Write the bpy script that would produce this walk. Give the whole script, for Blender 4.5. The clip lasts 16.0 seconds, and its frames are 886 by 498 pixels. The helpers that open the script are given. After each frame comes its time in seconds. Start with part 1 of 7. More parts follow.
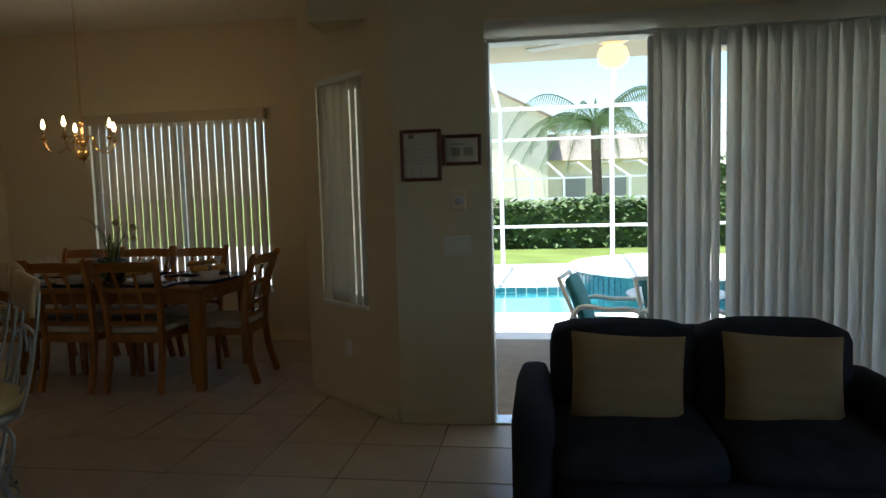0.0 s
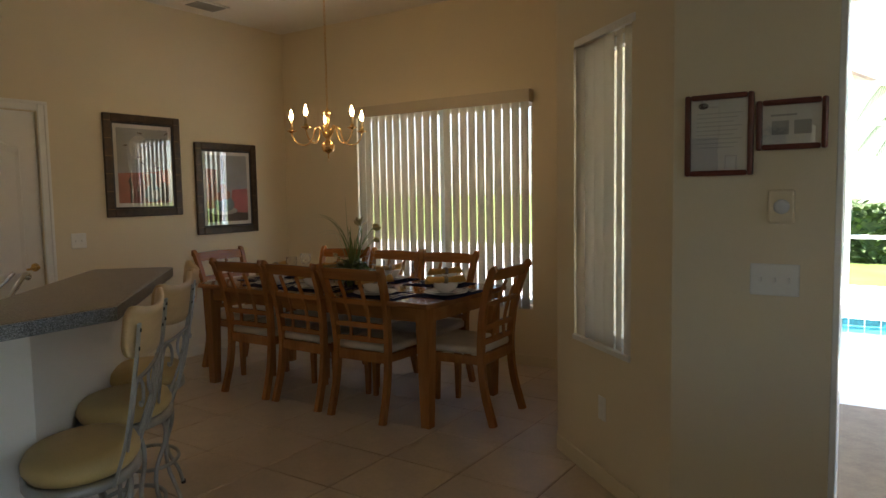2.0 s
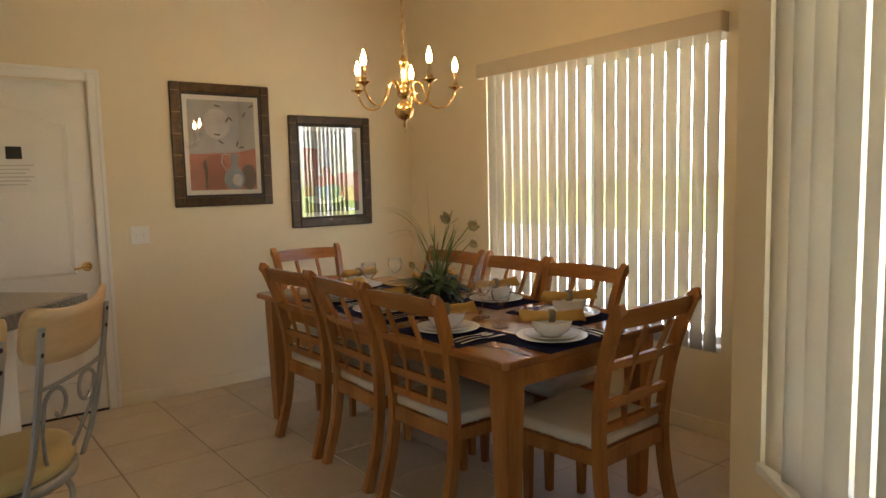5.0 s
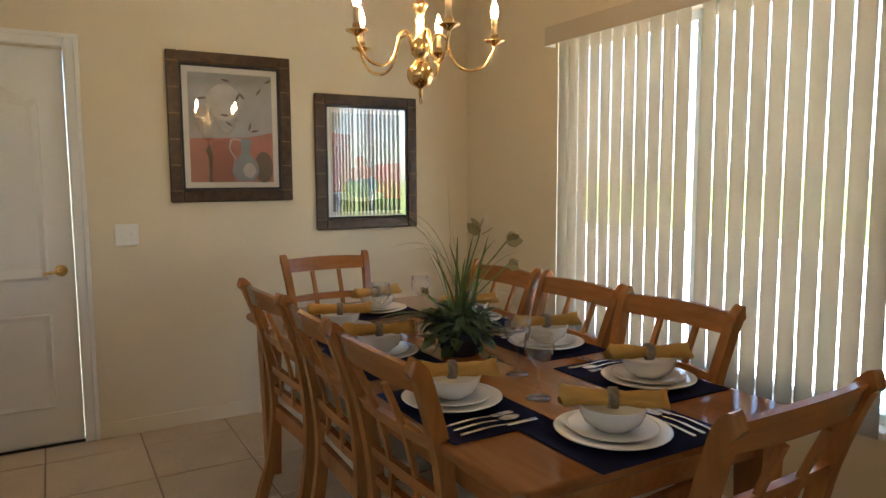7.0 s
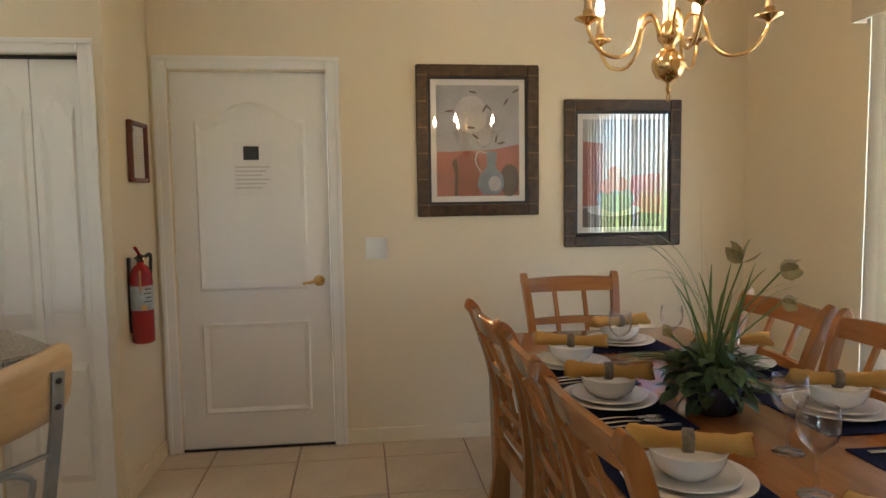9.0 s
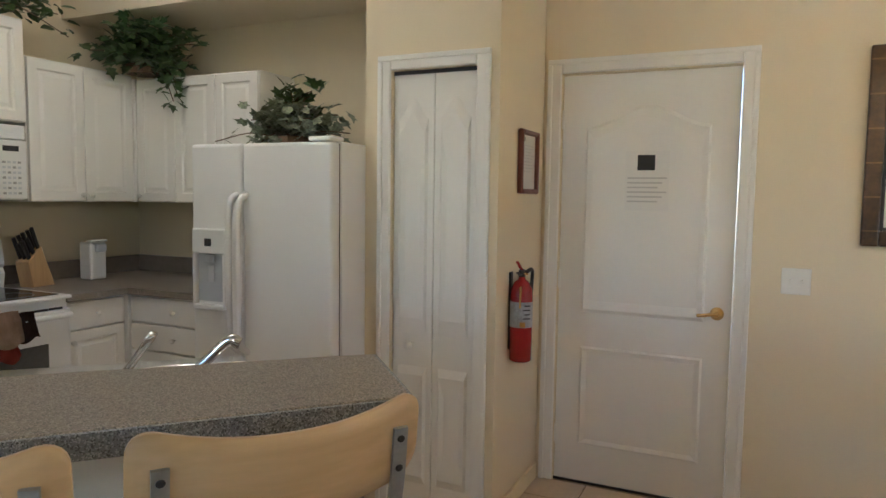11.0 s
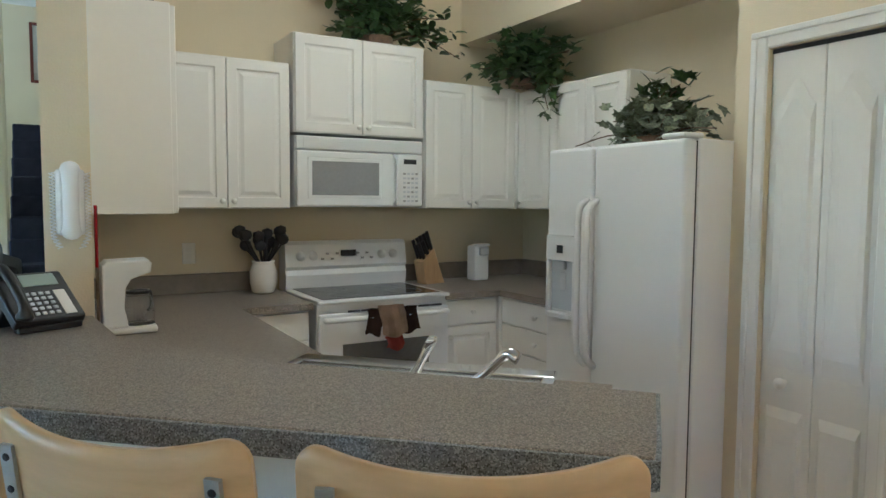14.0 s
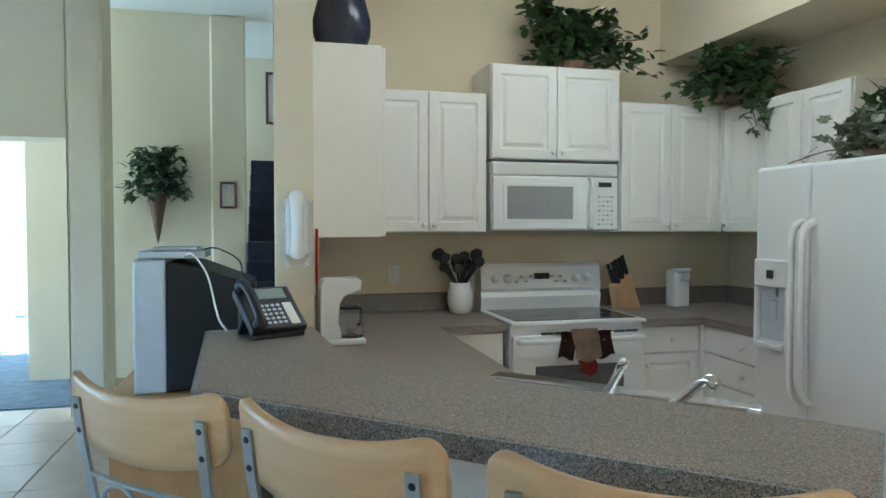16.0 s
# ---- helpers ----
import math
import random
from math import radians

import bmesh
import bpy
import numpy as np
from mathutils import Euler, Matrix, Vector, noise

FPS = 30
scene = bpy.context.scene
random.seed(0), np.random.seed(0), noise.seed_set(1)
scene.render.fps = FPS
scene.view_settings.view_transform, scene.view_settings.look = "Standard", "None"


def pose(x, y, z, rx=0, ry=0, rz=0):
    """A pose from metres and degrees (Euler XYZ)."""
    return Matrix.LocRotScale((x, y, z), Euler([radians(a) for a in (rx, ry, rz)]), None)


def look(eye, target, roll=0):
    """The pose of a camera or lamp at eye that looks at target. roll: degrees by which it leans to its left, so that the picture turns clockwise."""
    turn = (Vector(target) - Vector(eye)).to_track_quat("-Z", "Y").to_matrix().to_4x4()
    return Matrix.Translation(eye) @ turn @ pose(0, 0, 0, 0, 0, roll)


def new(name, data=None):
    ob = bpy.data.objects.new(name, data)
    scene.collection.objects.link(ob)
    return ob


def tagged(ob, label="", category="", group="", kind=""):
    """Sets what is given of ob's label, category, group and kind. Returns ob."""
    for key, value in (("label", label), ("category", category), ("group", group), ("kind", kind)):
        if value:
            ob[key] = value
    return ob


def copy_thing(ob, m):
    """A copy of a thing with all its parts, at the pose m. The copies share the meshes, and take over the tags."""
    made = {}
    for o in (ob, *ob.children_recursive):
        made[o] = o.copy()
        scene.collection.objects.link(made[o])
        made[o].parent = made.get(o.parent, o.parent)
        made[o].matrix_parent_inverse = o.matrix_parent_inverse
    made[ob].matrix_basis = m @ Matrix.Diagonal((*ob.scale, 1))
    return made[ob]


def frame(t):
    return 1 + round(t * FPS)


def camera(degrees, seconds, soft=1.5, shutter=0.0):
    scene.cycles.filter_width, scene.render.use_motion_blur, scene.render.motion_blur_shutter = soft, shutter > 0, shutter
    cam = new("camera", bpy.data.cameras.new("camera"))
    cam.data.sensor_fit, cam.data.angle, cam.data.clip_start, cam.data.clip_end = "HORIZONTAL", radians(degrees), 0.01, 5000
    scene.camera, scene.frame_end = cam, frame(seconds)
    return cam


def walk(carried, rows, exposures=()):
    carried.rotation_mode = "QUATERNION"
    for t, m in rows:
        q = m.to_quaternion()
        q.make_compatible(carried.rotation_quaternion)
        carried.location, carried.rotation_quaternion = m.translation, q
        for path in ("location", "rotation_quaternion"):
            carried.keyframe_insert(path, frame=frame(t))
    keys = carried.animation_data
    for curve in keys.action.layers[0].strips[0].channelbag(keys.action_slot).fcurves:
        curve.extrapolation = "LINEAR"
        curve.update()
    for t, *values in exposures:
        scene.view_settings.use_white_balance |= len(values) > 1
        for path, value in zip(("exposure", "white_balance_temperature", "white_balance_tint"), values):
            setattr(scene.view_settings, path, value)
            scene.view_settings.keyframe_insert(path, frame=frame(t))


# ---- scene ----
cam = camera(66.1, 16.0)
PATH = [
    (0, (5.286, -6.126, 1.386), (4.998, -4.155, 1.215), -1.6),
    (0.5, (5.261, -5.808, 1.421), (4.774, -3.876, 1.252), -1.6),
    (1, (5.253, -5.467, 1.404), (4.474, -3.632, 1.236), -1.5),
    (1.5, (5.209, -5.155, 1.383), (4.214, -3.429, 1.209), -0.9),
    (2, (5.154, -4.889, 1.393), (4.048, -3.231, 1.232), -1.0),
    (2.5, (5.136, -4.606, 1.384), (3.927, -3.019, 1.241), -0.8),
    (3, (5.064, -4.356, 1.378), (3.75, -2.855, 1.241), -0.4),
    (3.5, (4.934, -4.101, 1.39), (3.531, -2.681, 1.26), -0.3),
    (4, (4.846, -3.843, 1.394), (3.389, -2.482, 1.239), -0.9),
    (6.5, (4.121, -2.608, 1.379), (2.434, -1.557, 1.163), -0.5),
    (7, (3.968, -2.478, 1.375), (2.244, -1.486, 1.17), -0.3),
    (7.5, (3.874, -2.363, 1.37), (2.056, -1.555, 1.169), -0.6),
    (8, (3.829, -2.296, 1.366), (1.956, -1.626, 1.165), -1.2),
    (8.5, (3.792, -2.281, 1.393), (1.877, -1.74, 1.191), -1.0),
    (9, (3.722, -2.226, 1.382), (1.744, -1.983, 1.218), -0.8),
    (9.5, (3.574, -2.258, 1.386), (1.58, -2.324, 1.25), -0.4),
    (10, (3.471, -2.32, 1.419), (1.503, -2.645, 1.277), 0.3),
    (12.5, (3.088, -2.221, 1.439), (1.65, -3.605, 1.31), 0.7),
    (13, (3.013, -2.25, 1.438), (1.668, -3.725, 1.315), 0.8),
    (13.5, (2.954, -2.238, 1.431), (1.765, -3.84, 1.291), 0.6),
    (14, (2.936, -2.207, 1.422), (1.929, -3.929, 1.281), 0.4),
    (14.5, (2.925, -2.18, 1.416), (2.082, -3.99, 1.29), 0.2),
    (15, (2.926, -2.158, 1.41), (2.221, -4.026, 1.308), 0.2),
    (15.5, (2.936, -2.151, 1.413), (2.322, -4.052, 1.327), 0.1),
    (16, (2.948, -2.16, 1.411), (2.464, -4.1, 1.343), 0.0),
]
EXPOSURES = [(0, 1.1, 6100, 5), (0.5, 0.7, 6300, 6), (1.2, 0.85, 6300, 9), (1.6, 1.5, 6300, 11), (2.0, 2.12, 6600, 12), (2.5, 2.7, 7200, 14), (3.0, 3.12, 7800, 15), (3.5, 3.25, 7900, 15), (6.5, 3.22, 6100, 10), (8, 3.17, 6100, 11), (9, 3.42, 5900, 10), (10, 3.55, 5600, 10), (12.5, 3.75, 5200, 6), (14, 3.82, 4900, 2), (16, 3.95, 4600, 0)]
walk(cam, [(t, look(eye, target, roll)) for t, eye, target, roll in PATH], EXPOSURES)

# ---- light and exposure ----
world = bpy.data.worlds.new("sky")
scene.world = world
world.use_nodes = True
wn = world.node_tree.nodes
sky = wn.new("ShaderNodeTexSky")
sky.sky_type = "NISHITA"
sky.sun_disc = False
sky.sun_elevation, sky.sun_rotation = radians(81), radians(195)
world.node_tree.links.new(sky.outputs[0], wn["Background"].inputs[0])
wn["Background"].inputs[1].default_value = 0.15
sun = new("sun", bpy.data.lights.new("sun", "SUN"))
sun.data.energy, sun.data.angle, sun.data.color = 5.0, radians(0.6), (1, 0.95, 0.87)
sun.matrix_world = look((0.9, -0.4, 17.5), (2, 2, 0))
# fill lamp added at the unseen hall window to brighten the hall
hall_daylight_fill = new("hall_daylight_fill", bpy.data.lights.new("hall_daylight_fill", "AREA"))
hall_daylight_fill.data.shape, hall_daylight_fill.data.size, hall_daylight_fill.data.size_y = "RECTANGLE", 1.9, 2.0
hall_daylight_fill.data.energy, hall_daylight_fill.data.color = 17.0, (0.80, 0.93, 1.0)
hall_daylight_fill.matrix_world = look((8.52, -9.27, 1.40), (4.0, -9.27, 1.3))


# ---- materials ----
def mat(name, color, rough=0.5, metal=0.0, var=0.12, scale=6.0, fine=80.0, bump=0.1, spec=0.5, stretch=(1, 1, 1), second=None, per_object=0.0):
    """A surface with broad stains, fine grain and a little relief."""
    m = bpy.data.materials.new(name)
    m.use_nodes = True
    nt = m.node_tree
    n, l = nt.nodes, nt.links
    b = n["Principled BSDF"]
    b.inputs["Roughness"].default_value = rough
    b.inputs["Metallic"].default_value = metal
    b.inputs["Specular IOR Level"].default_value = spec
    co = n.new("ShaderNodeTexCoord")
    mp = n.new("ShaderNodeMapping")
    mp.inputs["Scale"].default_value = stretch
    l.new(co.outputs["Object"], mp.inputs[0])
    big, small = n.new("ShaderNodeTexNoise"), n.new("ShaderNodeTexNoise")
    big.inputs["Scale"].default_value, big.inputs["Detail"].default_value = scale, 4
    small.inputs["Scale"].default_value, small.inputs["Detail"].default_value = fine, 3
    for t in (big, small):
        l.new(mp.outputs[0], t.inputs[0])
    add = n.new("ShaderNodeMath")
    add.operation = "MULTIPLY_ADD"
    l.new(small.outputs[0], add.inputs[0])
    add.inputs[1].default_value = 0.45
    l.new(big.outputs[0], add.inputs[2])
    fac = add.outputs[0]
    if per_object:
        info = n.new("ShaderNodeObjectInfo")
        a2 = n.new("ShaderNodeMath")
        a2.operation = "MULTIPLY_ADD"
        l.new(info.outputs["Random"], a2.inputs[0])
        a2.inputs[1].default_value = per_object
        l.new(fac, a2.inputs[2])
        fac = a2.outputs[0]
    ramp = n.new("ShaderNodeValToRGB")
    e = ramp.color_ramp.elements
    e[0].position, e[1].position = 0.45, 1.0
    c2 = second or tuple(min(1, c * (1 + var)) for c in color)
    e[0].color = (*[c * (1 - var) for c in color], 1)
    e[1].color = (*c2, 1)
    l.new(fac, ramp.inputs[0])
    l.new(ramp.outputs[0], b.inputs["Base Color"])
    if bump:
        bp = n.new("ShaderNodeBump")
        bp.inputs["Strength"].default_value, bp.inputs["Distance"].default_value = bump, 0.004
        l.new(small.outputs[0], bp.inputs["Height"])
        l.new(bp.outputs[0], b.inputs["Normal"])
    return m


def speckle(name, dark, mid, light, scale=260):
    """Speckled laminate."""
    m = mat(name, mid, 0.38, bump=0.02)
    n, l = m.node_tree.nodes, m.node_tree.links
    v = n.new("ShaderNodeTexVoronoi")
    v.inputs["Scale"].default_value = scale
    co = n.new("ShaderNodeTexCoord")
    l.new(co.outputs["Object"], v.inputs["Vector"])
    r = n.new("ShaderNodeValToRGB")
    r.color_ramp.interpolation = "CONSTANT"
    e = r.color_ramp.elements
    e[0].position, e[0].color = 0.0, (*dark, 1)
    e[1].position, e[1].color = 0.27, (*mid, 1)
    x = e.new(0.68)
    x.color = (*light, 1)
    l.new(v.outputs["Color"], r.inputs[0])
    l.new(r.outputs[0], n["Principled BSDF"].inputs["Base Color"])
    return m


def wood(name, dark, light, rough=0.35, along="z", scale=9.0):
    s = {"x": (0.12, 1, 1), "y": (1, 0.12, 1), "z": (1, 1, 0.12)}[along]
    return mat(name, dark, rough, 0, 0.12, scale, 60, 0.06, 0.5, s, second=light)


def glassy(name, color=(1, 1, 1), rough=0.0, ior=1.45):
    m = bpy.data.materials.new(name)
    m.use_nodes = True
    b = m.node_tree.nodes["Principled BSDF"]
    b.inputs["Base Color"].default_value = (*color, 1)
    b.inputs["Roughness"].default_value = rough
    b.inputs["Transmission Weight"].default_value = 1
    b.inputs["IOR"].default_value = ior
    return m


def pane_glass(name, low=0.05, high=0.75, power=4.0):
    """Thin clear glass: see-through, with mirror gloss that grows towards the edge."""
    m = bpy.data.materials.new(name)
    m.use_nodes = True
    n, l = m.node_tree.nodes, m.node_tree.links
    t, g, f, mix = n.new("ShaderNodeBsdfTransparent"), n.new("ShaderNodeBsdfGlossy"), n.new("ShaderNodeLayerWeight"), n.new("ShaderNodeMixShader")
    g.inputs["Roughness"].default_value = 0.0
    f.inputs["Blend"].default_value = 0.5
    p, q = n.new("ShaderNodeMath"), n.new("ShaderNodeMath")
    p.operation, q.operation = "POWER", "MULTIPLY_ADD"
    p.inputs[1].default_value = power
    q.inputs[1].default_value, q.inputs[2].default_value = high, low
    l.new(f.outputs["Facing"], p.inputs[0])
    l.new(p.outputs[0], q.inputs[0])
    l.new(q.outputs[0], mix.inputs[0])
    l.new(t.outputs[0], mix.inputs[1])
    l.new(g.outputs[0], mix.inputs[2])
    l.new(mix.outputs[0], n["Material Output"].inputs[0])
    return m


def glow(name, color, strength):
    m = bpy.data.materials.new(name)
    m.use_nodes = True
    b = m.node_tree.nodes["Principled BSDF"]
    b.inputs["Base Color"].default_value = (*color, 1)
    b.inputs["Emission Color"].default_value = (*color, 1)
    b.inputs["Emission Strength"].default_value = strength
    return m


def thin(name, color, rough=0.55, through_=0.35):
    """Thin plastic or cloth that lets some light through."""
    m = mat(name, color, rough, 0, 0.05, 5, 120, 0.03)
    n, l = m.node_tree.nodes, m.node_tree.links
    t = n.new("ShaderNodeBsdfTranslucent")
    t.inputs[0].default_value = (*color, 1)
    mix = n.new("ShaderNodeMixShader")
    mix.inputs[0].default_value = through_
    l.new(n["Principled BSDF"].outputs[0], mix.inputs[1])
    l.new(t.outputs[0], mix.inputs[2])
    l.new(mix.outputs[0], n["Material Output"].inputs[0])
    return m


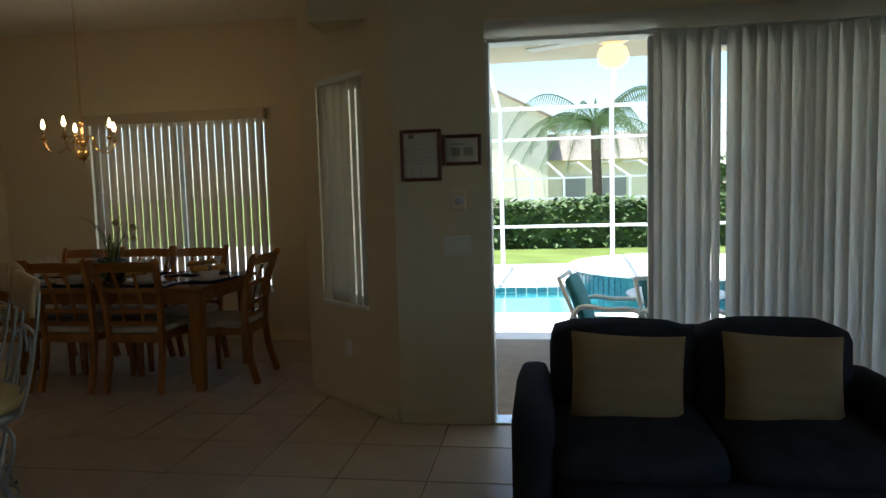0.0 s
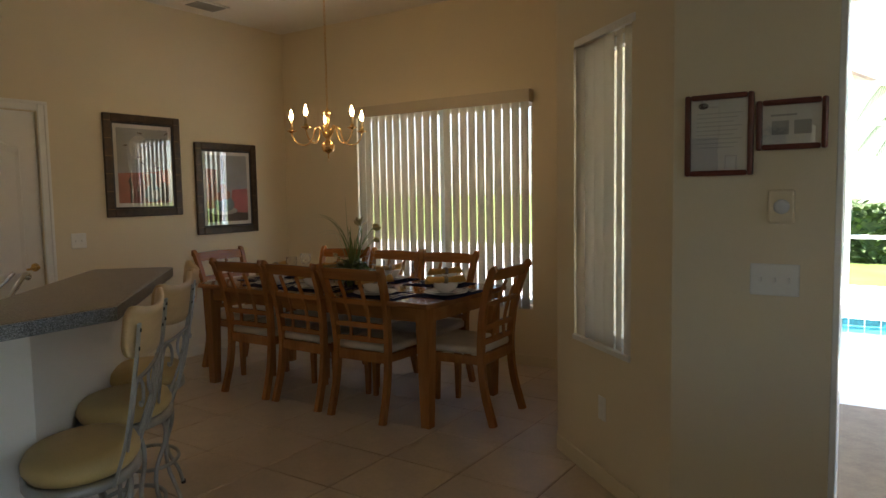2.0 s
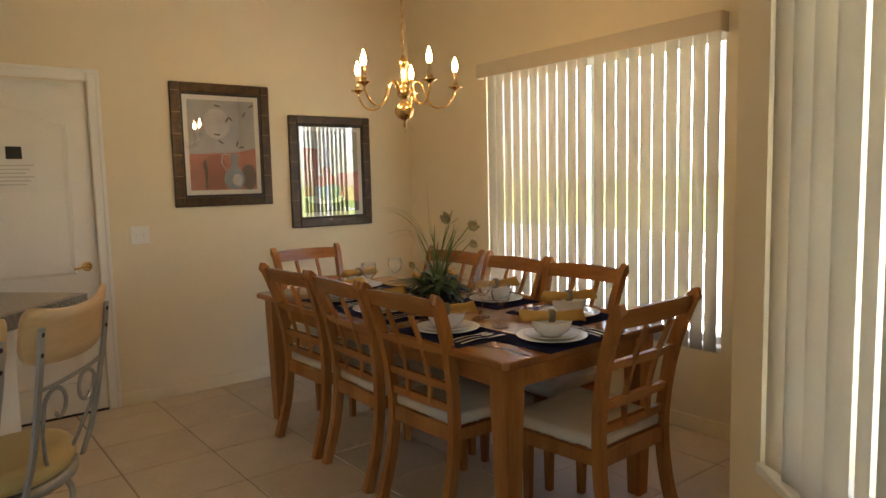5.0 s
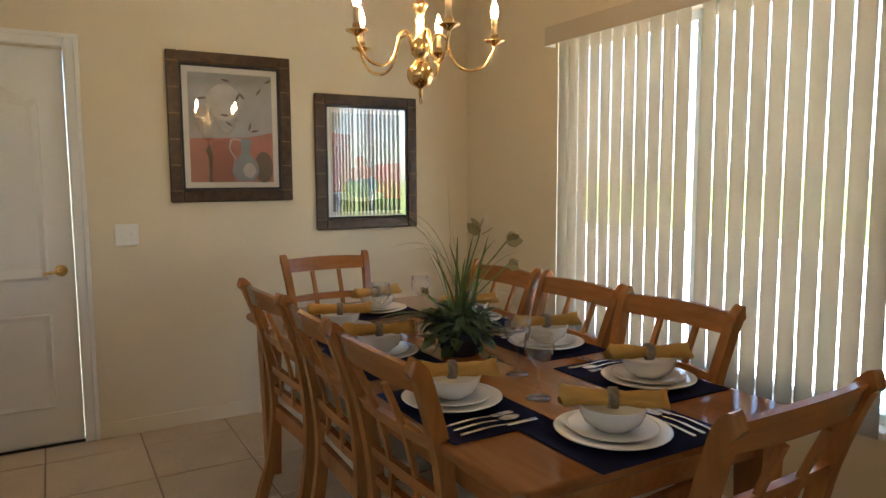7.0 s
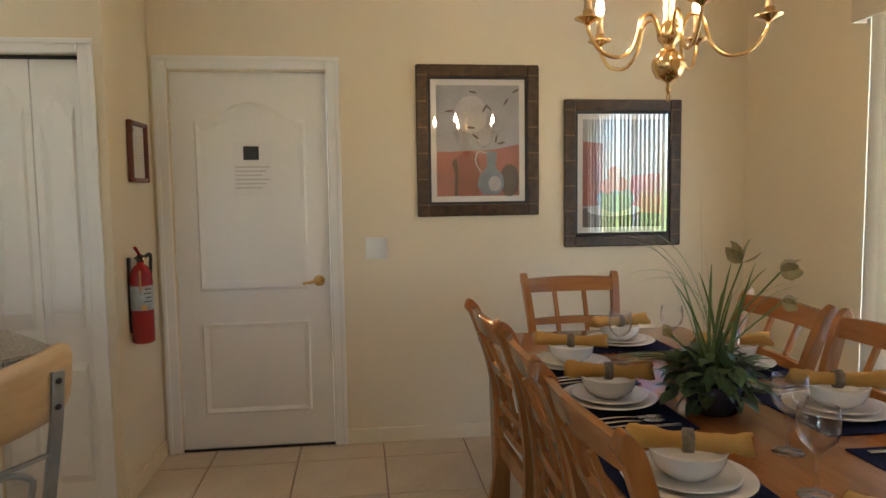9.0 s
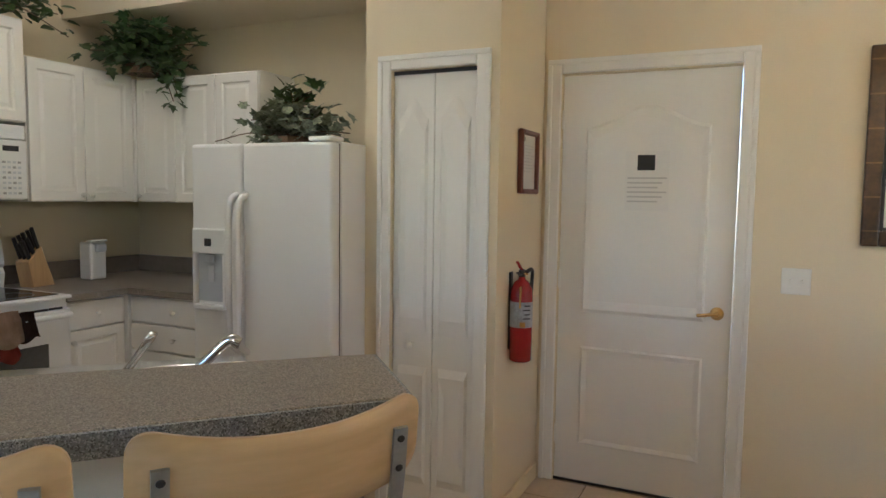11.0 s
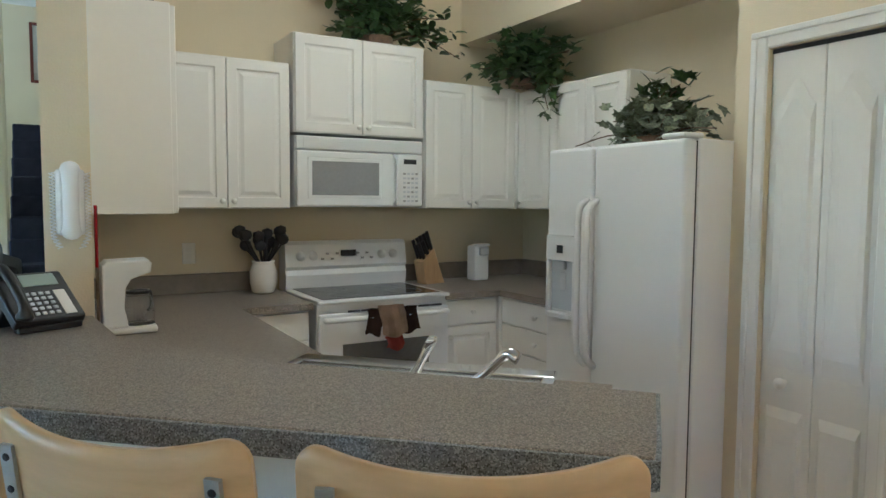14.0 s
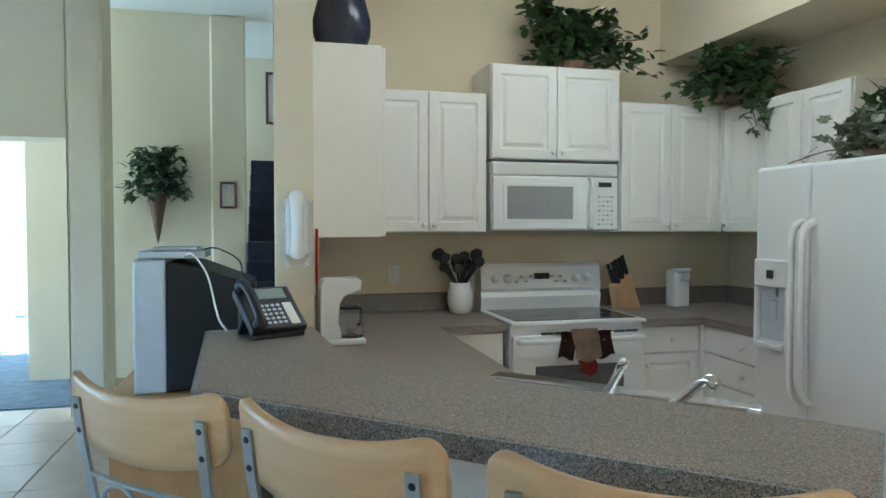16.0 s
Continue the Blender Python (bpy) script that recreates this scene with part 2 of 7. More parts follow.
M = dict(
    wall=mat("cream_wall_paint", (0.74, 0.65, 0.475), 0.75, 0, 0.03, 1.3, 140, 0.25, 0.3),
    ceiling=mat("white_ceiling_paint", (0.80, 0.77, 0.70), 0.9, 0, 0.03, 2, 90, 0.4, 0.2),
    trim=mat("cream_trim_paint", (0.74, 0.65, 0.47), 0.5, 0, 0.02, 2, 60, 0.03),
    white=mat("white_semigloss_paint", (0.80, 0.79, 0.75), 0.38, 0, 0.02, 2, 60, 0.03),
    cabinet=mat("white_cabinet_foil", (0.80, 0.78, 0.74), 0.42, 0, 0.02, 3, 60, 0.02),
    appliance=mat("white_appliance_enamel", (0.80, 0.80, 0.80), 0.3, 0, 0.015, 3, 200, 0.03),
    tile=mat("beige_floor_tile", (0.52, 0.42, 0.31), 0.35, 0, 0.12, 5, 40, 0.05, 0.5, per_object=0.25),
    grout=mat("brown_grout", (0.29, 0.225, 0.165), 0.9, 0, 0.2, 8, 90, 0.3),
    carpet=mat("grey_blue_carpet", (0.16, 0.18, 0.20), 0.95, 0, 0.25, 8, 260, 0.8, 0.1),
    dcarpet=mat("dark_stair_carpet", (0.035, 0.035, 0.05), 0.95, 0, 0.25, 8, 260, 0.8, 0.1),
    counter=speckle("speckled_counter_laminate", (0.105, 0.09, 0.08), (0.23, 0.195, 0.16), (0.37, 0.325, 0.275), 400),
    # counter laminate again, with the daylight's blue cast put into its colours
    edge_daylit=speckle("speckled_edge_daylit", (0.07, 0.078, 0.085), (0.19, 0.205, 0.22), (0.36, 0.385, 0.41), 400),
    splash=mat("grey_backsplash_laminate", (0.22, 0.19, 0.165), 0.45, 0, 0.15, 20, 260, 0.03),
    oak=wood("honey_oak", (0.27, 0.096, 0.025), (0.43, 0.182, 0.053), 0.2, "z"),
    oak_x=wood("honey_oak_lengthwise", (0.27, 0.096, 0.025), (0.43, 0.182, 0.053), 0.18, "x", 7),
    oak_top=wood("polished_oak_top", (0.22, 0.078, 0.024), (0.34, 0.135, 0.043), 0.1, "x", 7),
    oak_stand=wood("golden_oak", (0.44, 0.245, 0.085), (0.56, 0.335, 0.135), 0.35, "z"),
    art_grey=mat("print_blue_grey", (0.38, 0.40, 0.43), 0.8, 0, 0.2, 7, 60, 0),
    art_red=mat("print_brick_red", (0.42, 0.14, 0.11), 0.8, 0, 0.3, 8, 60, 0),
    art_deep=mat("print_deep_red", (0.30, 0.07, 0.06), 0.8, 0, 0.3, 8, 60, 0),
    art_pink=mat("print_rose", (0.55, 0.13, 0.17), 0.8, 0, 0.3, 8, 60, 0),
    art_blue=mat("print_dull_blue", (0.20, 0.28, 0.36), 0.8, 0, 0.3, 10, 60, 0),
    art_dark=mat("print_plum_black", (0.07, 0.05, 0.055), 0.8, 0, 0.3, 8, 60, 0),
    art_pale=mat("print_pale_grey", (0.52, 0.52, 0.52), 0.8, 0, 0.2, 8, 60, 0),
    maple=wood("light_maple", (0.55, 0.37, 0.18), (0.68, 0.48, 0.26), 0.35, "x"),
    cloth=mat("cream_seat_cloth", (0.62, 0.54, 0.42), 0.9, 0, 0.08, 14, 320, 0.5, 0.1),
    yellow=mat("gold_seat_vinyl", (0.56, 0.41, 0.17), 0.5, 0, 0.08, 9, 160, 0.2),
    pewter=mat("pewter_metal", (0.40, 0.41, 0.40), 0.48, 0.7, 0.12, 20, 150, 0.08),
    brass=mat("polished_brass", (0.85, 0.58, 0.25), 0.14, 1.0, 0.06, 10, 80, 0.02),
    chrome=mat("chrome", (0.80, 0.80, 0.82), 0.08, 1.0, 0.03, 10, 80, 0.0),
    steel=mat("brushed_steel", (0.60, 0.60, 0.60), 0.25, 1.0, 0.05, 20, 200, 0.03),
    blind=thin("cream_vinyl_slat", (0.58, 0.50, 0.375), 0.5, 0.04),
    blind2=thin("grey_vinyl_slat", (0.84, 0.82, 0.77), 0.5, 0.75),
    blind3=thin("pale_cream_vinyl_slat", (0.66, 0.58, 0.45), 0.5, 0.12),
    frame_dark=mat("dark_bronze_frame", (0.045, 0.025, 0.015), 0.35, 0.2, 0.45, 24, 90, 0.3, second=(0.085, 0.045, 0.022)),
    frame_band=mat("worn_bronze_band", (0.16, 0.10, 0.05), 0.35, 0.4, 0.3, 30, 90, 0.1),
    frame_red=mat("mahogany_frame", (0.13, 0.03, 0.02), 0.3, 0, 0.2, 12, 80, 0.05),
    sleeve=mat("ivory_candle_sleeve", (0.50, 0.38, 0.22), 0.6, 0, 0.05, 20, 90, 0.03),
    paper=mat("white_paper", (0.78, 0.77, 0.74), 0.8, 0, 0.02, 5, 60, 0.02),
    grey_ink=mat("grey_ink", (0.38, 0.38, 0.38), 0.8, 0, 0.05, 5, 60, 0),
    faint_ink=mat("faint_ink", (0.56, 0.55, 0.54), 0.8, 0, 0.05, 5, 60, 0),
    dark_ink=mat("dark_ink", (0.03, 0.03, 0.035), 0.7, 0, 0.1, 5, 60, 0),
    glass=pane_glass("clear_glass", 0.03, 0.6),
    picture_glass=pane_glass("picture_glass", 0.24, 0.8),
    stemware=pane_glass("thin_clear_glass", 0.07, 0.85, 3.0),
    navy=mat("navy_cloth", (0.010, 0.012, 0.045), 0.95, 0, 0.3, 12, 420, 0.6, 0.1),
    china=mat("white_china", (0.78, 0.76, 0.72), 0.12, 0, 0.02, 5, 60, 0.0),
    napkin=mat("gold_napkin", (0.50, 0.29, 0.085), 0.9, 0, 0.15, 16, 300, 0.4, 0.1),
    leaf=mat("deep_green_leaf", (0.035, 0.075, 0.022), 0.45, 0, 0.45, 30, 90, 0.05, second=(0.09, 0.16, 0.05)),
    leaf_palm=thin("palm_leaflet", (0.10, 0.16, 0.06), 0.5, 0.4),
    leaf_pale=mat("variegated_leaf", (0.06, 0.10, 0.05), 0.5, 0, 0.5, 60, 140, 0.05, second=(0.33, 0.36, 0.25)),
    grass_blade=mat("long_grass_blade", (0.14, 0.21, 0.06), 0.5, 0, 0.3, 12, 60, 0.03),
    bloom=mat("pale_bloom", (0.34, 0.28, 0.13), 0.6, 0, 0.3, 30, 90, 0.05),
    bark=mat("brown_bark", (0.13, 0.09, 0.06), 0.9, 0, 0.3, 12, 60, 0.8),
    rattan=mat("grey_rattan", (0.20, 0.165, 0.115), 0.7, 0, 0.5, 60, 200, 0.8),
    wicker=mat("brown_wicker", (0.14, 0.085, 0.05), 0.8, 0, 0.4, 40, 160, 0.8),
    black=mat("black_plastic", (0.015, 0.015, 0.017), 0.4, 0, 0.2, 12, 160, 0.08),
    matt_black=mat("charcoal_plastic", (0.012, 0.012, 0.015), 0.65, 0, 0.2, 12, 160, 0.1),
    label_grey=mat("label_grey", (0.36, 0.38, 0.40), 0.4, 0, 0.3, 60, 200, 0.0),
    silver=mat("silver_plastic", (0.60, 0.62, 0.66), 0.35, 0.3, 0.03, 8, 120, 0.02),
    screen=mat("grey_oven_glass", (0.30, 0.30, 0.31), 0.15, 0, 0.05, 60, 400, 0.02),
    screen_dark=mat("grey_glass", (0.13, 0.13, 0.13), 0.2, 0, 0.08, 40, 300, 0.02),
    recess=mat("grey_plastic", (0.50, 0.53, 0.57), 0.4, 0, 0.05, 8, 120, 0.02),
    lcd=mat("lcd_grey_green", (0.30, 0.36, 0.33), 0.3, 0, 0.05, 8, 60, 0),
    hob=mat("black_glass_hob", (0.02, 0.02, 0.022), 0.06, 0, 0.1, 8, 120, 0.0),
    red=mat("red_enamel", (0.30, 0.010, 0.013), 0.25, 0, 0.1, 9, 120, 0.03),
    sofa=mat("navy_sofa_cloth", (0.034, 0.037, 0.050), 0.95, 0, 0.3, 8, 300, 0.6, 0.1),
    cushion=mat("tan_cushion_cloth", (0.36, 0.26, 0.145), 0.9, 0, 0.12, 8, 300, 0.5, 0.1, (0.4, 1, 3)),
    jug=mat("dark_blue_glaze", (0.03, 0.035, 0.06), 0.25, 0, 0.3, 12, 60, 0.05),
    block=wood("beech_block", (0.45, 0.28, 0.13), (0.60, 0.40, 0.21), 0.4, "z"),
    towel_dark=mat("dark_towel", (0.05, 0.03, 0.025), 0.95, 0, 0.4, 16, 300, 0.6, 0.1),
    towel_tan=mat("tan_towel", (0.42, 0.30, 0.22), 0.95, 0, 0.25, 20, 300, 0.6, 0.1),
    towel_red=mat("red_towel", (0.25, 0.05, 0.04), 0.95, 0, 0.25, 20, 300, 0.6, 0.1),
    deck=mat("cool_deck_concrete", (0.83, 0.81, 0.77), 0.9, 0, 0.1, 1.5, 60, 0.5),
    lawn=mat("lawn", (0.16, 0.21, 0.06), 0.95, 0, 0.3, 0.9, 50, 0.8, 0.1),
    hedge=mat("hedge_leaf", (0.05, 0.10, 0.025), 0.6, 0, 0.5, 6, 40, 0.3, second=(0.13, 0.22, 0.06)),
    poolwall=mat("pool_plaster", (0.30, 0.62, 0.66), 0.6, 0, 0.08, 2, 40, 0.1),
    pooltile=mat("teal_pool_tile", (0.04, 0.17, 0.22), 0.2, 0, 0.3, 30, 60, 0.05),
    aluminium=mat("white_aluminium", (0.78, 0.78, 0.78), 0.4, 0.0, 0.03, 8, 80, 0.03),
    stucco=mat("cream_stucco", (0.84, 0.76, 0.62), 0.9, 0, 0.06, 2, 40, 0.5),
    roof=mat("pale_roof_tile", (0.52, 0.47, 0.42), 0.9, 0, 0.25, 8, 50, 0.6),
    teal=mat("teal_sling_cloth", (0.04, 0.20, 0.21), 0.8, 0, 0.15, 10, 200, 0.3),
    bulb=glow("lit_candle_bulb", (1.0, 0.66, 0.32), 31.0),
    lamp_panel=glow("lit_lamp_diffuser", (1.0, 0.86, 0.66), 0.75),
    globe=glow("lit_opal_globe", (1.0, 0.66, 0.26), 1.0),
    water=None,
)
wm = glassy("pool_water", (0.75, 0.95, 0.97), 0.05)
M["water"] = wm


# ---- mesh helpers ----
def part(name, bm, material, parent=None, label="", smooth=False):
    me = bpy.data.meshes.new(name)
    bmesh.ops.recalc_face_normals(bm, faces=bm.faces)
    bm.to_mesh(me)
    bm.free()
    me.materials.append(M[material])
    if smooth:
        for p in me.polygons:
            p.use_smooth = True
    ob = new(name, me)
    if parent:
        ob.parent = parent
    if label:
        ob["label"] = label
    return ob


def thing(name, m, label, category, group="", kind=""):
    ob = new(name)
    ob.empty_display_size = 0.1
    ob.matrix_basis = m
    return tagged(ob, label, category, group, kind)


def B():
    return bmesh.new()


def box(bm, x0, x1, y0, y1, z0, z1, bev=0.0, seg=1):
    vs = [bm.verts.new(p) for p in ((x0, y0, z0), (x1, y0, z0), (x1, y1, z0), (x0, y1, z0), (x0, y0, z1), (x1, y0, z1), (x1, y1, z1), (x0, y1, z1))]
    fs = [bm.faces.new([vs[i] for i in f]) for f in ((3, 2, 1, 0), (4, 5, 6, 7), (0, 1, 5, 4), (1, 2, 6, 5), (2, 3, 7, 6), (3, 0, 4, 7))]
    if bev:
        es = {e for f in fs for e in f.edges}
        bmesh.ops.bevel(bm, geom=list(es), offset=bev, segments=seg, affect="EDGES", profile=0.5)
    return bm


def prism(bm, poly, z0, z1, bev=0.0, seg=2):
    lo, hi = [bm.verts.new((x, y, z0)) for x, y in poly], [bm.verts.new((x, y, z1)) for x, y in poly]
    n = len(poly)
    top = bm.faces.new(hi)
    fs = [top, bm.faces.new(lo[::-1])] + [bm.faces.new((lo[i], lo[(i + 1) % n], hi[(i + 1) % n], hi[i])) for i in range(n)]
    if bev:
        es = {e for f in fs[:2] for e in f.edges}
        bmesh.ops.bevel(bm, geom=list(es), offset=bev, segments=seg, affect="EDGES", profile=0.5)
    return bm


def lathe(bm, prof, n=24, at=(0, 0, 0), sx=1.0, sy=1.0):
    rings = []
    for r, z in prof:
        rings.append([bm.verts.new((at[0] + max(r, 1e-4) * sx * math.cos(2 * math.pi * i / n), at[1] + max(r, 1e-4) * sy * math.sin(2 * math.pi * i / n), at[2] + z)) for i in range(n)])
    for a, b in zip(rings, rings[1:]):
        for i in range(n):
            bm.faces.new((a[i], a[(i + 1) % n], b[(i + 1) % n], b[i]))
    bm.faces.new(rings[0][::-1])
    bm.faces.new(rings[-1])
    return bm


def tube(bm, pts, r, n=8, flat=1.0, ref=(0, 0, 1), square=False):
    """A swept bar; r may be a list; flat scales its second axis."""
    pts = [Vector(p) for p in pts]
    rs = r if isinstance(r, (list, tuple)) else [r] * len(pts)
    rings = []
    side = None
    for i, p in enumerate(pts):
        d = (pts[min(i + 1, len(pts) - 1)] - pts[max(i - 1, 0)]).normalized()
        if side is None:
            rf = Vector(ref)
            if abs(d.dot(rf)) > 0.95:
                rf = Vector((1, 0, 0))
            side = d.cross(rf).normalized()
        side = (side - d * side.dot(d)).normalized()
        up = d.cross(side)
        ring = []
        for k in range(n):
            a = 2 * math.pi * (k + (0.5 if square else 0)) / n
            ring.append(bm.verts.new(p + side * (rs[i] * math.cos(a)) + up * (rs[i] * flat * math.sin(a))))
        rings.append(ring)
    for a, b in zip(rings, rings[1:]):
        for k in range(n):
            bm.faces.new((a[k], a[(k + 1) % n], b[(k + 1) % n], b[k]))
    bm.faces.new(rings[0][::-1])
    bm.faces.new(rings[-1])
    return bm


def curve_pts(ctrl, n=6):
    """Smooth points through control points."""
    c = [Vector(p) for p in ctrl]
    c = [c[0] * 2 - c[1]] + c + [c[-1] * 2 - c[-2]]
    out = []
    for i in range(1, len(c) - 2):
        p0, p1, p2, p3 = c[i - 1:i + 3]
        for k in range(n):
            t = k / n
            out.append(0.5 * (2 * p1 + (p2 - p0) * t + (2 * p0 - 5 * p1 + 4 * p2 - p3) * t * t + (3 * p1 - p0 - 3 * p2 + p3) * t ** 3))
    out.append(c[-2])
    return out


def slab_panel(bm, w, h, t=0.02, rail=0.055, x0=0.0, z0=0.0, y=0.0):
    """A raised-panel door leaf in one skin: x across, z up, its face towards +y at y + t."""
    rings = []
    for o, d in ((0, 0), (0, t - 0.003), (0.003, t), (rail, t), (rail + 0.006, t - 0.008), (rail + 0.016, t - 0.008), (rail + 0.034, t - 0.001)):
        rings.append([bm.verts.new((x0 + px, y + d, z0 + pz)) for px, pz in ((o, o), (w - o, o), (w - o, h - o), (o, h - o))])
    for p, q in zip(rings, rings[1:]):
        for i in range(4):
            bm.faces.new((p[i], p[(i + 1) % 4], q[(i + 1) % 4], q[i]))
    bm.faces.new(rings[0][::-1])
    bm.faces.new(rings[-1])


def wall_run(name, p0, p1, thick, z0, z1, holes=(), material="wall", label="plain cream painted wall"):
    """A wall from p0 to p1; its inner face is on that line and its body on the left of it. holes: along0, along1, low, high."""
    p0, p1 = Vector((*p0, 0)), Vector((*p1, 0))
    d = p1 - p0
    length = d.length
    xs = sorted({0.0, length, *[h[0] for h in holes], *[h[1] for h in holes]})
    zs = sorted({z0, z1, *[h[2] for h in holes], *[h[3] for h in holes]})
    bm = B()
    for a, b in zip(xs, xs[1:]):
        for c, e in zip(zs, zs[1:]):
            mx, mz = (a + b) / 2, (c + e) / 2
            if any(h[0] < mx < h[1] and h[2] < mz < h[3] for h in holes):
                continue
            box(bm, a, b, 0, thick, c, e)
    bmesh.ops.remove_doubles(bm, verts=bm.verts, dist=0.0005)
    ob = part(name, bm, material)
    ob.matrix_basis = Matrix.Translation(p0) @ Matrix.Rotation(math.atan2(d.y, d.x), 4, "Z")
    return tagged(ob, label, "wall", kind="structure")


def plain_box(name, b, material, label, category, kind="structure", bev=0.0):
    return tagged(part(name, box(B(), *b, bev), material), label, category, kind=kind)


# ---- structure ----
CEIL = 3.0
floor = plain_box("floor", (-0.12, 9.0, -10.8, 0.12, -0.15, -0.006), "grout", "beige square ceramic floor tiles with brown grout", "floor")
HALL_CEIL = 3.4
plain_box("ceiling", (-0.12, 9.0, -6.12, 0.12, CEIL, CEIL + 0.12), "ceiling", "flat white textured ceiling", "ceiling")
plain_box("ceiling", (-0.12, 9.0, -10.8, -6.24, HALL_CEIL, HALL_CEIL + 0.12), "ceiling", "higher white textured hall ceiling", "ceiling")
plain_box("ceiling_step", (-0.12, 9.0, -6.24, -6.12, CEIL, HALL_CEIL + 0.12), "ceiling", "white step between two ceiling heights", "ceiling")
wall_run("wall_west", (0, -6.1), (0, 0), 0.12, -0.1, CEIL, [(2.905, 3.717, -0.1, 2.035)])
wall_run("wall_north", (0, 0), (3.645, 0), 0.14, -0.1, CEIL, [(0.95, 2.75, 0.48, 2.12)], label="warm cream wall with a wide window")
wall_run("wall_dining_east", (3.645, 0.14), (3.645, -1.525), 0.14, -0.1, CEIL)
diag_a, diag_b = (3.645, -1.525), (4.435, -2.21)
wall_run("wall_diagonal", diag_a, diag_b, 0.14, -0.1, CEIL, [(0.20, 0.745, 0.665, 2.10)], label="cream angled wall with a narrow window")
wall_run("wall_slider", (4.435, -2.21), (9.0, -2.21), 0.14, -0.1, CEIL, [(0.545, 4.05, -0.1, 2.24)], label="cream wall with a sliding glass door")
# out of view; its openings are added to let sky light indoors
wall_run("wall_east", (8.6, -2.07), (8.6, -10.7), 0.14, -0.1, HALL_CEIL, [(2.9, 5.0, 0.5, 2.4), (6.2, 8.2, 0.3, 2.5)], label="unseen cream wall with window openings added for daylight")
wall_run("wall_hall_end", (9.0, -10.6), (0, -10.6), 0.14, -0.1, HALL_CEIL, [(3.22, 3.47, -0.1, 2.03)])
wall_run("wall_stair_side", (1.9, -10.6), (1.9, -6.24), 0.14, -0.1, HALL_CEIL)
wall_run("wall_kitchen_back", (2.94, -6.1), (0, -6.1), 0.14, -0.1, CEIL)
wall_run("wall_kitchen_stub", (2.81, -4.57), (2.81, -6.1), 0.13, -0.1, CEIL, label="short cream wall that ends as a post beside the bar")
# pantry closet
wall_run("wall_pantry_front", (0.63, -3.93), (0.63, -3.285), 0.10, -0.1, CEIL, [(0.135, 0.545, -0.1, 1.985)])
wall_run("wall_pantry_side", (0.53, -3.285), (0, -3.285), 0.1, -0.1, CEIL)
wall_run("wall_pantry_back", (0.53, -3.93), (0, -3.93), -0.1, -0.1, CEIL)
plain_box("soffit", (0, 0.53, -6.1, -3.93, 2.45, CEIL), "wall", "cream boxed soffit above the refrigerator niche", "soffit")
# hall
plain_box("pillar", (4.155, 4.40, -7.97, -7.63, -0.1, HALL_CEIL), "wall", "cream square pillar beside the hall opening", "pillar", bev=0.02)
wall_run("wall_living_south", (8.6, -7.63), (4.40, -7.63), 0.34, -0.1, HALL_CEIL, [(3.1, 4.20, -0.1, 2.05)], label="cream wall with a cased hall opening")
wall_run("wall_hall_recess", (5.1, -9.0), (3.5, -9.0), 0.12, -0.1, HALL_CEIL)
plain_box("hall_column", (3.195, 3.515, -9.12, -8.96, -0.1, HALL_CEIL), "wall", "cream rounded column beside the staircase", "column", bev=0.018)
carpet = plain_box("hall_carpet", (4.386, 8.6, -10.6, -7.97, -0.002, 0.012), "carpet", "grey-blue carpet in the hall", "carpet")


def trim_run(name, p0, p1, h=0.085, t=0.014, label="cream painted baseboard"):
    p0, p1 = Vector((*p0, 0)), Vector((*p1, 0))
    d = p1 - p0
    ob = part(name, box(B(), 0, d.length, -t, -0.0005, 0.0, h, 0.004), "trim")
    ob.matrix_basis = Matrix.Translation(p0) @ Matrix.Rotation(math.atan2(d.y, d.x), 4, "Z")
    return tagged(ob, label, "baseboard", kind="structure")


trim_run("baseboard", (0, -2.325), (0, -0.015))
trim_run("baseboard", (0.015, 0), (3.63, 0))
trim_run("baseboard", (3.645, -0.015), (3.645, -1.51))
trim_run("baseboard", (3.66, -1.545), (4.425, -2.208))
trim_run("baseboard", (4.44, -2.21), (4.93, -2.21))
trim_run("baseboard", (0.615, -3.285), (0.02, -3.285))
trim_run("baseboard", (5.0, -9.0), (3.52, -9.0))
trim_run("baseboard", (4.385, -7.63), (4.175, -7.63))


# ---- doors and windows ----
def casing(parent, x0, x1, top, w=0.065, t=0.015, floor_z=0.0):
    for name, b in (("casing_side", (x0 - w, x0, -t, 0, floor_z, top + w)), ("casing_side", (x1, x1 + w, -t, 0, floor_z, top + w)), ("casing_head", (x0, x1, -t, 0, top, top + w))):
        part(name, box(B(), *b, 0.006), "white", parent)
    for b in ((x0 - w - 0.004, x0 - w + 0.02, -t - 0.007, -0.001, floor_z, top + w - 0.02), (x1 + w - 0.02, x1 + w + 0.004, -t - 0.007, -0.001, floor_z, top + w - 0.02), (x0 - w - 0.004, x1 + w + 0.004, -t - 0.007, -0.001, top + w - 0.0195, top + w + 0.004)):
        part("back_band", box(B(), *b, 0.005, 2), "white", parent)


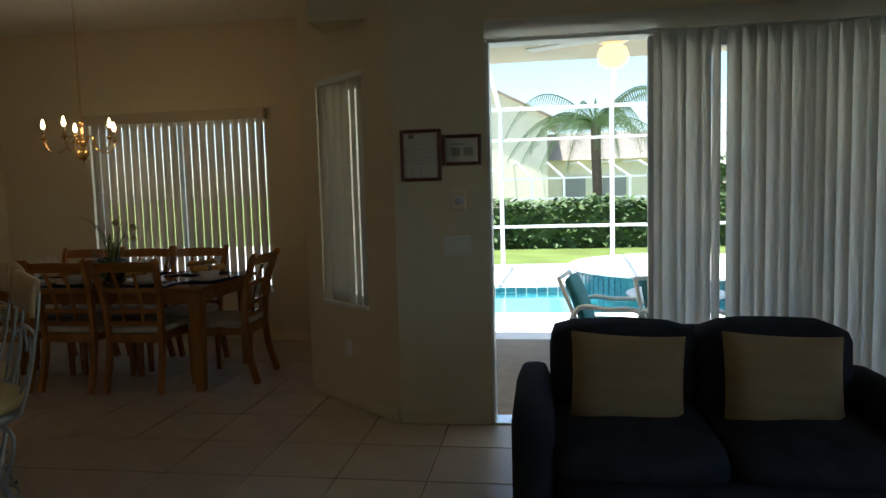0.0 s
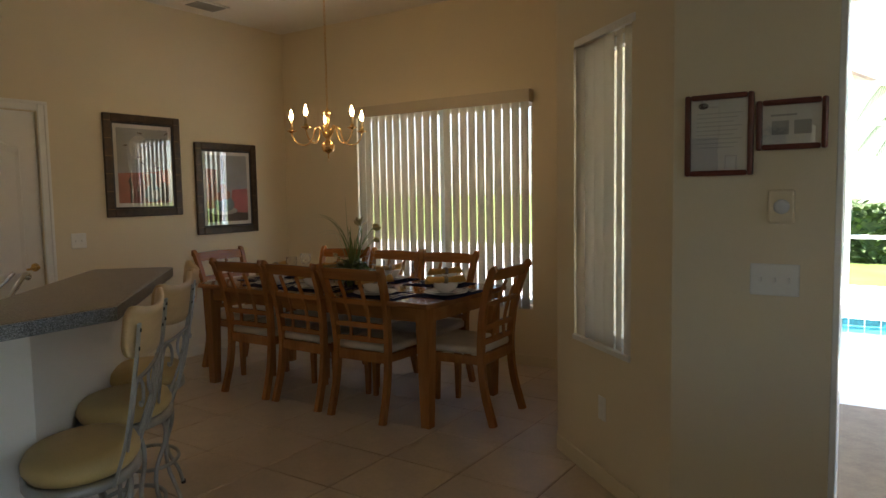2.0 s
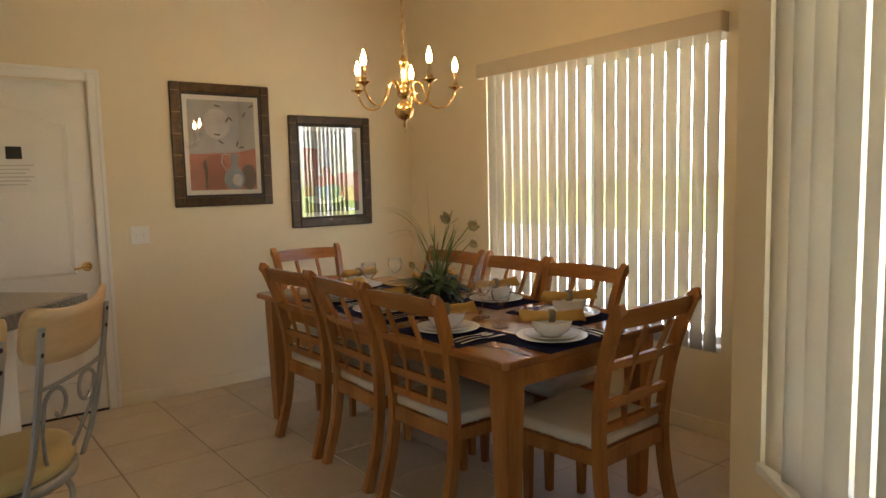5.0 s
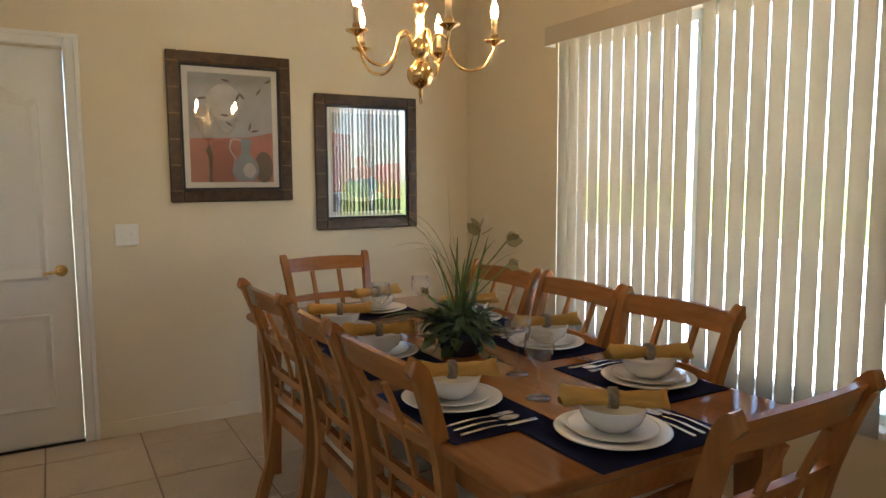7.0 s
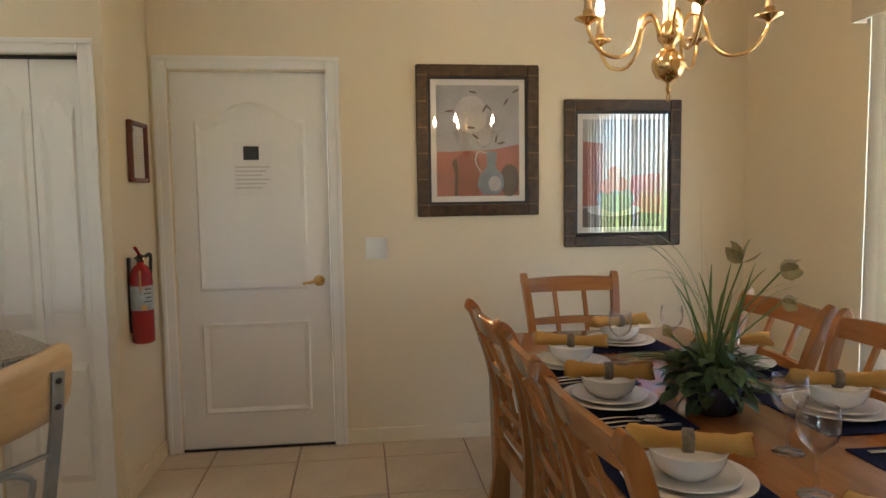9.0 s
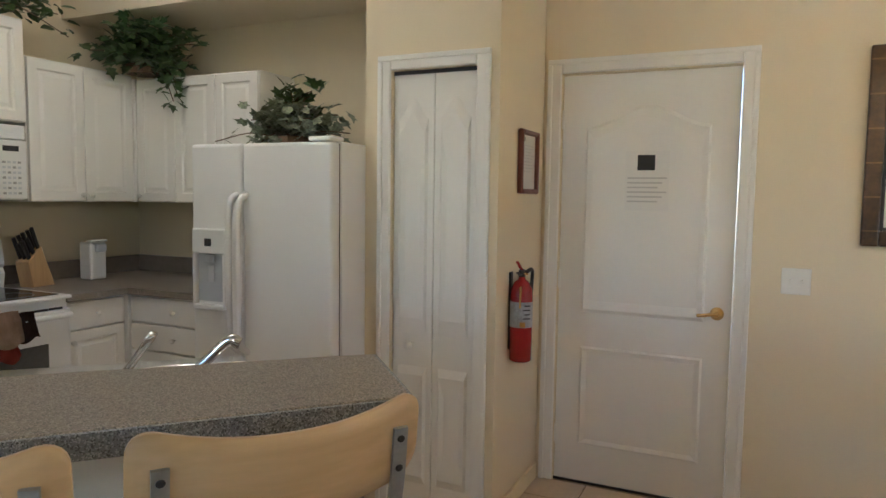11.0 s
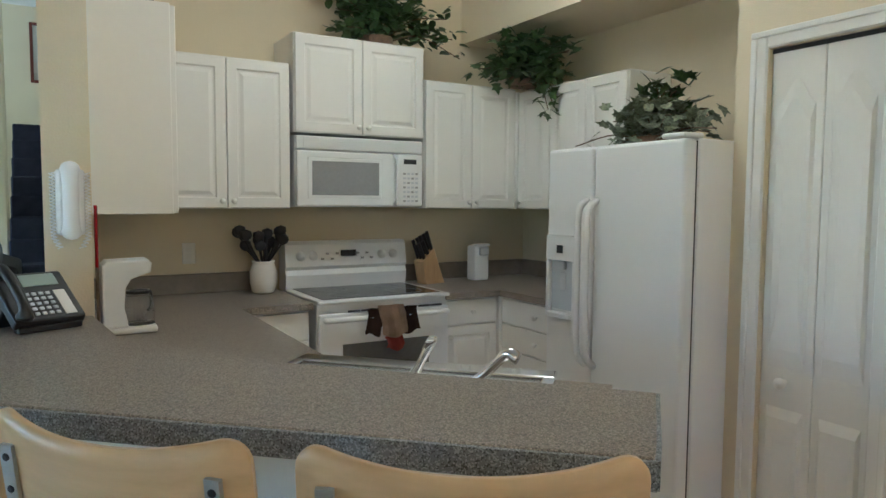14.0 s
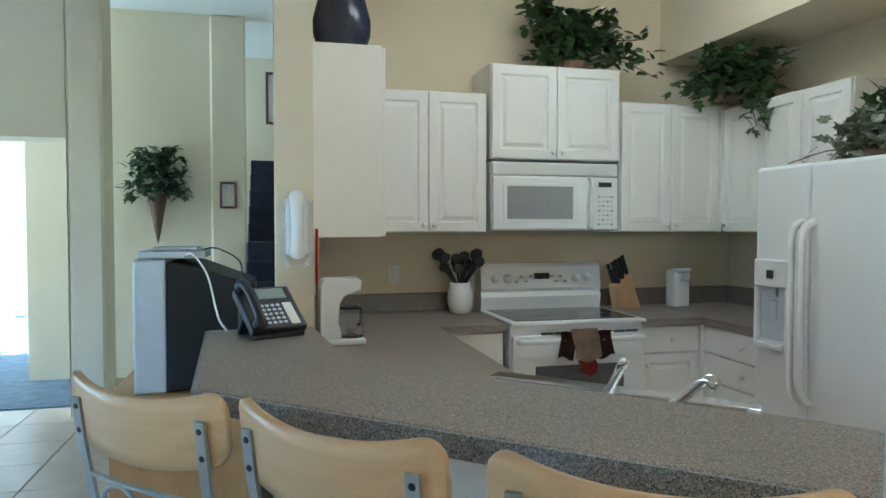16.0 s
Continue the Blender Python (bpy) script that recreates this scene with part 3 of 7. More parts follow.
def arch_panel(bm, x0, x1, z0, z1, y0, y1, rise=0.0):
    """A raised field whose top bows up by rise in the middle."""
    n = 14 if rise else 1
    poly = [(x0, z0), (x1, z0)]
    for i in range(n + 1):
        u = i / n
        poly.append((x1 + (x0 - x1) * u, z1 - rise + rise * math.sin(math.pi * u) ** 2))
    ring = lambda y, k: [bm.verts.new(((x0 + x1) / 2 + (p[0] - (x0 + x1) / 2) * k, y, (z0 + z1) / 2 + (p[1] - (z0 + z1) / 2) * k)) for p in poly]
    w = x1 - x0
    a, b, c = ring(y0, 1), ring(y1, 1 - 0.03 / w * 0.7), ring(y1 + (y0 - y1) * 0.6, 1 - 0.07 / w)
    d = ring(y1 + (y0 - y1) * 0.6, 1 - 0.075 / w)
    m = len(poly)
    for p, q in ((a, b), (b, c), (c, d)):
        for i in range(m):
            bm.faces.new((p[i], p[(i + 1) % m], q[(i + 1) % m], q[i]))
    bm.faces.new(d)


# door to the garage, in the west wall; local x runs along +y of the room, face towards -y local
gd = thing("door_1", pose(0, -3.195, 0, 0, 0, 90), "white two-panel interior door with brass lever handle, closed", "door", kind="structure")
W, H = 0.812, 2.03
casing(gd, 0, W, 2.037)
leaf_bm = box(B(), 0.003, W - 0.003, 0.025, 0.06, 0.008, H, 0.002)
arch_panel(leaf_bm, 0.12, W - 0.12, 0.87, 1.88, 0.026, 0.013, 0.10)
arch_panel(leaf_bm, 0.12, W - 0.12, 0.20, 0.70, 0.026, 0.013, 0.0)
leaf1 = part("door_leaf", leaf_bm, "white", gd)
kb = lathe(B(), [(0.030, 0), (0.030, 0.006), (0.012, 0.010), (0.010, 0.046), (0.012, 0.052), (0.010, 0.06), (0.0, 0.062)], 20)
bmesh.ops.rotate(kb, cent=(0, 0, 0), matrix=Matrix.Rotation(radians(90), 3, "X"), verts=kb.verts)
bmesh.ops.translate(kb, verts=kb.verts, vec=(W - 0.065, 0.025, 0.915))
tube(kb, curve_pts([(W - 0.065, -0.028, 0.915), (W - 0.09, -0.034, 0.917), (W - 0.12, -0.034, 0.911), (W - 0.148, -0.030, 0.908)], 4), 0.008, 8)
part("door_handle", kb, "brass", leaf1, "polished brass lever handle", True)
for z in (0.24, 1.03, 1.82):
    part("hinge", tube(B(), [(0.004, 0.02, z - 0.045), (0.004, 0.02, z + 0.045)], 0.007), "white", gd)
part("threshold", box(B(), 0, W, 0.02, 0.10, -0.003, 0.008), "dark_ink", gd)
notice = thing("door_notice", pose(0.0, -2.88, 1.38, 0, 0, 90), "white paper notice with grey lines taped to the door", "notice")
part("sheet", box(B(), 0.0, 0.20, 0.0135, 0.0145, 0.0, 0.28), "paper", notice)
part("badge", box(B(), 0.055, 0.135, 0.0125, 0.0134, 0.19, 0.262), "dark_ink", notice)
for i in range(6):
    part("text_line", box(B(), 0.01, 0.19 - 0.02 * (i % 3), 0.0127, 0.0134, 0.15 - i * 0.022, 0.157 - i * 0.022), "faint_ink", notice)

# pantry bifold, face towards +x: local x runs along +y of the room
pd = thing("door_2", pose(0.63, -3.795, 0, 0, 0, 90), "white four-panel bifold pantry door, closed", "door", kind="structure")
casing(pd, 0, 0.41, 1.985, 0.06)
part("track", box(B(), 0.0, 0.41, 0.02, 0.05, 1.966, 1.984), "dark_ink", pd)
for i in range(2):
    lb = box(B(), 0.003 + i * 0.203, 0.203 + i * 0.203, 0.018, 0.05, 0.012, 1.968, 0.003)
    x0 = 0.03 + i * 0.203
    arch_panel(lb, x0, x0 + 0.145, 0.81, 1.87, 0.019, 0.005, 0.09)
    arch_panel(lb, x0, x0 + 0.145, 0.12, 0.67, 0.019, 0.005, 0.0)
    lf = part("door_leaf", lb, "white", pd)
    if i == 0:
        k2 = lathe(B(), [(0.011, 0), (0.009, 0.015), (0.020, 0.024), (0.021, 0.034), (0.0, 0.040)], 16)
        bmesh.ops.rotate(k2, cent=(0, 0, 0), matrix=Matrix.Rotation(radians(90), 3, "X"), verts=k2.verts)
        bmesh.ops.translate(k2, verts=k2.verts, vec=(0.10, 0.018, 0.765))
        part("door_knob", k2, "white", lf, "", True)


def window(name, m, w, h, label, mullion=True):
    """A white framed window in a wall opening; local x along, y outwards, z up from the sill."""
    root = thing(name, m, label, "window", kind="structure")
    f = 0.045
    for a in ((0, w, 0, f), (0, w, h - f, h)):
        part("window_frame", box(B(), a[0], a[1], 0.07, 0.12, a[2], a[3], 0.003), "white", root)
    for a in ((0, f), (w - f, w)) + (((w / 2 - f / 2, w / 2 + f / 2),) if mullion else ()):
        part("window_frame", box(B(), a[0], a[1], 0.07, 0.12, f, h - f, 0.003), "white", root)
    part("window_sill", box(B(), 0.001, w - 0.001, -0.012, 0.069, -0.02, 0.006, 0.003), "white", root)
    spans = ((f, w / 2 - f / 2), (w / 2 + f / 2, w - f)) if mullion else ((f, w - f),)
    for a in spans:
        g = part("pane", box(B(), a[0], a[1], 0.09, 0.094, f, h - f), "glass", root)
        g.visible_shadow = False
    return root


window("window_1", pose(0.95, 0.0, 0.48), 1.80, 1.64, "wide white two-light window behind vertical blinds")
ang = math.degrees(math.atan2(diag_b[1] - diag_a[1], diag_b[0] - diag_a[0]))
dvec = (Vector((*diag_b, 0)) - Vector((*diag_a, 0))).normalized()
sl0 = Vector((*diag_a, 0.665)) + dvec * 0.20
window("window_2", pose(*sl0, 0, 0, ang), 0.545, 1.435, "narrow white single-light window behind vertical blinds", False)


def vertical_blind(name, m, w, h, n, turn, material, label, vane=0.089, skip=(), rail=True, ragged=0.0, turns=None, valance=True, gap=None, lead=0.0):
    """Hanging vanes under a head rail with a valance; local x along, -y into the room, z up from the hem."""
    root = thing(name, m, label, "blind")
    if rail:
        part("head_rail", box(B(), 0, w, -0.045, -0.012, h, h + 0.035, 0.003), "white", root)
    if rail and valance:
        part("valance", box(B(), -0.02, w + 0.02, -0.075, -0.066, h - 0.015, h + 0.085, 0.003), "blind", root, "cream vinyl valance")
        for x in (-0.02, w + 0.013):
            part("valance_end", box(B(), x, x + 0.007, -0.0655, -0.002, h - 0.015, h + 0.085, 0.002), "blind", root)
    step = (w - lead - (gap[1] if gap else 0)) / n
    rng = random.Random(len(name) * 7 + n)
    for i in range(n):
        if i in skip:
            continue
        bm = B()
        a = radians((turns[i] if turns else turn) + rng.uniform(-1.2, 1.2))
        c, s = math.cos(a), math.sin(a)
        cols = []
        mid = lead + step * (i + 0.5) + (gap[1] if gap and i >= gap[0] else 0)
        for k in range(6):
            u = k / 5 - 0.5
            bow = 0.008 * (1 - 4 * u * u)
            x, y = u * vane * c - bow * s, u * vane * s + bow * c
            z0 = rng.uniform(-1, 1) * ragged if k == 0 else z0
            cols.append((bm.verts.new((mid + x, -0.03 + y, z0)), bm.verts.new((mid + x, -0.03 + y, h))))
        for p, q in zip(cols, cols[1:]):
            bm.faces.new((p[0], q[0], q[1], p[1]))
        bmesh.ops.solidify(bm, geom=bm.faces[:], thickness=0.0012)
        part("vane", bm, material, root, "", True)
    return root


vertical_blind("vertical_blind", pose(0.945, -0.002, 0.462), 1.80, 1.648, 21, 8, "blind", "cream vertical vinyl blinds, nearly closed, on the wide window", gap=(11, 0.05), vane=0.0675, lead=0.05)
sb = Vector((*diag_a, 0.667)) + dvec * 0.222
nrm = Vector((-dvec.y, dvec.x, 0))
vertical_blind("vertical_blind", pose(*(sb + nrm * 0.035), 0, 0, ang), 0.55, 1.43, 6, 4, "blind3", "narrow cream vertical blinds with an uneven hem", ragged=0.004, turns=[3, 3, 3, 2, -13, 3], valance=False)
# both windows are unseen, placed and sized for the daylight they bring
window("window_4", pose(8.6, -4.97, 0.5, 0, 0, -90), 2.1, 1.9, "unseen white living room window sized for daylight")
window("window_3", pose(8.6, -8.27, 0.3, 0, 0, -90), 2.0, 2.2, "unseen white hall window added for daylight")


# ---- dining corner ----
def dining_chair(m):
    root = thing("dining_chair", m, "honey oak dining chair with lattice back and cream padded seat", "chair", "chairs round the dining table")
    # seat faces +y, back at -y
    sb_ = prism(B(), [(-0.20, -0.20), (0.20, -0.20), (0.235, 0.22), (-0.235, 0.22)], 0.425, 0.475, 0.016, 3)
    part("seat", sb_, "cloth", root, "cream woven cloth seat pad", True)
    for b in ((-0.19, 0.19, -0.215, -0.19), (-0.215, 0.215, 0.20, 0.222)):
        part("apron", box(B(), b[0], b[1], b[2], b[3], 0.36, 0.425, 0.003), "oak", root)
    for sx in (-1, 1):
        part("apron", tube(B(), [(sx * 0.197, -0.19, 0.393), (sx * 0.225, 0.205, 0.393)], 0.036, 4, 0.45, (1, 0, 0), True), "oak", root)
        part("leg", tube(B(), [(sx * 0.212, 0.2, 0.0), (sx * 0.212, 0.2, 0.25), (sx * 0.212, 0.2, 0.43)], [0.020, 0.026, 0.030], 4, 1, (0, 1, 0), True), "oak", root)
        post = curve_pts([(sx * 0.205, -0.285, 0), (sx * 0.20, -0.225, 0.22), (sx * 0.20, -0.205, 0.45), (sx * 0.214, -0.232, 0.70), (sx * 0.230, -0.292, 0.90), (sx * 0.235, -0.318, 0.946), (sx * 0.236, -0.336, 0.955)], 5)
        part("back_leg", tube(B(), post, [0.024] * (len(post) - 4) + [0.024, 0.023, 0.02, 0.015], 4, 1.25, (0, 1, 0), True), "oak", root)

    def crest(z0, z1, y0, y1, bow, w, t=0.022):
        bm = B()
        cols = []
        for k in range(13):
            u = k / 6 - 1
            o = -bow * (1 - u * u)
            top = z1 + 0.008 * (1 - u * u)
            cols.append([bm.verts.new(p) for p in ((u * w, y0 + o, z0), (u * w, y1 + o, top), (u * w, y1 + o + t, top), (u * w, y0 + o + t, z0))])
        for a, b in zip(cols, cols[1:]):
            for i in range(4):
                bm.faces.new((a[i], b[i], b[(i + 1) % 4], a[(i + 1) % 4]))
        bm.faces.new(cols[0])
        bm.faces.new(cols[-1][::-1])
        return bm

    part("top_rail", crest(0.880, 0.945, -0.296, -0.317, 0.022, 0.228), "oak_x", root)
    part("cross_rail", crest(0.725, 0.752, -0.248, -0.256, 0.016, 0.215), "oak_x", root)
    part("cross_rail", crest(0.575, 0.602, -0.222, -0.224, 0.012, 0.205), "oak_x", root)
    for x in (-0.072, 0.072):
        pts = curve_pts([(x, -0.222, 0.50), (x, -0.222, 0.59), (x * 1.03, -0.258, 0.735), (x * 1.06, -0.315, 0.875)], 4)
        part("spindle", tube(B(), pts, 0.014, 4, 0.7, (0, 1, 0), True), "oak", root)
    part("cross_rail", crest(0.485, 0.512, -0.214, -0.215, 0.010, 0.200), "oak_x", root)
    return root


chair = dining_chair(pose(2.385, -1.475, 0, 0, 0, 2))
for x, y, rz in ((1.875, -1.47, -2), (1.36, -1.48, 2), (2.365, -0.93, 181), (1.845, -0.92, 178), (1.335, -0.93, 182), (2.90, -1.245, 92), (0.71, -1.175, -90)):
    copy_thing(chair, pose(x, y, 0, 0, 0, rz))

table = thing("dining_table", pose(1.87, -1.245, 0), "honey oak rectangular dining table with square tapered legs", "table")
TX, TY = 1.068, 0.475
top_poly = [(-TX + 0.02, -TY), (TX - 0.02, -TY), (TX, -TY + 0.02), (TX, TY - 0.02), (TX - 0.02, TY), (-TX + 0.02, TY), (-TX, TY - 0.02), (-TX, -TY + 0.02)]
part("tabletop", prism(B(), top_poly, 0.728, 0.76, 0.009, 3), "oak_top", table, "glossy honey oak top")
for y in (-TY + 0.075, TY - 0.075):
    part("apron", box(B(), -TX + 0.12, TX - 0.12, y - 0.011, y + 0.011, 0.635, 0.728, 0.002), "oak_x", table)
for x in (-TX + 0.075, TX - 0.075):
    part("apron", box(B(), x - 0.011, x + 0.011, -TY + 0.12, TY - 0.12, 0.635, 0.728, 0.002), "oak_x", table)
for x in (-TX + 0.085, TX - 0.085):
    for y in (-TY + 0.085, TY - 0.085):
        part("leg", tube(B(), [(x, y, 0), (x, y, 0.3), (x, y, 0.62), (x, y, 0.728)], [0.042, 0.052, 0.062, 0.064], 4, 1, (0, 1, 0), True), "oak", table)


def lay_flat(name, poly, z, material, root, label="", t=0.003):
    return part(name, prism(B(), poly, z, z + t), material, root, label)


def place_setting(x, y, rz, n):
    """One place mat with plate, bowl, napkin and cutlery; local +y points to the table's middle."""
    base = pose(x, y, 0.761, 0, 0, rz)
    grp = "place settings on the table"
    mat_ = tagged(part("place_mat", box(B(), -0.215, 0.215, -0.15, 0.15, 0, 0.003), "navy"), "navy blue woven place mat on the table", "place mat", grp)
    mat_.matrix_basis = base
    px = -0.045
    pl = tagged(part("dinner_plate", lathe(B(), [(0.07, 0), (0.085, 0.004), (0.137, 0.016), (0.140, 0.019), (0.136, 0.020), (0.085, 0.010), (0.0, 0.009)], 32), "china", None, "", True), "white china dinner plate with raised rim", "plate", grp)
    pl.matrix_basis = base @ pose(px, 0, 0.0035)
    sp = tagged(part("salad_plate", lathe(B(), [(0.055, 0), (0.065, 0.003), (0.107, 0.013), (0.110, 0.016), (0.106, 0.017), (0.065, 0.008), (0.0, 0.007)], 32), "china", None, "", True), "smaller white china plate stacked on a plate", "plate", grp)
    sp.matrix_basis = base @ pose(px, 0, 0.0135)
    bo = tagged(part("soup_bowl", lathe(B(), [(0.042, 0), (0.046, 0.005), (0.066, 0.018), (0.076, 0.036), (0.080, 0.056), (0.081, 0.059), (0.077, 0.059), (0.072, 0.038), (0.060, 0.02), (0.0, 0.012)], 32), "china", None, "", True), "white china bowl on stacked plates", "bowl", grp)
    bo.matrix_basis = base @ pose(px, 0, 0.0215)
    nk = thing("rolled_napkin", base @ pose(px, 0, 0.083, 0, 0, n), "gold cloth napkin rolled in a woven ring", "napkin", grp)
    rng = random.Random(int(x * 100) + int(-y * 10))
    bm = B()
    rings = []
    for k in range(17):
        u = k / 8 - 1
        rad = 0.0175 + 0.0085 * abs(u) ** 1.2 * (1 if u < 0 else 0.75) + rng.uniform(-0.002, 0.002)
        ring = []
        for i in range(18):
            a = 2 * math.pi * i / 18
            f = 1 + 0.16 * math.sin(3 * a + u * 3) * abs(u) + 0.05 * math.sin(7 * a + u * 9)
            ring.append(bm.verts.new((u * 0.122 + 0.008 * math.sin(a * 2) * abs(u) ** 3, rad * f * math.cos(a) * 1.15, rad * f * math.sin(a) * 0.95 + 0.012)))
        rings.append(ring)
    for a_, b_ in zip(rings, rings[1:]):
        for i in range(18):
            bm.faces.new((a_[i], a_[(i + 1) % 18], b_[(i + 1) % 18], b_[i]))
    for r_ in (rings[0][::-1], rings[-1]):
        bm.faces.new(r_)
    part("napkin", bm, "napkin", nk, "", True)
    rb = lathe(B(), [(0.021, -0.013), (0.0255, -0.011), (0.0265, 0.0), (0.0255, 0.011), (0.021, 0.013), (0.019, 0.0)], 20)
    bmesh.ops.rotate(rb, cent=(0, 0, 0), matrix=Matrix.Rotation(radians(90), 3, "Y"), verts=rb.verts)
    bmesh.ops.translate(rb, verts=rb.verts, vec=(0, 0, 0.012))
    part("napkin_ring", rb, "rattan", nk, "woven grey-brown ring", True)
    # cutlery on one side
    def cutlery(name, dx, head, label):
        bm = B()
        tube(bm, curve_pts([(0, -0.10, 0.001), (0, -0.02, 0.006), (0, 0.035, 0.003)], 4), [0.006] * 4 + [0.004] * 4 + [0.003], 8, 0.4, (0, 0, 1))
        if head == "spoon":
            lathe(bm, [(0.004, 0), (0.015, 0.003), (0.019, 0.006), (0.014, 0.005), (0.0, 0.003)], 14, (0, 0.065, 0), 0.9, 1.6)
        elif head == "fork":
            box(bm, -0.010, 0.010, 0.033, 0.058, 0.002, 0.004, 0.0005)
            for k in range(4):
                box(bm, -0.010 + k * 0.0055, -0.0068 + k * 0.0055, 0.058, 0.098, 0.003, 0.005)
        else:
            box(bm, -0.008, 0.009, 0.033, 0.125, 0.001, 0.003, 0.0008)
        ob = tagged(part(name, bm, "steel", None, "", True), label, name, grp)
        ob.matrix_basis = base @ pose(dx, -0.01, 0.004)
    cutlery("fork", 0.115, "fork", "stainless steel fork on a navy mat")
    cutlery("spoon", 0.148, "spoon", "stainless steel spoon on a navy mat")
    cutlery("knife", 0.182, "knife", "stainless steel table knife on a navy mat")


for x, y, rz, n in ((2.445, -1.55, 0, 68), (1.88, -1.51, 0, 74), (1.46, -1.49, 0, 70), (2.495, -0.945, 180, 66), (1.98, -0.925, 180, 74), (1.46, -0.93, 180, 78), (2.805, -1.30, 90, -38), (1.10, -1.23, -90, 12)):
    place_setting(x, y, rz, n)

glass0 = tagged(part("wine_glass", lathe(B(), [(0.036, 0), (0.034, 0.003), (0.006, 0.006), (0.004, 0.03), (0.004, 0.085), (0.012, 0.094), (0.036, 0.118), (0.043, 0.145), (0.039, 0.185), (0.0375, 0.185), (0.0415, 0.145), (0.034, 0.119), (0.010, 0.098), (0.0, 0.096)], 28), "stemware", None, "", True), "clear stemmed wine glass on the table", "wine glass", "wine glasses on the table")
glass0.matrix_basis = pose(2.492, -1.322, 0.761)
for x, y in ((2.272, -1.235), (1.72, -1.08), (1.398, -1.302), (1.30, -1.06)):
    copy_thing(glass0, pose(x, y, 0.761))


def blade(bm, base, heading, length, lift, width, droop, n=8):
    """A long arching leaf."""
    h = Vector((math.cos(heading), math.sin(heading), 0))
    s = Vector((-h.y, h.x, 0))
    prev = None
    for k in range(n + 1):
        u = k / n
        p = Vector(base) + h * (length * u * math.cos(lift) + droop * 0.4 * u * u) + Vector((0, 0, length * u * math.sin(lift) - droop * u * u))
        w = width * (0.55 + 0.9 * u) * (1 - u) ** 0.6 + 0.0008
        q = (bm.verts.new(p - s * w + Vector((0, 0, w * 0.3))), bm.verts.new(p), bm.verts.new(p + s * w + Vector((0, 0, w * 0.3))))
        if prev:
            for i in (0, 1):
                bm.faces.new((prev[i], prev[i + 1], q[i + 1], q[i]))
        prev = q


def leaf(bm, p, heading, tilt, size, lobes=False, roll=0.0):
    """One broad leaf of a few folded faces."""
    m = Matrix.Translation(p) @ Matrix.Rotation(heading, 4, "Z") @ Matrix.Rotation(-tilt, 4, "Y") @ Matrix.Rotation(roll, 4, "X")
    if lobes:
        pts = [(0, 0, 0), (0.15, 0.34, 0.05), (0.36, 0.22, 0.04), (0.62, 0.38, 0.02), (0.66, 0.16, 0.0), (1.05, 0, -0.12), (0.66, -0.16, 0.0), (0.62, -0.38, 0.02), (0.36, -0.22, 0.04), (0.15, -0.34, 0.05)]
    else:
        pts = [(0, 0, 0), (0.2, 0.25, 0.05), (0.55, 0.33, 0.05), (0.85, 0.17, -0.01), (1.02, 0, -0.10), (0.85, -0.17, -0.01), (0.55, -0.33, 0.05), (0.2, -0.25, 0.05)]
    c = bm.verts.new(m @ Vector((0.5 * size, 0, -0.02 * size)))
    vs = [bm.verts.new(m @ (Vector(q) * size)) for q in pts]
    for i in range(len(vs)):
        bm.faces.new((c, vs[i], vs[(i + 1) % len(vs)]))


rng = random.Random(5)
cp = thing("centrepiece_plant", pose(1.955, -1.25, 0.761), "artificial grass and lily arrangement in a dark pot on the table", "plant")
part("pot", lathe(B(), [(0.06, 0), (0.066, 0.004), (0.082, 0.05), (0.084, 0.085), (0.078, 0.088), (0.07, 0.075), (0.0, 0.07)], 24), "jug", cp, "dark glazed pot", True)
away = math.atan2(-0.94, -0.34)
bm = B()
for k in range(16):
    blade(bm, (rng.uniform(-0.03, 0.03), rng.uniform(-0.03, 0.03), 0.08), rng.uniform(0, 6.28), rng.uniform(0.26, 0.42), rng.uniform(1.28, 1.53), 0.0058, rng.uniform(0.02, 0.10))
for k in range(6):
    blade(bm, (rng.uniform(-0.02, 0.02), rng.uniform(-0.02, 0.02), 0.08), away + rng.uniform(-0.5, 0.5), rng.uniform(0.72, 0.9), rng.uniform(1.38, 1.5), 0.0052, rng.uniform(0.36, 0.54), 12)
for k in range(5):
    blade(bm, (0, 0, 0.08), away + math.pi + rng.uniform(-0.7, 0.7), rng.uniform(0.35, 0.6), rng.uniform(1.2, 1.45), 0.005, rng.uniform(0.12, 0.3), 10)
blade(bm, (-0.01, -0.02, 0.1), away, 0.52, 1.53, 0.0025, 0.0)
part("grass_tuft", bm, "grass_blade", cp, "", True)
bm = B()
for k in range(44):
    a = rng.uniform(0, 6.28)
    blade(bm, (0.03 * math.cos(a), 0.03 * math.sin(a), 0.07), a, rng.uniform(0.14, 0.23), rng.uniform(0.85, 1.4), rng.uniform(0.010, 0.017), rng.uniform(0.06, 0.17), 8)
for k in range(4):
    blade(bm, (0, 0, 0.09), away + (k - 1.5) * 0.22, rng.uniform(0.26, 0.33), rng.uniform(0.55, 0.75), 0.014, rng.uniform(0.08, 0.16), 8)
part("strap_leaf", bm, "leaf", cp, "dark drooping strap leaves", True)
bm = B()
for k in range(150):
    a, r = rng.uniform(0, 6.28), rng.uniform(0.03, 0.115)
    leaf(bm, (r * math.cos(a), r * math.sin(a), 0.05 + rng.uniform(0.0, 0.14) * (1.1 - r * 3.5)), a + rng.uniform(-0.6, 0.6), rng.uniform(-1.1, 0.7), rng.uniform(0.04, 0.075))
part("foliage", bm, "leaf", cp, "", True)
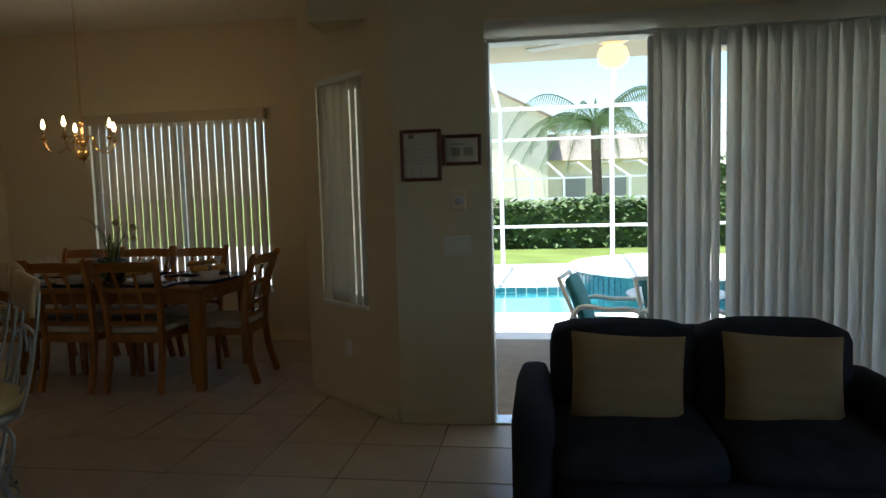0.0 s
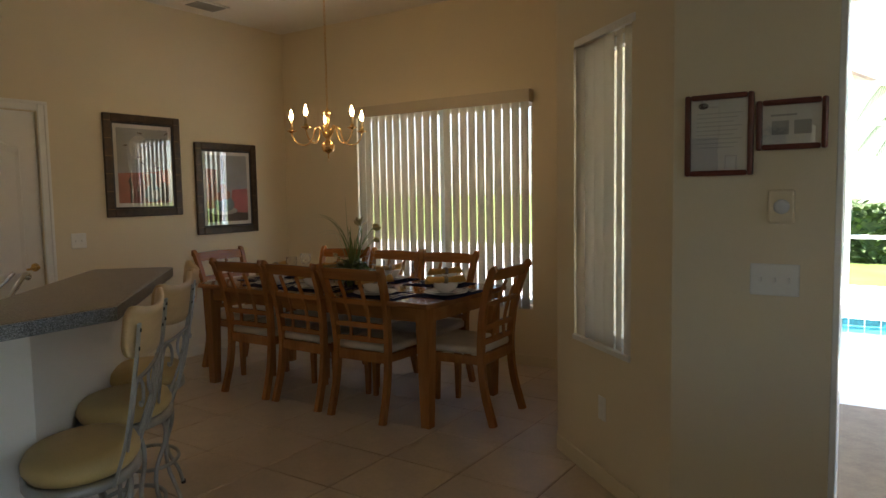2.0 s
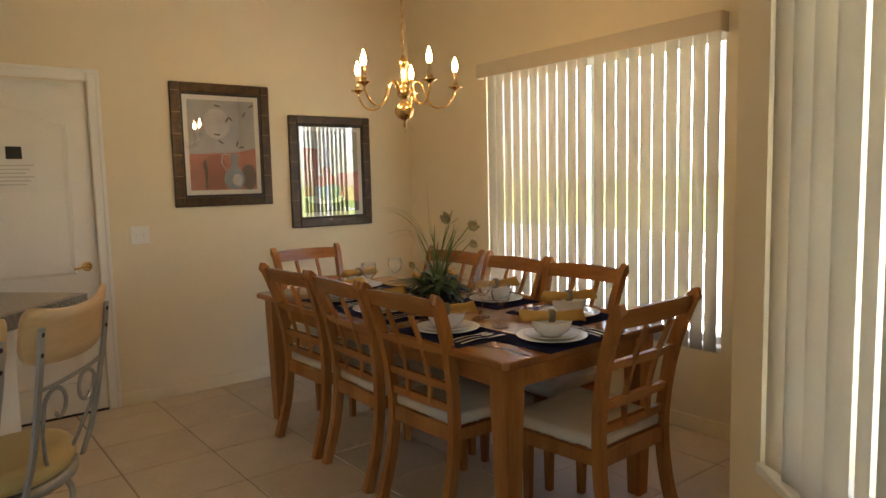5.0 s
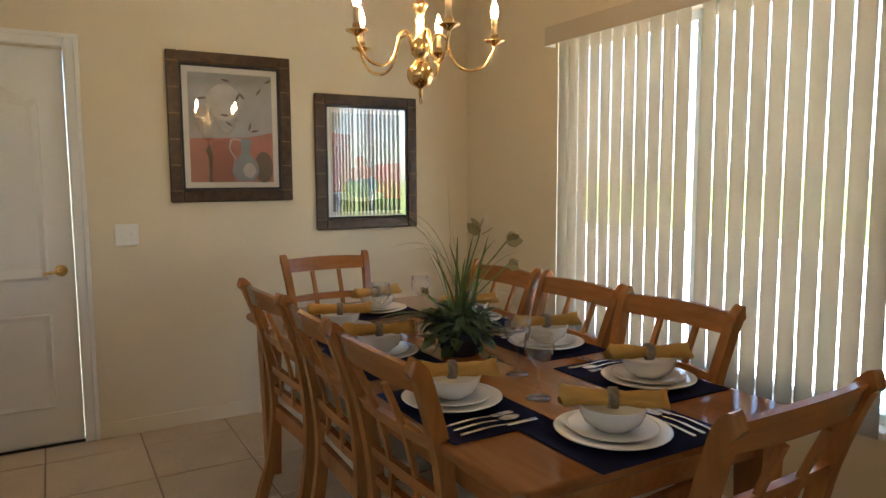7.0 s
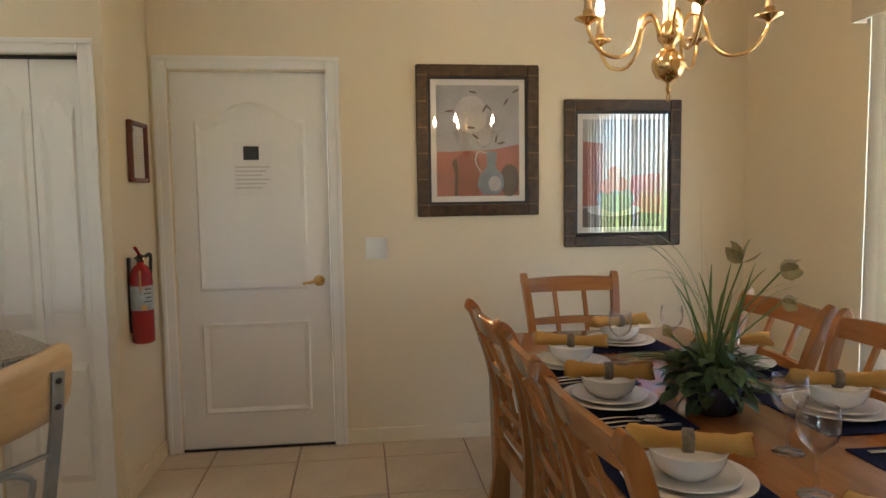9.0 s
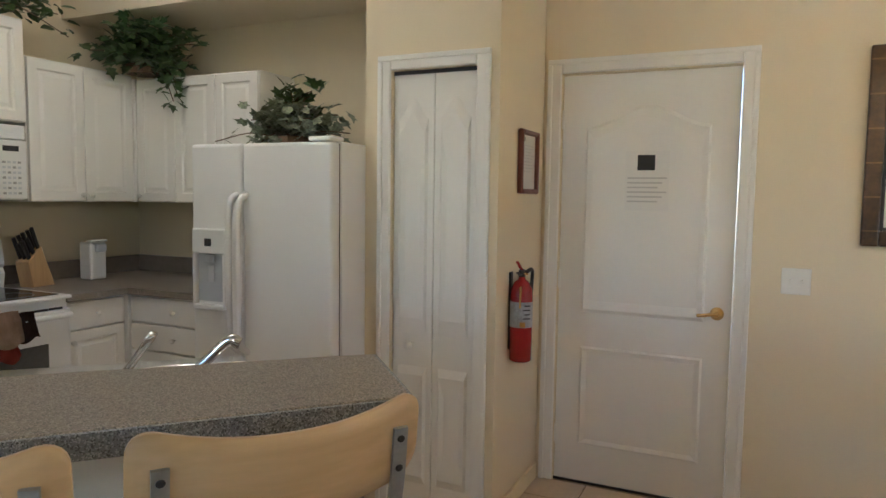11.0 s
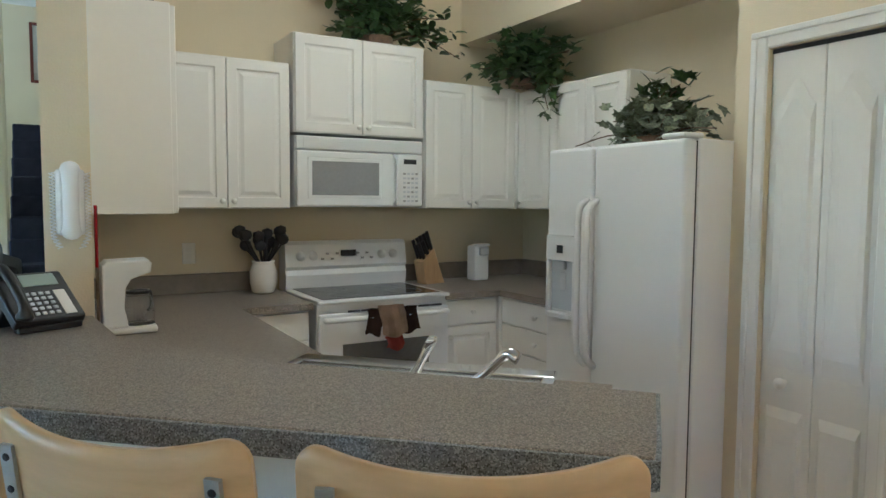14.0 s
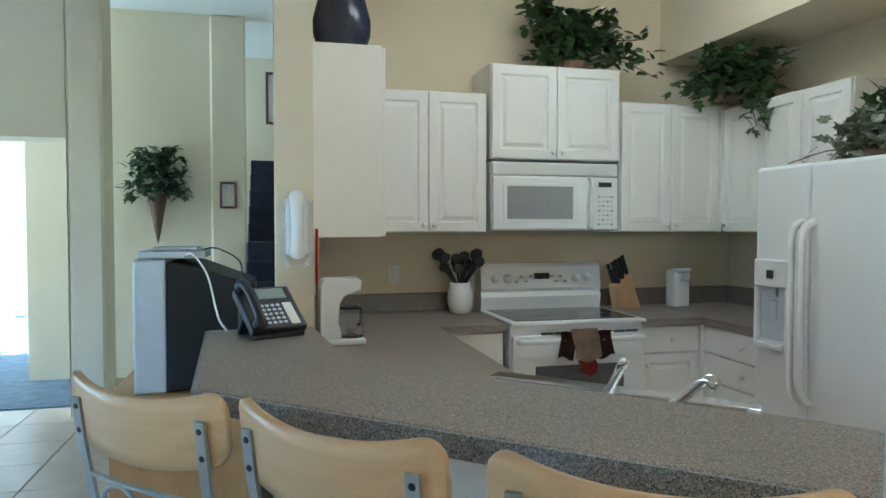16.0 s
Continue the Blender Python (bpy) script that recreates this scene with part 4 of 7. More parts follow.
LILIES = ((0.03, 0.06, 0.42, 0.085, 0.9), (0.065, 0.15, 0.395, 0.08, 0.25), (0.075, 0.15, 0.315, 0.07, -0.1), (-0.05, -0.10, 0.21, 0.05, 0.4))
for dx, dy, dz, s_, up in LILIES:
    bm = tube(B(), curve_pts([(0, 0, 0.08), (dx * 0.25, dy * 0.25, dz * 0.6), (dx, dy, dz)], 6), 0.0028, 6)
    part("stem", bm, "grass_blade", cp)
    bm = B()
    face = math.atan2(dy, dx)
    for k in range(6):
        w_ = k * math.pi / 3
        leaf(bm, (dx, dy, dz), face + math.sin(w_) * (0.75 if up < 0.6 else 3.0), up + 0.45 * math.cos(w_), s_ * rng.uniform(0.6, 0.85), False, w_)
    part("bloom", bm, "bloom", cp, "faded olive-tan lily bloom", True)

# chandelier
CX, CY = 1.84, -1.34
ch = thing("chandelier", pose(CX, CY, 0), "polished brass chandelier with five lit candle bulbs, hung from the ceiling", "chandelier")
body = lathe(B(), [(0.002, 1.655), (0.008, 1.665), (0.006, 1.685), (0.014, 1.692), (0.035, 1.702), (0.047, 1.728), (0.046, 1.750), (0.028, 1.772), (0.014, 1.785), (0.020, 1.795), (0.030, 1.805), (0.034, 1.825), (0.026, 1.845), (0.014, 1.858), (0.018, 1.866), (0.012, 1.878), (0.017, 1.89), (0.012, 1.902), (0.016, 1.915), (0.012, 1.93), (0.017, 1.945), (0.020, 1.955), (0.030, 1.968), (0.014, 1.985), (0.006, 2.0)], 28)
part("column", body, "brass", ch, "", True)
part("finial_ring", tube(B(), [(0.009 * math.cos(a), 0, 1.646 + 0.011 * math.sin(a)) for a in [k * 0.35 for k in range(19)]], 0.002, 6), "brass", ch)
part("canopy", lathe(B(), [(0.06, 2.999), (0.06, 2.99), (0.045, 2.975), (0.012, 2.965), (0.008, 2.955)], 24), "brass", ch, "", True)
bm = B()
for k in range(32):
    z, r0 = 2.0 + k * 0.03, 0.0
    a = (k % 2) * math.pi / 2
    pts = [(0.007 * math.cos(t) * math.cos(a), 0.007 * math.cos(t) * math.sin(a), z + 0.015 + 0.018 * math.sin(t)) for t in [i * 0.7 for i in range(10)]]
    tube(bm, pts, 0.0016, 5)
part("chain", bm, "brass", ch)
for k in range(5):
    a = radians(64 + 72 * k)
    c, s = math.cos(a), math.sin(a)
    prof = curve_pts([(0.030, 1.815, 0), (0.052, 1.870, 0), (0.088, 1.862, 0), (0.112, 1.79, 0), (0.155, 1.752, 0), (0.215, 1.762, 0), (0.252, 1.81, 0), (0.258, 1.838, 0)], 5)
    arm = part("arm", tube(B(), [(q.x * c, q.x * s, q.y) for q in prof], 0.0055, 10), "brass", ch, "", True)
    ex, ey = 0.258 * c, 0.258 * s
    part("drip_pan", lathe(B(), [(0.006, 1.832), (0.012, 1.838), (0.034, 1.848), (0.037, 1.852), (0.030, 1.853), (0.014, 1.856), (0.014, 1.872), (0.0, 1.873)], 22, (ex, ey, 0)), "brass", arm, "", True)
    part("candle_sleeve", lathe(B(), [(0.0105, 1.872), (0.0105, 1.925), (0.0, 1.926)], 14, (ex, ey, 0)), "sleeve", arm, "ivory candle sleeve", True)
    part("bulb", lathe(B(), [(0.006, 1.925), (0.011, 1.935), (0.0135, 1.949), (0.0105, 1.966), (0.005, 1.982), (0.0018, 1.994), (0.0, 1.998)], 16, (ex, ey, 0)), "bulb", arm, "lit flame-shaped bulb", True)


# pictures: a moulded frame, mat board, print and pane; local x to the right, z up, -y out of the wall
def picture(name, m, w, h, border, mat_w, frame_mat, label, art=None, category="picture", glass_pane=True):
    root = thing(name, m, label, category)
    t = 0.028
    for nm, b in (("frame_side", (0, border, 0, h)), ("frame_side", (w - border, w, 0, h)), ("frame_rail", (border, w - border, 0, border)), ("frame_rail", (border, w - border, h - border, h))):
        part(nm, box(B(), b[0], b[1], -t, -0.002, b[2], b[3], 0.007, 2), frame_mat, root)
    if border > 0.05:
        lip = 0.014
        for nm, b in (("inner_lip", (border, border + lip, border, h - border)), ("inner_lip", (w - border - lip, w - border, border, h - border)), ("inner_lip", (border + lip, w - border - lip, border, border + lip)), ("inner_lip", (border + lip, w - border - lip, h - border - lip, h - border))):
            part(nm, box(B(), b[0], b[1], -0.019, -0.0105, b[2], b[3], 0.002), "dark_ink", root)
        for k in range(6):
            for x in (0.001, w - border + 0.004):
                part("band", box(B(), x, x + border - 0.005, -0.0295, -0.0281, 0.06 + k * (h - 0.12) / 5, 0.066 + k * (h - 0.12) / 5), "frame_band", root)
    part("backing", box(B(), border - 0.002, w - border + 0.002, -0.010, -0.003, border - 0.002, h - border + 0.002), "paper", root, "white mat board")
    if art:
        art(root, border + mat_w, w - border - mat_w, border + mat_w, h - border - mat_w)
    if glass_pane:
        slab(root, "pane", [(border, border), (w - border, border), (w - border, h - border), (border, h - border)], -0.0165, "picture_glass")
    return root


def slab(root, name, poly, y0, material, label=""):
    """A flat patch of colour of a print: (x, z) outline at depth y0."""
    bm = B()
    bm.faces.new([bm.verts.new((x, y0, z)) for x, z in poly])
    part(name, bm, material, root, label)


def oval(cx, cz, rx, rz, n=18, tilt=0.0):
    c, s = math.cos(tilt), math.sin(tilt)
    return [(cx + rx * math.cos(a) * c - rz * math.sin(a) * s, cz + rx * math.cos(a) * s + rz * math.sin(a) * c) for a in [2 * math.pi * k / n for k in range(n)]]


def art_vase(root, x0, x1, z0, z1):
    w, h = x1 - x0, z1 - z0
    X, Z = (lambda u: x0 + u * w), (lambda v: z0 + v * h)
    slab(root, "print_sky", [(x0, z0), (x1, z0), (x1, z1), (x0, z1)], -0.0104, "art_grey")
    slab(root, "print_cloud", oval(X(0.42), Z(0.74), 0.2 * w, 0.17 * h), -0.0106, "art_pale")
    slab(root, "print_ground", [(x0, z0), (x1, z0), (x1, Z(0.47)), (X(0.7), Z(0.42)), (x0, Z(0.40))], -0.0108, "art_red")
    slab(root, "print_patch", [(X(0.26), z0), (X(0.50), z0), (X(0.52), Z(0.30)), (X(0.45), Z(0.40)), (X(0.26), Z(0.38))], -0.0110, "art_deep")
    slab(root, "print_shadow", [(X(0.21), z0), (X(0.25), z0), (X(0.26), Z(0.22)), (X(0.24), Z(0.36)), (X(0.18), Z(0.30)), (X(0.22), Z(0.2))], -0.0112, "art_dark")
    body = [(0.56, 0.01), (0.74, 0.01), (0.82, 0.09), (0.80, 0.18), (0.71, 0.26), (0.73, 0.40), (0.60, 0.41), (0.61, 0.27), (0.51, 0.18), (0.49, 0.09)]
    slab(root, "print_vase", [(X(u), Z(v)) for u, v in body], -0.0116, "art_blue")
    slab(root, "print_vase_light", oval(X(0.70), Z(0.11), 0.08 * w, 0.07 * h, 12), -0.0118, "art_pale")
    bm = tube(B(), curve_pts([(X(0.61), -0.0117, Z(0.39)), (X(0.50), -0.0117, Z(0.40)), (X(0.47), -0.0117, Z(0.31)), (X(0.53), -0.0117, Z(0.22))], 5), 0.004, 5)
    part("print_handle", bm, "art_pale", root)
    slab(root, "print_shadow", oval(X(0.88), Z(0.14), 0.115 * w, 0.15 * h), -0.0114, "art_dark")
    for (u, v, t_) in ((0.16, 0.77, 0.1), (0.44, 0.94, -0.2), (0.58, 0.79, 1.1), (0.63, 0.80, -0.8), (0.84, 0.85, 1.0), (0.96, 0.95, 0.5), (0.42, 0.62, -0.1), (0.47, 0.54, -0.6), (0.72, 0.52, 1.3), (0.78, 0.48, 0.2)):
        slab(root, "print_stroke", oval(X(u), Z(v), 0.05 * w, 0.011 * h, 10, t_), -0.0116, "art_dark")


def art_fruit(root, x0, x1, z0, z1):
    w, h = x1 - x0, z1 - z0
    X, Z = (lambda u: x0 + u * w), (lambda v: z0 + v * h)
    slab(root, "print_sky", [(x0, z0), (x1, z0), (x1, z1), (x0, z1)], -0.0104, "art_grey")
    slab(root, "print_ground", [(x0, z0), (x1, z0), (x1, Z(0.14)), (x0, Z(0.18))], -0.0108, "art_dark")
    slab(root, "print_patch", [(x0, Z(0.2)), (X(0.26), Z(0.2)), (X(0.26), Z(0.78)), (x0, Z(0.8))], -0.0110, "art_deep")
    slab(root, "print_patch", [(X(0.56), Z(0.14)), (x1, Z(0.12)), (x1, Z(0.5)), (X(0.62), Z(0.48))], -0.0110, "art_pink")
    slab(root, "print_bowl", oval(X(0.42), Z(0.26), 0.24 * w, 0.12 * h), -0.0114, "art_blue")
    slab(root, "print_cloth", oval(X(0.40), Z(0.16), 0.34 * w, 0.06 * h), -0.0112, "art_pale")
    for (u, v) in ((0.32, 0.38), (0.48, 0.4), (0.4, 0.5)):
        slab(root, "print_fruit", oval(X(u), Z(v), 0.09 * w, 0.07 * h), -0.0116, "art_red")


picture("framed_print", pose(0.0, -1.907, 1.254, 0, 0, 90), 0.677, 0.818, 0.064, 0.045, "frame_dark", "framed print of a blue vase on red, dark bronze frame", art_vase)
picture("framed_print", pose(0.0, -1.085, 1.068, 0, 0, 90), 0.682, 0.82, 0.064, 0.045, "frame_dark", "framed print of fruit in a bowl, dark bronze frame", art_fruit)


def art_letter(root, x0, x1, z0, z1):
    w, h = x1 - x0, z1 - z0
    slab(root, "emblem", oval(x0 + 0.22 * w, z1 - 0.08 * h, 0.09 * w, 0.045 * h), -0.0106, "dark_ink")
    for k in range(9):
        slab(root, "text_line", [(x0 + 0.1 * w, z1 - (0.2 + 0.06 * k) * h), (x1 - (0.1 + 0.07 * (k % 3)) * w, z1 - (0.2 + 0.06 * k) * h), (x1 - (0.1 + 0.07 * (k % 3)) * w, z1 - (0.185 + 0.06 * k) * h), (x0 + 0.1 * w, z1 - (0.185 + 0.06 * k) * h)], -0.0106, "faint_ink")


def art_pair(root, x0, x1, z0, z1):
    w, h = x1 - x0, z1 - z0
    for u in (0.12, 0.55):
        slab(root, "snapshot", [(x0 + u * w, z0 + 0.2 * h), (x0 + (u + 0.33) * w, z0 + 0.2 * h), (x0 + (u + 0.33) * w, z0 + 0.62 * h), (x0 + u * w, z0 + 0.62 * h)], -0.0106, "grey_ink")
    slab(root, "text_line", [(x0 + 0.1 * w, z0 + 0.76 * h), (x0 + 0.6 * w, z0 + 0.76 * h), (x0 + 0.6 * w, z0 + 0.82 * h), (x0 + 0.1 * w, z0 + 0.82 * h)], -0.0106, "grey_ink")


picture("framed_letter", pose(4.482, -2.21, 1.442), 0.238, 0.298, 0.02, 0.0, "frame_red", "framed white letter, thin mahogany frame", art_letter)
picture("framed_photos", pose(4.728, -2.21, 1.527), 0.225, 0.175, 0.02, 0.01, "frame_red", "framed pair of small photographs, thin mahogany frame", art_pair)
picture("framed_notice", pose(0.397, -3.285, 1.452, 0, 0, 180), 0.255, 0.29, 0.022, 0.0, "frame_red", "framed printed notice above the extinguisher", art_letter)
picture("framed_card", pose(3.435, -8.96, 1.575, 0, 0, 180), 0.155, 0.255, 0.022, 0.015, "frame_red", "small framed card on the hall wall", art_letter)


def switch_plate(m, n, label):
    root = thing("light_switch", m, label, "switch")
    part("plate", box(B(), 0, 0.07 + 0.046 * (n - 1), -0.006, -0.0005, 0, 0.115, 0.003), "white", root)
    for k in range(n):
        part("toggle", box(B(), 0.03 + 0.046 * k, 0.04 + 0.046 * k, -0.016, -0.005, 0.048, 0.066, 0.002), "white", root)


switch_plate(pose(0, -2.193, 1.03, 0, 0, 90), 2, "white double light switch on the cream wall")
switch_plate(pose(4.715, -2.21, 1.008), 3, "white triple light switch beside the sliding door")
th = thing("thermostat", pose(4.772, -2.21, 1.268), "white wall thermostat with a round dial", "thermostat")
part("case", box(B(), 0, 0.085, -0.026, -0.0005, 0, 0.12, 0.008, 2), "trim", th)
dl = lathe(B(), [(0.026, 0), (0.026, 0.006), (0.018, 0.010), (0.0, 0.011)], 24)
bmesh.ops.rotate(dl, cent=(0, 0, 0), matrix=Matrix.Rotation(radians(90), 3, "X"), verts=dl.verts)
bmesh.ops.translate(dl, verts=dl.verts, vec=(0.045, -0.026, 0.06))
part("dial", dl, "silver", th, "round grey dial", True)


def wall_socket(m, label):
    root = thing("wall_outlet", m, label, "outlet")
    part("plate", box(B(), 0, 0.07, -0.006, -0.0005, 0, 0.115, 0.003), "white", root)
    for z in (0.025, 0.065):
        part("socket", box(B(), 0.02, 0.05, -0.008, -0.006, z, z + 0.028, 0.002), "paper", root)


so = Vector((*diag_a, 0.31)) + dvec * 0.463
wall_socket(pose(*so, 0, 0, ang), "white double socket low on the angled wall")

# fire extinguisher on the closet's side wall
fx = thing("fire_extinguisher", pose(0.455, -3.229, 0.71), "red fire extinguisher with white label, hung on a wall bracket", "fire extinguisher")
part("cylinder", lathe(B(), [(0.052, 0), (0.061, 0.006), (0.062, 0.30), (0.057, 0.345), (0.040, 0.375), (0.020, 0.388), (0.018, 0.40), (0.0, 0.401)], 28), "red", fx, "", True)
part("label", lathe(B(), [(0.0628, 0.165), (0.0628, 0.285)], 28), "label_grey", fx, "grey printed label", True)
def turned(bm, degrees):
    bmesh.ops.rotate(bm, cent=(0, 0, 0), matrix=Matrix.Rotation(radians(degrees), 3, "Z"), verts=bm.verts)
    return bm


part("label_patch", turned(box(B(), -0.008, 0.022, 0.0605, 0.0642, 0.168, 0.192), -58), "napkin", fx, "yellow label corner")
for k in range(4):
    part("text_line", turned(box(B(), -0.022, 0.02 - 0.008 * (k % 2), 0.0595, 0.0643, 0.205 + 0.02 * k, 0.211 + 0.02 * k), -45), "dark_ink", fx)
part("valve", lathe(B(), [(0.018, 0.40), (0.020, 0.405), (0.020, 0.43), (0.012, 0.435), (0.0, 0.436)], 16), "black", fx, "", True)
part("handle", tube(B(), curve_pts([(-0.03, 0.0, 0.425), (0.02, 0.0, 0.44), (0.085, 0.0, 0.475)], 4), 0.010, 8, 0.5), "red", fx)
part("lever", tube(B(), curve_pts([(-0.02, 0.0, 0.412), (0.03, 0.0, 0.41), (0.08, 0.0, 0.425)], 4), 0.008, 8, 0.5), "black", fx)
part("hose", tube(B(), curve_pts([(0.0, 0.02, 0.42), (-0.05, 0.04, 0.43), (-0.085, 0.03, 0.36), (-0.078, 0.02, 0.2), (-0.072, 0.02, 0.08)], 6), 0.010, 10), "black", fx, "", True)
part("gauge", lathe(B(), [(0.014, 0.0), (0.014, 0.01), (0.0, 0.011)], 14, (0.0, 0.02, 0.41)), "brass", fx)
part("tag", box(B(), 0.055, 0.085, 0.015, 0.017, 0.26, 0.36), "napkin", fx, "yellow inspection tag")
part("bracket", box(B(), -0.02, 0.02, -0.0695, -0.058, 0.05, 0.42, 0.003), "black", fx)
fx.scale = (0.8, 0.8, 0.94)


# ---- kitchen ----
def knob(parent, x, y, z):
    b = lathe(B(), [(0.006, 0), (0.005, 0.012), (0.014, 0.018), (0.015, 0.025), (0.0, 0.029)], 14)
    bmesh.ops.rotate(b, cent=(0, 0, 0), matrix=Matrix.Rotation(radians(-90), 3, "X"), verts=b.verts)
    bmesh.ops.translate(b, verts=b.verts, vec=(x, y, z))
    part("knob", b, "white", parent, "", True)


def cabinet(name, m, w, h, d, doors, label, drawers=0, knob_low=True, z_kick=0.0, group="", category="cabinet", sides=None):
    """A cupboard: local x across, face towards +y at y = 0, body behind it, z up from its bottom."""
    root = thing(name, m, label, category, group)
    part("body", box(B(), 0, w, -d, -0.021, z_kick, h, 0.002), "cabinet", root)
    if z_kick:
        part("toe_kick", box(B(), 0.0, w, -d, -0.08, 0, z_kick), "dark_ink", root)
    z0 = z_kick + 0.004
    top = h - 0.004
    if drawers:
        dh = 0.15
        n = drawers if drawers > 1 else 1
        for k in range(n):
            lo = top - dh * (k + 1) + 0.004
            db = B()
            box(db, 0.004, w - 0.004, -0.02, 0, lo, lo + dh - 0.008, 0.005, 2)
            dr = part("drawer", db, "cabinet", root)
            knob(dr, w / 2, 0.0, lo + dh / 2 - 0.004)
        top -= dh * n
        if n >= 3:
            doors = 0
    if doors:
        dw = (w - 0.004) / doors
        for k in range(doors):
            db = B()
            slab_panel(db, dw - 0.005, top - z0 - 0.004, 0.02, 0.05, 0.004 + k * dw, z0, -0.0205)
            dr = part("cabinet_door", db, "cabinet", root)
            inner = (k == 0) if doors == 2 else False
            kx = (0.004 + k * dw + (dw - 0.03 if inner else 0.028)) if doors == 2 else w - 0.03
            knob(dr, kx, 0.0, z0 + 0.035 if knob_low else top - 0.06)
    elif drawers >= 3 and top - z0 > 0.1:
        db = B()
        box(db, 0.004, w - 0.004, -0.02, 0, z0, top - 0.004, 0.005, 2)
        knob(part("drawer", db, "cabinet", root), w / 2, 0, (z0 + top) / 2)
    return root


UP = "wall cabinets in the kitchen"
LOW = "base cabinets in the kitchen"
# faces towards +y: rotate nothing would face +y, x to +x
cabinet("wall_cabinet", pose(1.802, -5.75, 1.375), 0.66, 0.765, 0.345, 2, "white raised-panel wall cabinet beside the microwave", group=UP)
cabinet("wall_cabinet", pose(1.010, -5.73, 1.782), 0.775, 0.523, 0.365, 2, "white raised-panel wall cabinet above the microwave", group=UP)
cabinet("wall_cabinet", pose(0.333, -5.75, 1.375), 0.657, 0.757, 0.345, 2, "white raised-panel wall cabinet in the kitchen corner", group=UP)
cabinet("wall_cabinet", pose(0.33, -4.80, 1.375, 0, 0, -90), 0.93, 0.735, 0.325, 3, "white raised-panel wall cabinet beside the refrigerator", group=UP)
cabinet("wall_cabinet", pose(2.47, -6.09, 1.362, 0, 0, 90), 0.99, 0.825, 0.335, 2, "white wall cabinet with plain end panel on the stub wall", group=UP)
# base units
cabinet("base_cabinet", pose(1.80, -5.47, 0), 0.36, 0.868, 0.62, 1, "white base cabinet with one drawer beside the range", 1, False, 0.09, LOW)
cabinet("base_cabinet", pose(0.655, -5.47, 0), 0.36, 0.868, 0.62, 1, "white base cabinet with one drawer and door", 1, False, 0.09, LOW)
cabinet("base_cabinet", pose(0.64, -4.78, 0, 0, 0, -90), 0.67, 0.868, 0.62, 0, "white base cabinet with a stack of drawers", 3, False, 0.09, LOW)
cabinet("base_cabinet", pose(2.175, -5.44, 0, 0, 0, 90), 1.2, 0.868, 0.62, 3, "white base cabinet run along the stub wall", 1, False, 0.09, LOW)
uf = thing("filler_panel", pose(0.318, -5.752, 1.375), "white corner filler strip between wall cabinets", "panel")
part("panel", box(B(), 0, 0.016, -0.02, 0.022, 0, 0.735, 0.001), "cabinet", uf)
fp = thing("filler_panel", pose(0.641, -5.47, 0.09), "white corner filler panel between base cabinets", "panel")
part("panel", box(B(), -0.016, 0.0135, -0.02, 0.021, 0, 0.778, 0.001), "cabinet", fp)

# bar: half wall and raised top
bar_in = [(2.0, -3.17), (2.767, -3.96), (2.815, -4.565)]
bar_out = [(3.165, -4.565), (3.115, -3.70), (2.20, -2.865), (2.155, -2.905), (1.935, -3.105)]
half = thing("bar_half_wall", pose(0, 0, 0), "white painted half wall below the breakfast bar", "half wall", kind="structure")
part("panel", prism(B(), [(2.12, -3.06), (2.93, -3.87), (2.955, -4.56), (2.83, -4.56), (2.80, -3.95), (2.03, -3.16)], 0.0, 1.018), "white", half)
part("baseboard", prism(B(), [(2.13, -3.052), (2.945, -3.867), (2.97, -4.55), (2.956, -4.55), (2.931, -3.871), (2.121, -3.059)], 0.0, 0.085), "white", half)
bt = thing("breakfast_bar", pose(0, 0, 0), "raised speckled grey-brown laminate bar top", "breakfast bar")
part("slab", prism(B(), bar_out + bar_in, 1.02, 1.06, 0.006, 2), "counter", bt)
edge = B()
loop = [(3.167, -4.56), (3.118, -3.698), (2.20, -2.862), (2.153, -2.902), (1.933, -3.104)]
for a, b in zip(loop, loop[1:]):
    d = (Vector(b) - Vector(a)).normalized()
    n_ = Vector((d.y, -d.x)) * 0.0045
    prism(edge, [tuple(Vector(a) + n_), tuple(Vector(b) + n_), tuple(Vector(b) - n_), tuple(Vector(a) - n_)], 1.014, 1.0575)
# bluish daylight on the bar's edge comes from this strip's colour
part("edge_strip", edge, "edge_daylit", bt, "speckled edge strip tinted blue as by daylight")

wt = thing("kitchen_worktop", pose(0, 0, 0), "speckled grey-brown laminate worktop with low backsplash", "worktop")
left_poly = [(1.788, -6.098), (1.788, -5.445), (2.155, -5.445), (2.155, -4.24), (1.56, -3.60), (1.97, -3.19), (2.03, -3.165), (2.795, -3.955), (2.825, -4.565), (2.808, -6.098)]
part("slab", prism(B(), left_poly, 0.87, 0.908, 0.006, 2), "counter", wt)
part("slab", prism(B(), [(0.002, -6.098), (0.002, -4.76), (0.655, -4.76), (0.655, -5.445), (1.017, -5.445), (1.017, -6.098)], 0.87, 0.908, 0.006, 2), "counter", wt)
for b in ((1.79, 2.79, -6.098, -6.078), (0.022, 1.015, -6.098, -6.078), (0.002, 0.0215, -6.098, -4.77), (2.789, 2.808, -6.077, -4.6)):
    part("backsplash", box(B(), *b, 0.909, 1.015, 0.004), "splash", wt)
sc = thing("sink_cabinet", pose(0, 0, 0), "white base cabinet under the sink, behind the bar", "cabinet")
part("body", prism(B(), [(2.135, -4.235), (1.60, -3.62), (1.98, -3.24), (2.05, -3.21), (2.775, -3.97), (2.79, -4.23)], 0.09, 0.866), "cabinet", sc)

